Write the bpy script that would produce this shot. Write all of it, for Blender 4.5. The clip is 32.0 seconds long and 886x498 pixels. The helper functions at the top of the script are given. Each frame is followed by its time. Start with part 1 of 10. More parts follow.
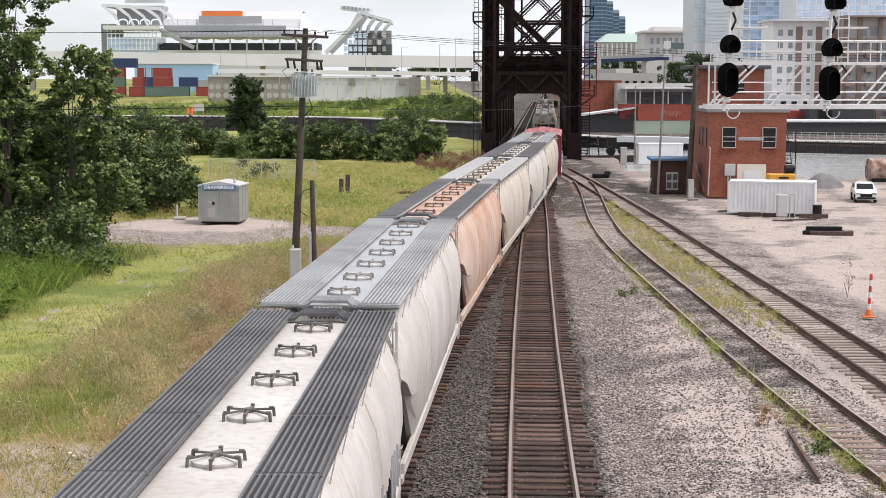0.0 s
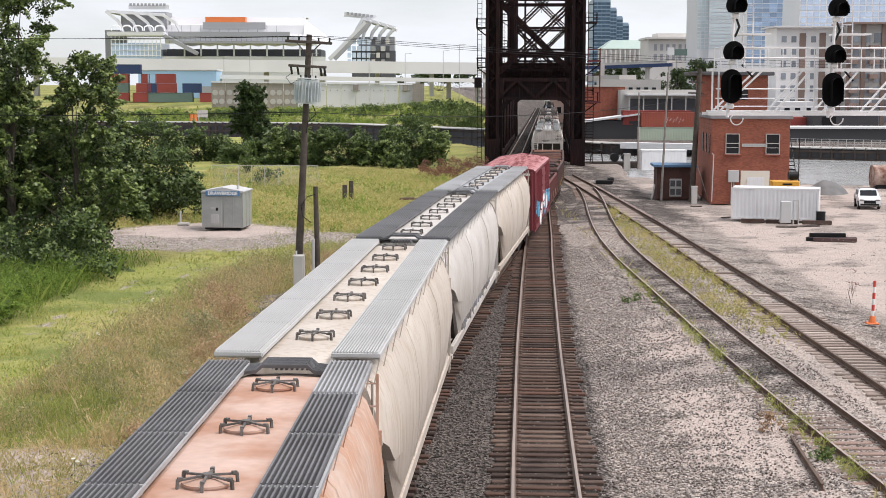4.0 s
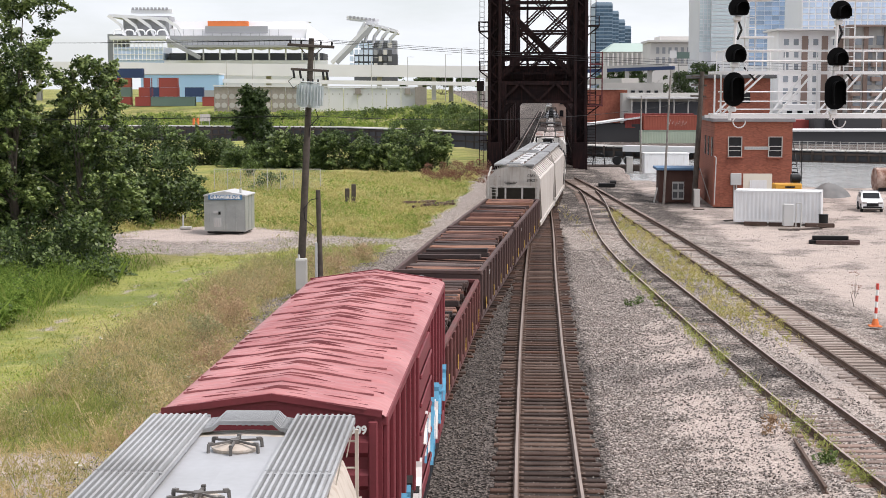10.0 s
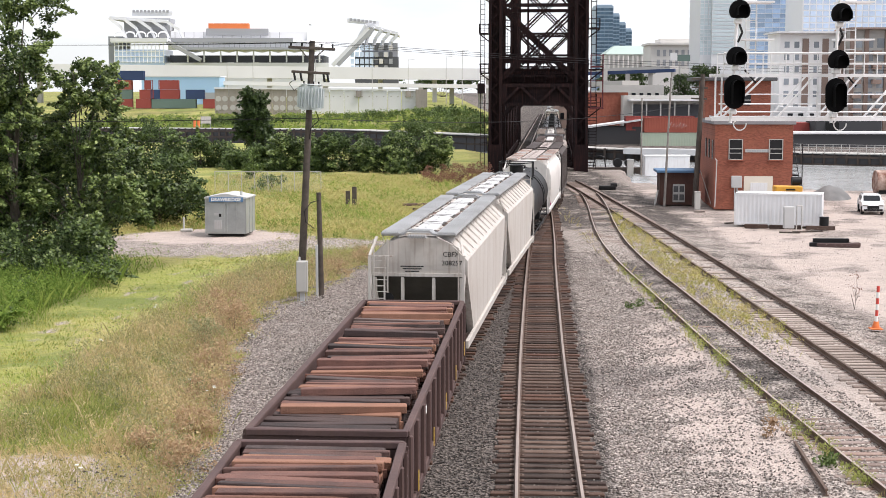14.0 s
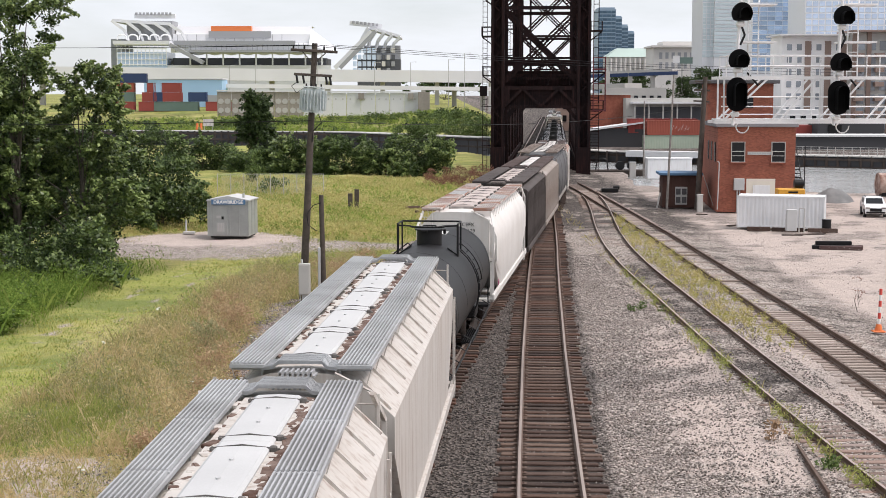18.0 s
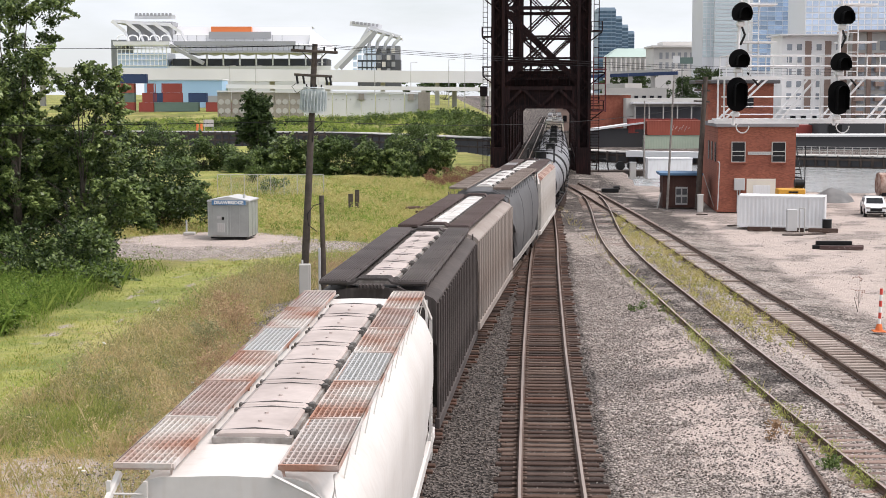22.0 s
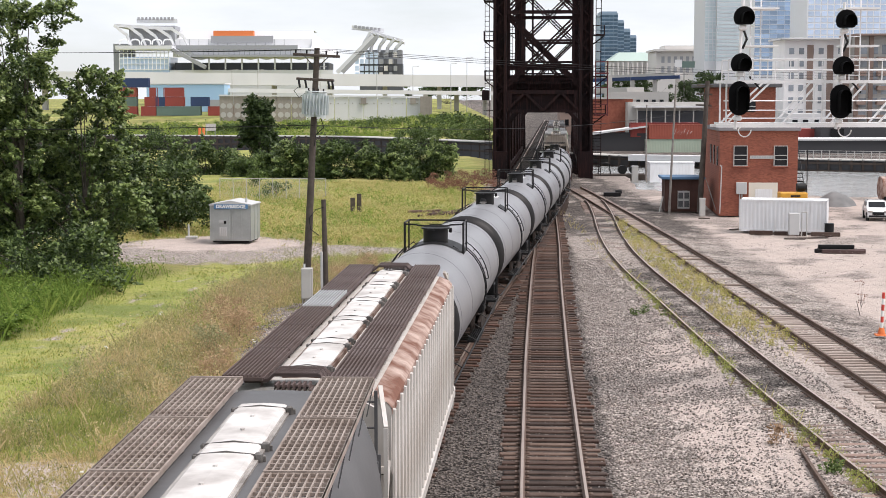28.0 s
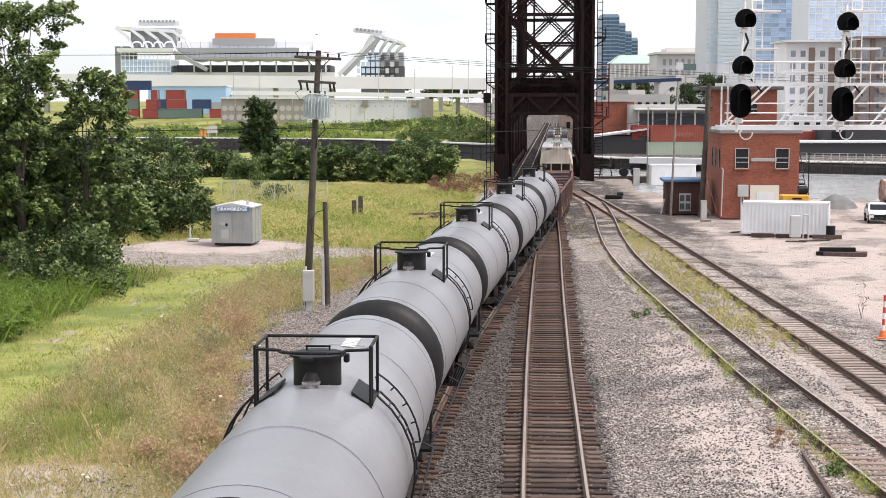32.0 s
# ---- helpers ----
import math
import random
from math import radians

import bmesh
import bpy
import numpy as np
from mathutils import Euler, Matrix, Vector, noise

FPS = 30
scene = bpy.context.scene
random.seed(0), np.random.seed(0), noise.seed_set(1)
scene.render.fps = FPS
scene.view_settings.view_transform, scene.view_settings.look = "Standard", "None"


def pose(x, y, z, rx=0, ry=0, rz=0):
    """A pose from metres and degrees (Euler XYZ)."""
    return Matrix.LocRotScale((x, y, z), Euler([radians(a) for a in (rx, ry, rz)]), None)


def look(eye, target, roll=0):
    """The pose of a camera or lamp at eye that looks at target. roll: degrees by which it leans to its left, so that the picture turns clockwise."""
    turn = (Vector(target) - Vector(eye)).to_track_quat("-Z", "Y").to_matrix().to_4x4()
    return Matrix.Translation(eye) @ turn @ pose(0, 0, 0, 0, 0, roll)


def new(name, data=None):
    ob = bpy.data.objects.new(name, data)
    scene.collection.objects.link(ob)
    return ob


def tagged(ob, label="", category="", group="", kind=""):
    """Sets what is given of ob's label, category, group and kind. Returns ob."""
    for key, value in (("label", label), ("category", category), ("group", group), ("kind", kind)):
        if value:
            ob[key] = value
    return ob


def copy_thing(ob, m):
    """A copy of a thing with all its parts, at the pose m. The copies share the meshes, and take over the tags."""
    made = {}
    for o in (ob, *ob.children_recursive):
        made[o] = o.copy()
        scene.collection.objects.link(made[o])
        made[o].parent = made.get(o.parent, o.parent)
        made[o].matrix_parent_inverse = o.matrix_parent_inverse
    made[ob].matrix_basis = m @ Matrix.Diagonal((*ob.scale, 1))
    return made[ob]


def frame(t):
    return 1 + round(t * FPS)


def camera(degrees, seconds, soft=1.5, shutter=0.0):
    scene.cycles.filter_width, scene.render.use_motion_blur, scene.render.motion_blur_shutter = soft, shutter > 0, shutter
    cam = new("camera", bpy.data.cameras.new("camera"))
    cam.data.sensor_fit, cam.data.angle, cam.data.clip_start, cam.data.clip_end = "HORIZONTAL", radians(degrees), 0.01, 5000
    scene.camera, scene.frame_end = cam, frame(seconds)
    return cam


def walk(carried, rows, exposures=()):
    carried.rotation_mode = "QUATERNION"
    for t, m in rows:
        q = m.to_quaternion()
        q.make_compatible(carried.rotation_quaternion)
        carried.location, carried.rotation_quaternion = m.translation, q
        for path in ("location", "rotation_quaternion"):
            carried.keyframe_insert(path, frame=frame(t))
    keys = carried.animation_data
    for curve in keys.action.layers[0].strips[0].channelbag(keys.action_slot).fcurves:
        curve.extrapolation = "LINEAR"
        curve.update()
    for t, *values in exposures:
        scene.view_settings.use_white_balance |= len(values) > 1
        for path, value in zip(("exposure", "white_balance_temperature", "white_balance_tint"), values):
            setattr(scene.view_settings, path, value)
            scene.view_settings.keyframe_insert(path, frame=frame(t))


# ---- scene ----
# Camera: it stands on an overpass, 9.17 m above the rails, and drifts slowly in pan, tilt and lean.
cam = camera(31.94, 32.0, soft=0.15)
# seconds, pan to the left, tilt down, lean to the left (degrees)
TURNS = [
    (0.0, -0.254, 6.296, 0.065),
    (0.5, -0.240, 6.272, 0.097),
    (1.0, -0.216, 6.250, 0.096),
    (1.5, -0.199, 6.223, 0.071),
    (2.0, -0.170, 6.194, 0.033),
    (2.5, -0.159, 6.160, 0.033),
    (3.0, -0.152, 6.123, 0.086),
    (3.5, -0.138, 6.088, 0.107),
    (5.5, -0.100, 6.026, 0.083),
    (6.0, -0.110, 5.998, 0.075),
    (6.5, -0.121, 5.975, 0.039),
    (7.0, -0.119, 5.967, 0.055),
    (7.5, -0.103, 5.971, 0.029),
    (8.0, -0.088, 5.970, 0.022),
    (8.5, -0.070, 5.960, 0.031),
    (9.0, -0.063, 5.944, 0.010),
    (9.5, -0.057, 5.939, -0.001),
    (10.0, -0.032, 5.939, -0.003),
    (10.5, -0.006, 5.933, -0.002),
    (11.0, -0.004, 5.908, 0.002),
    (11.5, -0.018, 5.883, 0.020),
    (12.0, -0.025, 5.875, 0.050),
    (12.5, -0.020, 5.872, 0.062),
    (13.0, -0.005, 5.874, 0.024),
    (13.5, -0.003, 5.868, 0.031),
    (14.0, -0.009, 5.850, 0.024),
    (14.5, -0.005, 5.841, 0.032),
    (16.5, 0.034, 5.780, -0.002),
    (17.0, 0.052, 5.776, 0.043),
    (17.5, 0.065, 5.765, 0.049),
    (18.0, 0.080, 5.755, 0.022),
    (18.5, 0.069, 5.749, 0.026),
    (19.0, 0.064, 5.737, 0.055),
    (19.5, 0.065, 5.730, 0.042),
    (20.0, 0.074, 5.728, 0.011),
    (20.5, 0.091, 5.738, -0.044),
    (21.0, 0.096, 5.750, -0.072),
    (21.5, 0.086, 5.747, -0.040),
    (22.0, 0.094, 5.743, -0.043),
    (22.5, 0.102, 5.738, -0.072),
    (23.0, 0.111, 5.730, -0.094),
    (23.5, 0.118, 5.717, -0.086),
    (24.0, 0.124, 5.695, -0.064),
    (24.5, 0.126, 5.680, -0.029),
    (25.0, 0.128, 5.657, -0.020),
    (25.5, 0.130, 5.650, -0.022),
    (27.5, 0.163, 5.613, -0.028),
    (28.0, 0.171, 5.597, -0.060),
    (28.5, 0.180, 5.591, -0.037),
    (29.0, 0.183, 5.584, -0.035),
    (29.5, 0.193, 5.568, -0.059),
    (30.0, 0.204, 5.556, -0.043),
    (30.5, 0.201, 5.541, -0.051),
    (31.0, 0.204, 5.529, -0.035),
    (31.5, 0.218, 5.521, -0.025),
    (32.0, 0.223, 5.505, -0.047),
]
walk(cam, [(t, pose(0, 0, 9.17, 90 - tilt, 0, pan) @ pose(0, 0, 0, 0, 0, lean)) for t, pan, tilt, lean in TURNS],
     exposures=[(0.0, 0.30, 6500, 12), (8.0, 0.28, 6500, 12), (10.5, 0.36, 6500, 12), (13.0, 0.54, 6500, 12), (14.5, 0.55, 6500, 12), (17.5, 0.26, 6500, 12), (20.5, 0.36, 6500, 12), (23.0, 0.32, 6500, 12), (25.0, 0.38, 6500, 12), (28.0, 0.38, 6500, 12), (30.0, 0.40, 6500, 12), (31.0, 0.50, 6500, 12), (32.0, 0.55, 6500, 12)])

# ---- light: a bright overcast sky with thin cloud ----
world = bpy.data.worlds.new("overcast_sky")
scene.world = world
world.use_nodes = True
wn, wl = world.node_tree.nodes, world.node_tree.links
wn.clear()
w_out = wn.new("ShaderNodeOutputWorld")
w_bg = wn.new("ShaderNodeBackground")
w_sky = wn.new("ShaderNodeTexSky")
w_sky.sky_type = "NISHITA"
w_sky.sun_disc = False
w_sky.sun_elevation = radians(60)
w_sky.sun_rotation = radians(109)
w_sky.air_density, w_sky.dust_density, w_sky.ozone_density = 1.0, 1.0, 1.0
w_geo = wn.new("ShaderNodeTexCoord")
w_map = wn.new("ShaderNodeMapping")
w_map.inputs["Scale"].default_value = (1.6, 1.6, 7.0)
w_noise = wn.new("ShaderNodeTexNoise")
w_noise.inputs["Scale"].default_value = 3.2
w_noise.inputs["Detail"].default_value = 6.0
w_noise.inputs["Roughness"].default_value = 0.55
w_ramp = wn.new("ShaderNodeMapRange")
for k, v in (("From Min", 0.34), ("From Max", 0.58), ("To Min", 0.66), ("To Max", 1.0)):
    w_ramp.inputs[k].default_value = v
w_scale = wn.new("ShaderNodeVectorMath")
w_scale.operation = "SCALE"
w_scale.inputs["Scale"].default_value = 0.11
w_mix = wn.new("ShaderNodeMix")
w_mix.data_type = "RGBA"
w_mix.inputs["B"].default_value = (0.91, 0.95, 1.0, 1)
wl.new(w_geo.outputs["Generated"], w_map.inputs["Vector"])
wl.new(w_map.outputs["Vector"], w_noise.inputs["Vector"])
wl.new(w_noise.outputs["Fac"], w_ramp.inputs["Value"])
wl.new(w_sky.outputs["Color"], w_scale.inputs[0])
wl.new(w_ramp.outputs["Result"], w_mix.inputs["Factor"])
wl.new(w_scale.outputs["Vector"], w_mix.inputs["A"])
wl.new(w_mix.outputs["Result"], w_bg.inputs["Color"])
w_bg.inputs["Strength"].default_value = 0.84
wl.new(w_bg.outputs["Background"], w_out.inputs["Surface"])

sun = new("sun", bpy.data.lights.new("sun", "SUN"))
sun.data.energy = 2.85
sun.data.angle = radians(24)
sun.data.color = (1.0, 0.92, 0.875)
sun.matrix_world = look((44, -15, 76), (0, 0, 0))


# ---- materials ----
def material(name, base, rough=0.8, metal=0.0, scale=3.0, amount=0.25, second=None, fine=40.0, bump=0.2,
             bump_scale=None, spread=0.0, streak=0.0, streak_colour=(0.1, 0.06, 0.04), spec=0.4):
    """A surface with blotches at two scales, fine bump, an optional second colour, vertical streaks and change from object to object."""
    m = bpy.data.materials.new(name)
    m.use_nodes = True
    n, l = m.node_tree.nodes, m.node_tree.links
    b = n["Principled BSDF"]
    b.inputs["Roughness"].default_value = rough
    b.inputs["Metallic"].default_value = metal
    b.inputs["Specular IOR Level"].default_value = spec
    tc = n.new("ShaderNodeTexCoord")
    big, small = n.new("ShaderNodeTexNoise"), n.new("ShaderNodeTexNoise")
    big.inputs["Scale"].default_value, big.inputs["Detail"].default_value = scale, 5
    small.inputs["Scale"].default_value, small.inputs["Detail"].default_value = fine, 3
    l.new(tc.outputs["Object"], big.inputs["Vector"])
    l.new(tc.outputs["Object"], small.inputs["Vector"])
    ramp = n.new("ShaderNodeMapRange")
    ramp.inputs["From Min"].default_value, ramp.inputs["From Max"].default_value = 0.38, 0.64
    l.new(big.outputs["Fac"], ramp.inputs["Value"])
    two = n.new("ShaderNodeMix")
    two.data_type = "RGBA"
    dark = second or tuple(c * (1 - amount) for c in base)
    two.inputs["A"].default_value = (*base, 1)
    two.inputs["B"].default_value = (*dark, 1)
    l.new(ramp.outputs["Result"], two.inputs["Factor"])
    last = two.outputs["Result"]
    if streak > 0:
        mp, sn, sr = n.new("ShaderNodeMapping"), n.new("ShaderNodeTexNoise"), n.new("ShaderNodeMapRange")
        mp.inputs["Scale"].default_value = (3.0, 3.0, 0.22)
        sn.inputs["Scale"].default_value, sn.inputs["Detail"].default_value = 2.2, 4
        sr.inputs["From Min"].default_value, sr.inputs["From Max"].default_value = 0.5, 0.72
        sr.inputs["To Max"].default_value = streak
        sm = n.new("ShaderNodeMix")
        sm.data_type = "RGBA"
        sm.inputs["B"].default_value = (*streak_colour, 1)
        l.new(tc.outputs["Object"], mp.inputs["Vector"])
        l.new(mp.outputs["Vector"], sn.inputs["Vector"])
        l.new(sn.outputs["Fac"], sr.inputs["Value"])
        l.new(sr.outputs["Result"], sm.inputs["Factor"])
        l.new(last, sm.inputs["A"])
        last = sm.outputs["Result"]
    hsv = n.new("ShaderNodeHueSaturation")
    val = n.new("ShaderNodeMapRange")
    val.inputs["To Min"].default_value, val.inputs["To Max"].default_value = 1 - amount, 1 + amount * 0.6
    l.new(small.outputs["Fac"], val.inputs["Value"])
    vout = val.outputs["Result"]
    if spread > 0:
        oi = n.new("ShaderNodeObjectInfo")
        r = n.new("ShaderNodeMapRange")
        r.inputs["To Min"].default_value, r.inputs["To Max"].default_value = 1 - spread, 1 + spread
        l.new(oi.outputs["Random"], r.inputs["Value"])
        mu = n.new("ShaderNodeMath")
        mu.operation = "MULTIPLY"
        l.new(vout, mu.inputs[0])
        l.new(r.outputs["Result"], mu.inputs[1])
        vout = mu.outputs["Value"]
    l.new(vout, hsv.inputs["Value"])
    l.new(last, hsv.inputs["Color"])
    l.new(hsv.outputs["Color"], b.inputs["Base Color"])
    if bump > 0:
        bn, bt = n.new("ShaderNodeBump"), n.new("ShaderNodeTexNoise")
        bt.inputs["Scale"].default_value = bump_scale or fine
        bt.inputs["Detail"].default_value = 4
        l.new(tc.outputs["Object"], bt.inputs["Vector"])
        bn.inputs["Strength"].default_value = bump
        bn.inputs["Distance"].default_value = 0.03
        l.new(bt.outputs["Fac"], bn.inputs["Height"])
        l.new(bn.outputs["Normal"], b.inputs["Normal"])
    return m


M_BLACK = material("black_paint", (0.012, 0.012, 0.013), 0.5, amount=0.3, bump=0.05, spec=0.25)
M_STEEL = material("rail_steel", (0.16, 0.11, 0.085), 0.6, 0.4, 1.5, 0.35, (0.12, 0.07, 0.05), 30, 0.15)
M_RAILTOP = material("polished_rail_head", (0.46, 0.37, 0.32), 0.38, 0.5, 0.8, 0.15, bump=0.03)
M_TIE = material("creosoted_wood", (0.08, 0.048, 0.036), 0.9, 0, 4, 0.45, (0.15, 0.105, 0.085), 25, 0.7, spread=0.5)
M_BRIDGE = material("weathered_bridge_steel", (0.0105, 0.0075, 0.0085), 0.8, 0.0, 0.35, 0.3, (0.021, 0.011, 0.0115), 12, 0.2, streak=0.5, streak_colour=(0.06, 0.024, 0.021), spec=0.12)
M_WHITE = material("white_hopper_paint", (0.62, 0.60, 0.575), 0.55, 0, 0.4, 0.12, (0.50, 0.47, 0.435), 7, 0.06, streak=0.5, streak_colour=(0.36, 0.30, 0.25))
M_CLEANWHITE = material("bright_white_hopper_paint", (0.71, 0.69, 0.665), 0.5, 0, 0.4, 0.08, (0.64, 0.615, 0.585), 7, 0.05, streak=0.2, streak_colour=(0.5, 0.42, 0.36))
M_CREAM = material("cream_hopper_paint", (0.60, 0.55, 0.485), 0.55, 0, 0.4, 0.12, (0.50, 0.44, 0.38), 7, 0.06, streak=0.6, streak_colour=(0.34, 0.255, 0.18))
M_TAN = material("faded_orange_paint", (0.46, 0.235, 0.135), 0.65, 0, 0.33, 0.22, (0.58, 0.45, 0.38), 5, 0.1, streak=0.55, streak_colour=(0.60, 0.52, 0.46))
M_TANROOF = material("chalky_orange_roof_paint", (0.55, 0.40, 0.335), 0.7, 0, 0.9, 0.2, (0.42, 0.235, 0.16), 6, 0.1)
M_PALEROOF = material("pale_blue_grey_roof_paint", (0.42, 0.435, 0.46), 0.5, 0, 0.5, 0.1, (0.36, 0.37, 0.385), 9, 0.04)
M_CLAMP = material("dark_hatch_clamp_steel", (0.19, 0.18, 0.17), 0.6, 0.2, 3, 0.3, (0.09, 0.083, 0.077), 25, 0.1)
M_DIRTYLID = material("soiled_white_hatch_paint", (0.68, 0.66, 0.635), 0.6, 0, 1.3, 0.14, (0.40, 0.375, 0.355), 7, 0.08)
M_PINKLID = material("weathered_pinkish_hatch_paint", (0.52, 0.45, 0.42), 0.65, 0, 0.9, 0.14, (0.40, 0.34, 0.315), 9, 0.06)
M_GALV = material("galvanised_steel", (0.45, 0.462, 0.475), 0.5, 0.15, 0.5, 0.2, (0.32, 0.325, 0.33), 20, 0.05, streak=0.0)
M_DECKTIE = material("dark_deck_wood", (0.05, 0.042, 0.038), 0.9, 0, 3, 0.3, (0.03, 0.026, 0.024), 20, 0.4)
M_DARKGALV = material("dark_galvanised_steel", (0.17, 0.172, 0.18), 0.55, 0.15, 0.5, 0.25, (0.115, 0.115, 0.12), 20, 0.05)
M_DEEP = material("shaded_roof_steel", (0.12, 0.12, 0.125), 0.7, 0.1, amount=0.25, bump=0.1)
M_BOARDWHITE = material("white_running_board", (0.51, 0.515, 0.515), 0.6, 0, 0.6, 0.08, bump=0.05)
M_RUSTPALE = material("half_rusted_board", (0.60, 0.56, 0.53), 0.8, 0, 0.9, 0.2, (0.38, 0.2, 0.14), 15, 0.2)
M_RUSTBOARD = material("rusted_running_board", (0.28, 0.12, 0.075), 0.85, 0, 0.35, 0.2, (0.52, 0.48, 0.46), 15, 0.2)
M_TANBOARD = material("tan_grated_board", (0.36, 0.305, 0.27), 0.75, 0.1, 1.5, 0.25, (0.25, 0.2, 0.17), 15, 0.1)
M_UMBERBOARD = material("umber_running_board", (0.088, 0.074, 0.07), 0.7, 0.1, 0.6, 0.3, (0.14, 0.12, 0.115), 15, 0.15)
M_BROWNBOARD = material("brown_running_board", (0.085, 0.058, 0.052), 0.8, 0, 0.6, 0.25, (0.12, 0.09, 0.085), 15, 0.15)
M_BOXRED = material("oxide_red_paint", (0.20, 0.035, 0.045), 0.6, 0, 0.6, 0.2, (0.17, 0.032, 0.04), 14, 0.08, streak=0.25, streak_colour=(0.1, 0.03, 0.03))
M_ROOFRED = material("faded_red_roof_paint", (0.50, 0.215, 0.215), 0.42, 0, 0.5, 0.2, (0.36, 0.125, 0.13), 5, 0.2)
M_FOLD = material("dark_red_fold", (0.13, 0.028, 0.034), 0.8, 0, 1.5, 0.3, (0.2, 0.06, 0.062), 9, 0.1)
M_GONRED = material("weathered_maroon_steel", (0.15, 0.045, 0.045), 0.75, 0, 0.7, 0.25, (0.12, 0.055, 0.05), 14, 0.15, streak=0.3)
M_GONDARK = material("weathered_brown_steel", (0.075, 0.045, 0.043), 0.75, 0, 0.7, 0.25, (0.1, 0.06, 0.055), 14, 0.15, streak=0.3)
M_TANK = material("grey_tank_paint", (0.245, 0.248, 0.262), 0.36, 0, 0.35, 0.1, (0.20, 0.202, 0.215), 9, 0.03, streak=0.3, streak_colour=(0.17, 0.168, 0.17))
M_TANKBLACK = material("dark_tank_paint", (0.0095, 0.0095, 0.0105), 0.5, 0, 0.4, 0.25, (0.017, 0.016, 0.0165), 9, 0.05, streak=0.3, streak_colour=(0.035, 0.032, 0.03), spec=0.22)
M_BROWN = material("dark_brown_car_paint", (0.055, 0.045, 0.042), 0.75, 0, 0.6, 0.3, (0.085, 0.07, 0.065), 12, 0.12, streak=0.4, streak_colour=(0.16, 0.14, 0.13))
M_TANGREY = material("warm_grey_car_paint", (0.34, 0.30, 0.27), 0.7, 0, 0.6, 0.15, (0.28, 0.24, 0.215), 12, 0.1, streak=0.4, streak_colour=(0.2, 0.13, 0.1))
M_GREY = material("slate_grey_car_paint", (0.11, 0.11, 0.113), 0.6, 0, 0.5, 0.15, (0.085, 0.085, 0.088), 12, 0.06)
M_OLIVE = material("end_slope_shade_olive", (0.065, 0.06, 0.05), 0.9, amount=0.2, bump=0.05)
M_RUST = material("bare_rust", (0.17, 0.075, 0.05), 0.9, 0, 1.6, 0.35, (0.47, 0.36, 0.31), 9, 0.25)
M_WHEEL = material("brown_wheel_steel", (0.055, 0.042, 0.036), 0.8, 0.2, 4, 0.3, bump=0.2)
M_LID = material("weathered_hatch_metal", (0.40, 0.375, 0.35), 0.6, 0.2, 3, 0.3, (0.22, 0.2, 0.185), 25, 0.1)
M_BRICK = material("red_brick", (0.29, 0.10, 0.065), 0.88, 0, 1.5, 0.2, (0.24, 0.075, 0.05), 30, 0.25, spread=0.18)
M_MORTAR = material("red_brick_wall", (0.30, 0.10, 0.062), 0.88, 0, 0.7, 0.2, (0.25, 0.08, 0.052), 9, 0.15, streak=0.3, streak_colour=(0.2, 0.07, 0.05))
M_CONC = material("pale_concrete", (0.50, 0.485, 0.46), 0.85, 0, 0.12, 0.1, (0.43, 0.42, 0.40), 3, 0.1)
M_CONCW = material("white_concrete", (0.72, 0.72, 0.73), 0.8, 0, 0.06, 0.08, bump=0.05)
M_POLE = material("weathered_pole_wood", (0.10, 0.082, 0.068), 0.9, 0, 3, 0.3, (0.065, 0.052, 0.045), 30, 0.5)
M_BOXGREY = material("grey_cabinet_paint", (0.48, 0.47, 0.45), 0.6, 0, 1, 0.1, bump=0.04)
M_ALU = material("bare_aluminium_sheet", (0.44, 0.465, 0.46), 0.36, 0.35, 0.8, 0.12, (0.37, 0.39, 0.39), 12, 0.05)
M_SIGNALWHITE = material("white_galvanised_pipe", (0.84, 0.83, 0.83), 0.5, 0.1, 1.0, 0.1, bump=0.05)
M_CONTWHITE = material("white_container_paint", (0.76, 0.77, 0.785), 0.6, 0, 0.5, 0.08, bump=0.04, streak=0.25, streak_colour=(0.4, 0.33, 0.28))
M_TRANSF = material("pale_blue_grey_enamel", (0.56, 0.61, 0.61), 0.5, 0, 1, 0.12, bump=0.04)
M_WATER = material("river_water", (0.40, 0.42, 0.42), 0.16, 0, 0.25, 0.25, (0.52, 0.53, 0.53), fine=0.9, bump=0.9, spec=0.6)
M_GLASS = material("dark_window_glass", (0.012, 0.014, 0.017), 0.15, 0, 1, 0.1, bump=0.0, spec=0.3)
M_DEEPGLASS = material("deep_blue_curtain_glass", (0.30, 0.43, 0.62), 0.2, 0.1, 0.05, 0.15, (0.46, 0.58, 0.74), 0.3, 0.0, spread=0.3)
# Sky reflection and distance haze are put into these two glass colours.
M_SKYGLASS = material("blue_curtain_glass", (0.50, 0.64, 0.87), 0.2, 0.1, 0.05, 0.12, (0.70, 0.79, 0.91), 0.3, 0.0, spread=0.12)
M_PALEGLASS = material("haze_paled_green_glass", (0.64, 0.73, 0.76), 0.2, 0.1, 0.05, 0.12, (0.55, 0.64, 0.68), 0.3, 0.0, spread=0.07)
M_DUSTY = material("dusty_white_paint", (0.53, 0.505, 0.475), 0.6, 0, 0.4, 0.12, (0.50, 0.465, 0.43), 7, 0.06, streak=0.8, streak_colour=(0.33, 0.27, 0.23))
# Both stadium and tower whites are lifted to stand for distance haze.
M_STAD = material("haze_paled_steel", (0.72, 0.73, 0.755), 0.7, 0, 0.02, 0.08, bump=0.0)
M_STADWHITE = material("haze_whitened_paint", (0.88, 0.89, 0.91), 0.7, 0, 0.02, 0.05, bump=0.0)
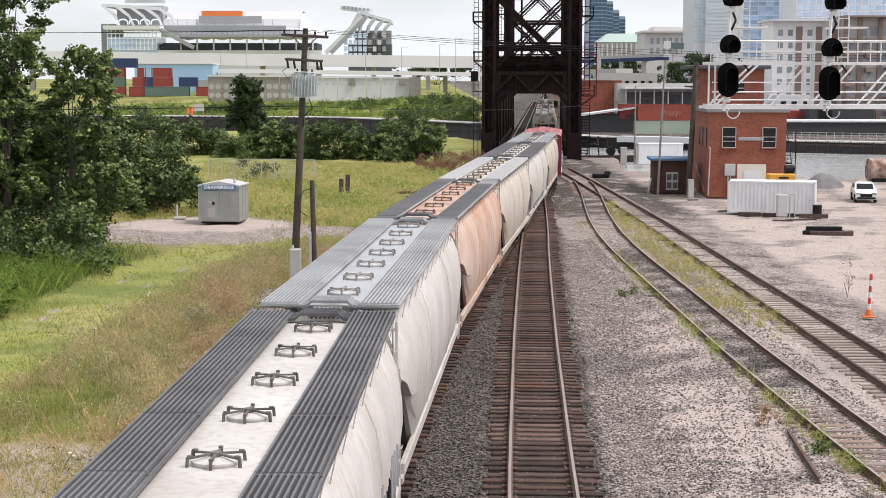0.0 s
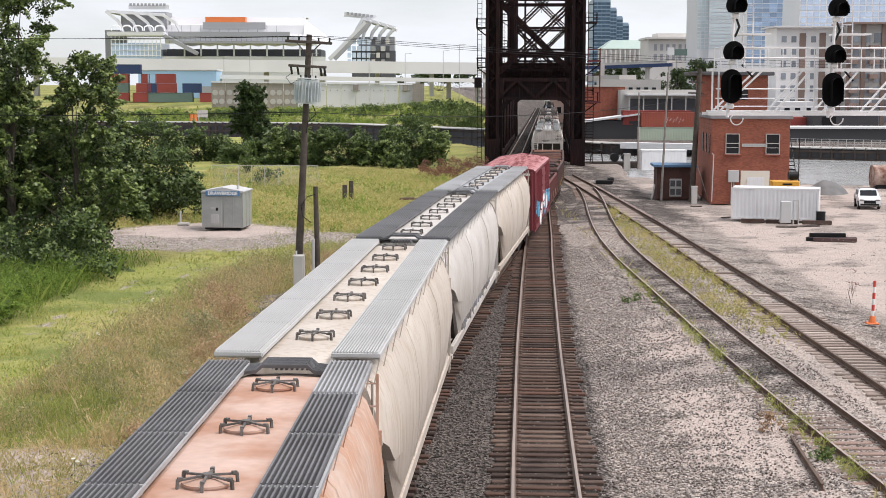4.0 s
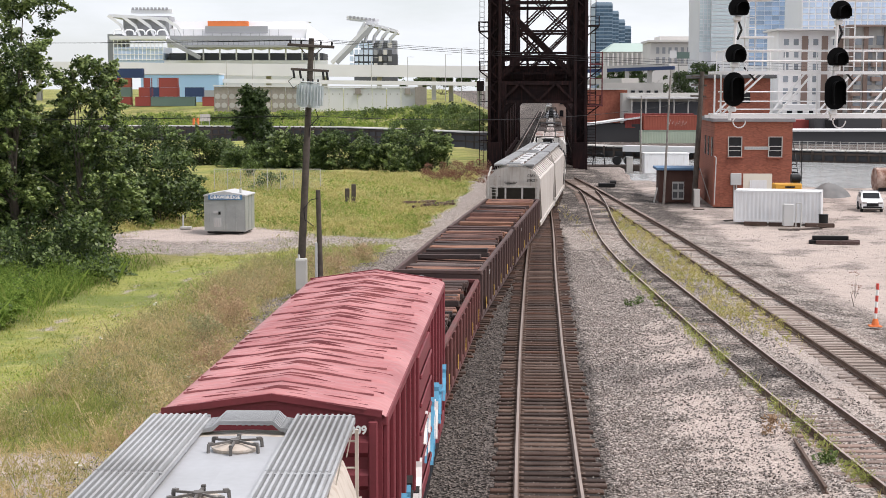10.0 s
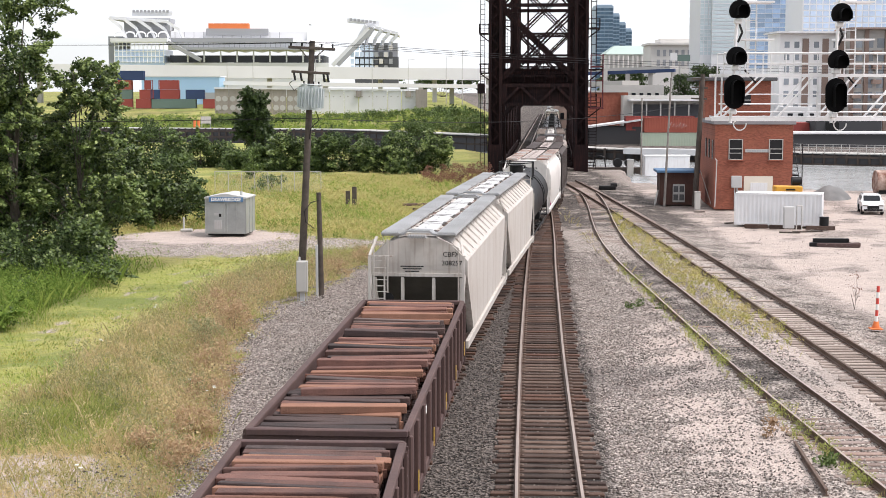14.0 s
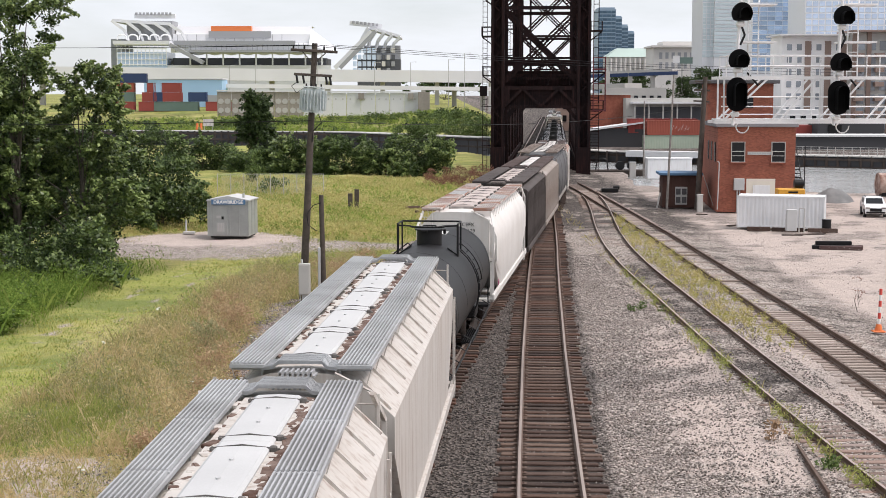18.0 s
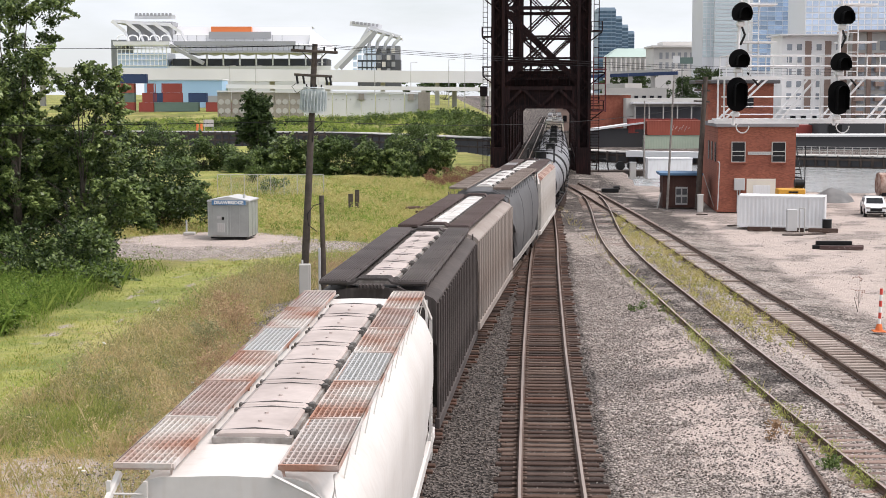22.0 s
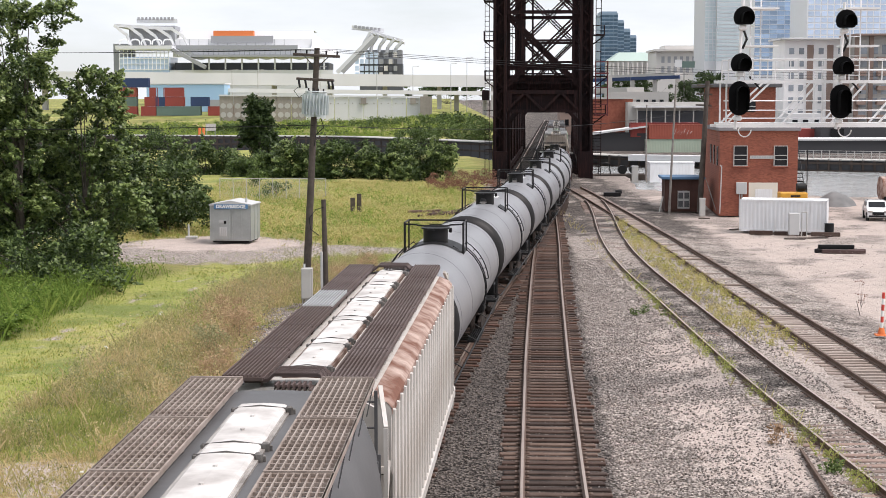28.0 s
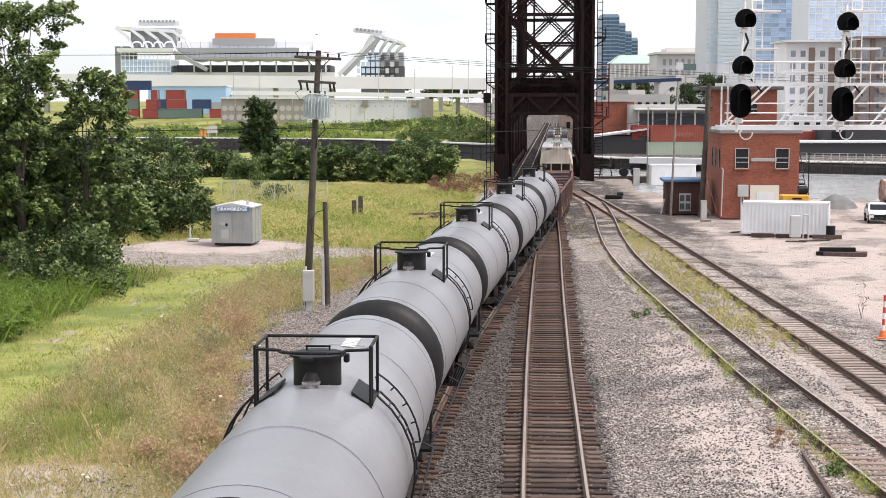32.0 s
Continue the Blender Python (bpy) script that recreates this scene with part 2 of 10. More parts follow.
M_STADGREY = material("grey_stadium_panel", (0.36, 0.37, 0.39), 0.7, 0, 0.02, 0.08, bump=0.0)
# Dark panel colour, also standing for shade inside the open concourse.
M_STADDARK = material("dark_panel_and_concourse_shade", (0.10, 0.105, 0.12), 0.7, 0, 0.02, 0.1, bump=0.0)
M_ORANGE = material("orange_seating", (0.78, 0.22, 0.07), 0.7, 0, 0.05, 0.08, bump=0.0)
M_BARK = material("grey_bark", (0.12, 0.1, 0.085), 0.9, 0, 3, 0.3, bump=0.4)
M_SIGBLACK = material("matt_black_signal", (0.005, 0.005, 0.0055), 0.7, amount=0.2, bump=0.0, spec=0.08)
M_YELLOW = material("machine_yellow", (0.68, 0.34, 0.04), 0.5, 0, 2, 0.12, bump=0.05)
M_BLUE = material("blue_roof_paint", (0.10, 0.20, 0.34), 0.6, 0, 0.8, 0.12, bump=0.05)
M_NAVY = material("navy_container_paint", (0.03, 0.055, 0.14), 0.6, 0, 0.3, 0.12, bump=0.03)
M_CONTRED = material("red_container_paint", (0.30, 0.06, 0.05), 0.6, 0, 0.3, 0.12, bump=0.03)
M_CONTORANGE = material("orange_container_paint", (0.33, 0.085, 0.055), 0.6, 0, 0.3, 0.12, bump=0.03)
M_CONTGREEN = material("grey_green_container_paint", (0.13, 0.19, 0.17), 0.6, 0, 0.3, 0.12, bump=0.03)
M_CONTPALE = material("pale_green_container_paint", (0.42, 0.50, 0.40), 0.6, 0, 0.3, 0.12, bump=0.03, streak=0.3, streak_colour=(0.55, 0.5, 0.4))
M_SKYBLUE = material("light_blue_wall_paint", (0.36, 0.55, 0.76), 0.7, 0, 0.02, 0.06, bump=0.0)
M_DARKWALL = material("charcoal_cladding", (0.06, 0.06, 0.065), 0.7, 0, 0.1, 0.15, bump=0.03)
# Paler than the stone itself: distance haze is put into the colour.
M_BUFF = material("haze_paled_limestone", (0.68, 0.66, 0.635), 0.85, 0, 0.05, 0.08, bump=0.0)
M_COPPER = material("green_copper_roof", (0.40, 0.50, 0.46), 0.7, 0, 0.05, 0.08, bump=0.0)
# Lightened brown: haze over the distance is part of the brick colour.
M_DUN = material("haze_lightened_brick", (0.31, 0.225, 0.19), 0.85, 0, 0.1, 0.12, bump=0.0)
M_TYRE = material("black_rubber", (0.02, 0.02, 0.02), 0.85, amount=0.2, bump=0.1)
M_CARWHITE = material("white_car_paint", (0.78, 0.78, 0.79), 0.25, 0, 0.5, 0.03, bump=0.0, spec=0.6)
M_REDWHITE = material("signal_red_band", (0.65, 0.08, 0.06), 0.6, amount=0.1, bump=0.02)
M_CONEORANGE = material("orange_rubber", (0.75, 0.20, 0.06), 0.7, amount=0.15, bump=0.05)
M_LETTER = material("black_lettering", (0.03, 0.03, 0.03), 0.7, amount=0.1, bump=0.0)
M_LETTERW = material("white_lettering", (0.8, 0.8, 0.78), 0.7, amount=0.05, bump=0.0)
M_SIGNBLUE = material("blue_sign", (0.10, 0.22, 0.40), 0.6, amount=0.1, bump=0.0)
M_TIELOAD = material("stacked_old_sleepers", (0.085, 0.055, 0.05), 0.9, 0, 3, 0.3, (0.055, 0.042, 0.04), 30, 0.5, spread=0.35)
def by_object(m, colours):
    """Gives each object one of a row of colours, blended over the material's own."""
    n, l = m.node_tree.nodes, m.node_tree.links
    oi, cr, mx = n.new("ShaderNodeObjectInfo"), n.new("ShaderNodeValToRGB"), n.new("ShaderNodeMix")
    mx.data_type = "RGBA"
    mx.inputs["Factor"].default_value = 0.65
    cr.color_ramp.interpolation = "CONSTANT"
    while len(cr.color_ramp.elements) < len(colours):
        cr.color_ramp.elements.new(0.5)
    for i, c in enumerate(colours):
        cr.color_ramp.elements[i].position = i / len(colours)
        cr.color_ramp.elements[i].color = (*c, 1)
    base = n["Principled BSDF"].inputs["Base Color"]
    src = base.links[0].from_socket
    l.new(oi.outputs["Random"], cr.inputs["Fac"])
    l.new(src, mx.inputs["A"])
    l.new(cr.outputs["Color"], mx.inputs["B"])
    l.new(mx.outputs["Result"], base)


def by_island(m, colour, most=0.8):
    """Blends each loose piece of a mesh towards a second colour by a share of its own."""
    n, l = m.node_tree.nodes, m.node_tree.links
    g, rg, mx = n.new("ShaderNodeNewGeometry"), n.new("ShaderNodeMapRange"), n.new("ShaderNodeMix")
    mx.data_type = "RGBA"
    mx.inputs["B"].default_value = (*colour, 1)
    rg.inputs["To Max"].default_value = most
    base = n["Principled BSDF"].inputs["Base Color"]
    src = base.links[0].from_socket
    l.new(g.outputs["Random Per Island"], rg.inputs["Value"])
    l.new(rg.outputs["Result"], mx.inputs["Factor"])
    l.new(src, mx.inputs["A"])
    l.new(mx.outputs["Result"], base)
    return m


def translucent(m, share=0.22):
    """Lets part of the light through thin blades and leaves."""
    n, l = m.node_tree.nodes, m.node_tree.links
    b = n["Principled BSDF"]
    t, mx = n.new("ShaderNodeBsdfTranslucent"), n.new("ShaderNodeMixShader")
    mx.inputs["Fac"].default_value = share
    l.new(b.inputs["Base Color"].links[0].from_socket, t.inputs["Color"])
    l.new(b.outputs["BSDF"], mx.inputs[1])
    l.new(t.outputs["BSDF"], mx.inputs[2])
    l.new(mx.outputs["Shader"], n["Material Output"].inputs["Surface"])
    return m


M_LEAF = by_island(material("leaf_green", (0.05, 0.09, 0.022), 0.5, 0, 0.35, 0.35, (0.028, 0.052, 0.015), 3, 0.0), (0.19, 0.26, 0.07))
# Shade inside crowns is put into this darker leaf colour.
M_LEAFDARK = by_island(material("shade_dark_leaf_green", (0.022, 0.043, 0.013), 0.5, 0, 0.35, 0.4, (0.011, 0.023, 0.008), 3, 0.0), (0.10, 0.155, 0.042))
# Sunlight on outer twigs is put into this brighter leaf colour.
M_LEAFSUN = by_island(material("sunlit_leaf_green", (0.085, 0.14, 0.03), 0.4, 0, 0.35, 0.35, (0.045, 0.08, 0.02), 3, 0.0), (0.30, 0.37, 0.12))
M_LEAFRED = by_island(material("russet_leaf", (0.16, 0.06, 0.045), 0.7, 0, 0.8, 0.35, (0.11, 0.06, 0.035), 3, 0.0), (0.32, 0.16, 0.11))
for leafy in (M_LEAF, M_LEAFDARK, M_LEAFRED, M_LEAFSUN):
    translucent(leafy)
by_object(M_TIELOAD, [(0.045, 0.031, 0.029), (0.095, 0.056, 0.048), (0.07, 0.048, 0.044), (0.025, 0.02, 0.02), (0.055, 0.038, 0.036)])
M_TIEOLD = material("weathered_grey_brown_wood", (0.2, 0.15, 0.125), 0.92, 0, 4, 0.4, (0.32, 0.26, 0.23), 25, 0.7, spread=0.5)
M_LOADRED = material("reddish_old_sleepers", (0.16, 0.08, 0.06), 0.9, 0, 3, 0.45, (0.055, 0.032, 0.028), 30, 0.6, spread=0.35)
M_LOADGREY = material("grey_old_sleepers", (0.14, 0.105, 0.098), 0.9, 0, 3, 0.45, (0.04, 0.033, 0.032), 30, 0.6, spread=0.35)
by_object(M_LOADRED, [(0.23, 0.112, 0.085), (0.175, 0.09, 0.074), (0.34, 0.175, 0.115), (0.1, 0.058, 0.05), (0.19, 0.098, 0.08)])
by_object(M_LOADGREY, [(0.16, 0.115, 0.105), (0.09, 0.066, 0.062), (0.21, 0.155, 0.14), (0.055, 0.04, 0.038)])
by_object(M_TIE, [(0.035, 0.022, 0.018), (0.10, 0.056, 0.04), (0.06, 0.035, 0.027), (0.115, 0.054, 0.036), (0.08, 0.054, 0.044), (0.024, 0.017, 0.015), (0.14, 0.095, 0.075)])
by_object(M_TIEOLD, [(0.24, 0.18, 0.155), (0.33, 0.26, 0.235), (0.16, 0.105, 0.085), (0.28, 0.19, 0.155), (0.12, 0.085, 0.072)])
M_TIEPALE = material("bleached_grey_wood", (0.34, 0.285, 0.25), 0.92, 0, 4, 0.4, (0.22, 0.175, 0.15), 25, 0.7, spread=0.3)
by_object(M_TIEPALE, [(0.40, 0.335, 0.295), (0.30, 0.245, 0.215), (0.46, 0.39, 0.35), (0.22, 0.17, 0.145)])
M_BED = material("fouled_track_ballast", (0.022, 0.018, 0.016), 0.95, 0, 1.2, 0.6, (0.08, 0.065, 0.057), 24, 1.0)
M_MUD = material("dried_residue", (0.085, 0.045, 0.032), 0.95, 0, 2.0, 0.35, (0.22, 0.16, 0.135), 12, 0.4)


def brickwork(m, wide=0.21, high=0.075):
    """Lays brick courses of true size into a wall's material."""
    n, l = m.node_tree.nodes, m.node_tree.links
    tc, mp, bk = n.new("ShaderNodeTexCoord"), n.new("ShaderNodeMapping"), n.new("ShaderNodeTexBrick")
    mp.inputs["Rotation"].default_value = (radians(90), 0, 0)
    bk.inputs["Scale"].default_value = 1.0
    bk.inputs["Brick Width"].default_value, bk.inputs["Row Height"].default_value = wide, high
    bk.inputs["Mortar Size"].default_value = 0.009
    bk.inputs["Color1"].default_value, bk.inputs["Color2"].default_value = (0.75, 0.75, 0.75, 1), (1.2, 1.2, 1.2, 1)
    bk.inputs["Mortar"].default_value = (1.1, 1.25, 1.3, 1)
    mu = n.new("ShaderNodeMix")
    mu.data_type, mu.blend_type = "RGBA", "MULTIPLY"
    mu.inputs["Factor"].default_value = 1.0
    base = n["Principled BSDF"].inputs["Base Color"]
    src = base.links[0].from_socket
    l.new(tc.outputs["Object"], mp.inputs["Vector"])
    l.new(mp.outputs["Vector"], bk.inputs["Vector"])
    l.new(src, mu.inputs["A"])
    l.new(bk.outputs["Color"], mu.inputs["B"])
    l.new(mu.outputs["Result"], base)


brickwork(M_MORTAR)


# ---- mesh tools ----
class Shape:
    """Vertices and faces, gathered piece by piece."""

    def __init__(self):
        self.v, self.f = [], []

    def add(self, verts, faces):
        k = len(self.v)
        self.v += [tuple(p) for p in verts]
        self.f += [tuple(k + i for i in f) for f in faces]
        return self

    def box(self, x, y, z, sx, sy, sz, turn=0.0, bevel=0.0):
        """A block about (x, y, z); bevel cuts its long upright and level edges."""
        c, s = math.cos(turn), math.sin(turn)
        if bevel <= 0:
            p = [(i * sx / 2, j * sy / 2, k * sz / 2) for k in (-1, 1) for j in (-1, 1) for i in (-1, 1)]
            f = [(0, 2, 3, 1), (4, 5, 7, 6), (0, 1, 5, 4), (2, 6, 7, 3), (0, 4, 6, 2), (1, 3, 7, 5)]
        else:
            b = min(bevel, sx * 0.45, sy * 0.45, sz * 0.45)
            ring = lambda hx, hy, zz: [(-hx, -hy + b, zz), (-hx + b, -hy, zz), (hx - b, -hy, zz), (hx, -hy + b, zz),
                                       (hx, hy - b, zz), (hx - b, hy, zz), (-hx + b, hy, zz), (-hx, hy - b, zz)]
            p = ring(sx / 2 - b, sy / 2 - b, -sz / 2) + ring(sx / 2, sy / 2, -sz / 2 + b) + ring(sx / 2, sy / 2, sz / 2 - b) + ring(sx / 2 - b, sy / 2 - b, sz / 2)
            f = [tuple(range(7, -1, -1)), tuple(range(24, 32))]
            for r in range(3):
                for i in range(8):
                    j = (i + 1) % 8
                    f.append((r * 8 + i, r * 8 + j, r * 8 + 8 + j, r * 8 + 8 + i))
        return self.add([(x + a * c - q * s, y + a * s + q * c, z + w) for a, q, w in p], f)

    def tube(self, a, b, r, n=8, r2=None, caps=True):
        a, b = Vector(a), Vector(b)
        d = (b - a).normalized()
        u = d.orthogonal().normalized()
        w = d.cross(u)
        r2 = r if r2 is None else r2
        p = []
        for q, rr in ((a, r), (b, r2)):
            p += [q + (u * math.cos(2 * math.pi * i / n) + w * math.sin(2 * math.pi * i / n)) * rr for i in range(n)]
        f = [(i, (i + 1) % n, n + (i + 1) % n, n + i) for i in range(n)]
        if caps:
            f += [tuple(range(n - 1, -1, -1)), tuple(range(n, 2 * n))]
        return self.add(p, f)

    def path(self, pts, r, n=6):
        for a, b in zip(pts, pts[1:]):
            self.tube(a, b, r, n)
        return self

    def beam(self, a, b, wide, deep, up=(0, 0, 1)):
        """A rectangular bar from a to b."""
        a, b = Vector(a), Vector(b)
        d = (b - a).normalized()
        u = d.cross(Vector(up))
        if u.length < 1e-4:
            u = Vector((1, 0, 0))
        u.normalize()
        w = u.cross(d)
        p = [q + u * i * wide / 2 + w * j * deep / 2 for q in (a, b) for i, j in ((-1, -1), (1, -1), (1, 1), (-1, 1))]
        return self.add(p, [(3, 2, 1, 0), (4, 5, 6, 7), (0, 1, 5, 4), (1, 2, 6, 5), (2, 3, 7, 6), (3, 0, 4, 7)])

    def loft(self, rings, closed=True, caps=True):
        """Skin over rings of equal length."""
        n = len(rings[0])
        p = [q for ring in rings for q in ring]
        f = []
        for r in range(len(rings) - 1):
            for i in range(n if closed else n - 1):
                j = (i + 1) % n
                f.append((r * n + i, r * n + j, (r + 1) * n + j, (r + 1) * n + i))
        if caps and closed:
            f += [tuple(range(n - 1, -1, -1)), tuple(range((len(rings) - 1) * n, len(rings) * n))]
        return self.add(p, f)

    def mesh(self, name, smooth=False):
        me = bpy.data.meshes.new(name)
        me.from_pydata(self.v, [], self.f)
        if smooth:
            me.polygons.foreach_set("use_smooth", [True] * len(me.polygons))
            me.set_sharp_from_angle(angle=radians(38))
        me.update()
        return me


def quick_mesh(name, verts, faces):
    """A mesh from arrays of vertices and of equal faces."""
    me = bpy.data.meshes.new(name)
    n, k = faces.shape
    me.vertices.add(len(verts))
    me.vertices.foreach_set("co", np.asarray(verts, np.float32).ravel())
    me.loops.add(n * k)
    me.loops.foreach_set("vertex_index", np.asarray(faces, np.int32).ravel())
    me.polygons.add(n)
    me.polygons.foreach_set("loop_start", np.arange(0, n * k, k, dtype=np.int32))
    me.update(calc_edges=True)
    return me


def solid(name, shape, mat, smooth=False):
    me = shape if isinstance(shape, bpy.types.Mesh) else shape.mesh(name, smooth)
    if not me.materials:
        me.materials.append(mat)
    return new(name, me)


def part(name, shape, mat, parent, label="", smooth=False, m=None):
    ob = solid(name, shape, mat, smooth)
    ob.parent = parent
    if m is not None:
        ob.matrix_basis = m
    return tagged(ob, label)


def thing(name, label, category, m=None, group=""):
    ob = new(name)
    ob.empty_display_size = 0.3
    if m is not None:
        ob.matrix_basis = m
    return tagged(ob, label, category, group)


def writing(text, size, mat, parent, m, name="lettering", bold=0.0):
    cu = bpy.data.curves.new(name, "FONT")
    cu.body, cu.size, cu.align_x, cu.align_y = text, size, "CENTER", "CENTER"
    cu.extrude, cu.offset, cu.resolution_u = 0.004, bold, 2
    tmp = bpy.data.objects.new(name, cu)
    me = bpy.data.meshes.new_from_object(tmp)
    bpy.data.objects.remove(tmp)
    me.materials.clear()
    me.materials.append(mat)
    ob = new(name, me)
    ob.parent, ob.matrix_basis = parent, m
    return ob


# ---- lines of the tracks: x across, y away from the overpass ----
KNOTS = [10, 35, 50, 65, 80, 100, 125, 140, 160, 200]
SLOPES = [0.022, 0.063, 0.0951, 0.1197, 0.1251, 0.1193, 0.115, 0.082, 0.071, 0.071]
GRID_Y = np.arange(-480.0, 760.0, 0.25)
GRID_SLOPE = np.interp(GRID_Y, KNOTS, SLOPES)
GRID_X = np.cumsum(GRID_SLOPE) * 0.25
GRID_X += -1.87 - np.interp(35, GRID_Y, GRID_X)
GRID_S = np.cumsum(np.sqrt(1 + GRID_SLOPE ** 2)) * 0.25
GRID_S -= np.interp(35, GRID_Y, GRID_S)


def train_line(y):
    return float(np.interp(y, GRID_Y, GRID_X))


def smooth_line(ys, xs):
    """A line through a few points with rounded corners."""
    g = np.arange(-480.0, 760.0, 0.5)
    x = np.interp(g, ys, xs)
    k = np.hanning(25)
    pad = np.concatenate([np.full(12, x[0]) + (x[1] - x[0]) * np.arange(-12, 0), x, np.full(12, x[-1]) + (x[-1] - x[-2]) * np.arange(1, 13)])
    x = np.convolve(pad, k / k.sum(), "valid")
    return lambda y: float(np.interp(y, g, x))


main_line = smooth_line([-480, 0, 35.8, 54.2, 73.6, 86.4, 92.8, 108, 121, 132], [-18.6, 0.85, 2.49, 3.51, 4.71, 5.54, 6.0, 6.95, 7.73, 8.9])
bridge_left = lambda y: train_line(y) - 4.3 * min(1.0, max(0.0, (y - 96) / 44.0)) ** 1.2
siding_b = smooth_line([-480, 20, 52, 72, 98, 121, 145, 165, 182], [16.0, 14.4, 14.32, 14.2, 14.1, 13.78, 13.35, 12.8, 12.75])
siding_a = smooth_line([-480, 20, 39, 52, 72, 82, 92.5, 102, 111.5, 123, 136, 150], [20.0, 11.7, 10.87, 10.5, 10.33, 10.22, 10.4, 10.86, 11.5, 12.35, 13.1, 13.25])

SID_Y = np.arange(-40.0, 200.0, 0.5)
SID_A = np.array([siding_a(v) for v in SID_Y])
SID_B = np.array([siding_b(v) for v in SID_Y])

# river banks
NEAR_X, NEAR_Y = [-400, -100, -30, 4, 14, 20, 32, 50, 90, 400], [310, 300, 285, 255, 205, 164, 154, 148, 136, 40]
FAR_X, FAR_Y = [-400, -80, -20, 3, 27, 70, 400], [352, 345, 330, 297, 257, 233, 150]


def ground_z(x, y):
    """Height of the ground (rail heads lie at 0)."""
    near, far = np.interp(x, NEAR_X, NEAR_Y), np.interp(x, FAR_X, FAR_Y)
    tr = np.interp(y, GRID_Y, GRID_X)
    bed = np.clip((x - (tr - 4.6)) / 2.6, 0, 1) * np.clip((18.5 - x) / 3.0, 0, 1)
    z = -0.5 + 0.25 * bed
    rise = np.clip((y - far) / 120.0, 0, 1)
    rise = rise * rise * (3 - 2 * rise)
    left = np.clip((25 - x) / 20.0, 0, 1)
    z = np.where(y > far, 0.75 * left - 0.45 + 4.6 * rise * left + 1.0 * rise * (1 - left), z)
    # the tracks run on a level bed past the river, and lie half buried in the yard
    apart = np.clip((np.abs(x - tr + 2.2) - 5.5) / 7.0, 0, 1)
    z = np.where(y > far - 2, np.minimum(z, -0.42 + (z + 0.42) * apart), z)
    for xs, level in ((SID_B, -0.232), (SID_A, -0.165)):
        off = np.abs(x - np.interp(y, SID_Y, xs))
        up = np.clip((2.0 - off) / 0.6, 0, 1) * np.clip((132 - y) / 10, 0, 1) * np.clip((y - 15) / 5, 0, 1)
        mound = level + 0.035 * np.sin(x * 2.1 + y * 0.9) * np.sin(y * 0.57 + 1.0) - (0.035 * np.clip((46 - y) / 4, 0, 1) if level > -0.2 else 0.0)
        z = z * (1 - up) + mound * up
    inside = np.clip((y - near) / 7.0, 0, 1) * np.clip((far - y) / 0.6, 0, 1)
    inside = inside * np.where(np.abs(x - tr) < 9, np.clip((y - 191) / 2.0, 0, 1), 1)
    return z * (1 - inside) - 4.2 * inside


def axis(stops):
    out = []
    for a, b, step in stops:
        out += list(np.arange(a, b, step))
    return np.array(out + [stops[-1][1]])


def ramp(v, a, b):
    return np.clip((v - a) / (b - a), 0, 1)


def wobble(x, y, size, seed=0.0):
    """Smooth random values from 0 to 1 over the ground."""
    f = 2 * math.pi / size
    v = np.sin(f * (x * 0.93 + y * 0.37) + seed) + np.sin(f * 1.7 * (x * -0.41 + y * 0.92) + seed * 2.1 + 1.3) + np.sin(f * 2.6 * (x * 0.71 - y * 0.68) + seed * 0.7 + 4.0)
    v = v + 0.7 * np.sin(f * 4.9 * (x * 0.2 + y * 0.98) + seed * 3.3) + 0.7 * np.sin(f * 5.6 * (x * 0.97 - y * 0.18) + seed * 1.9)
    return 0.5 + v / 8.8


def lane_line(y):
    """Middle of the mown lane through the field."""
    return np.interp(y, [30, 45, 53, 62, 70, 77, 84, 90, 96, 110], [-16.4, -15.8, -15.5, -15.1, -14.5, -13.9, -12.7, -11.4, -9.4, -6.5])


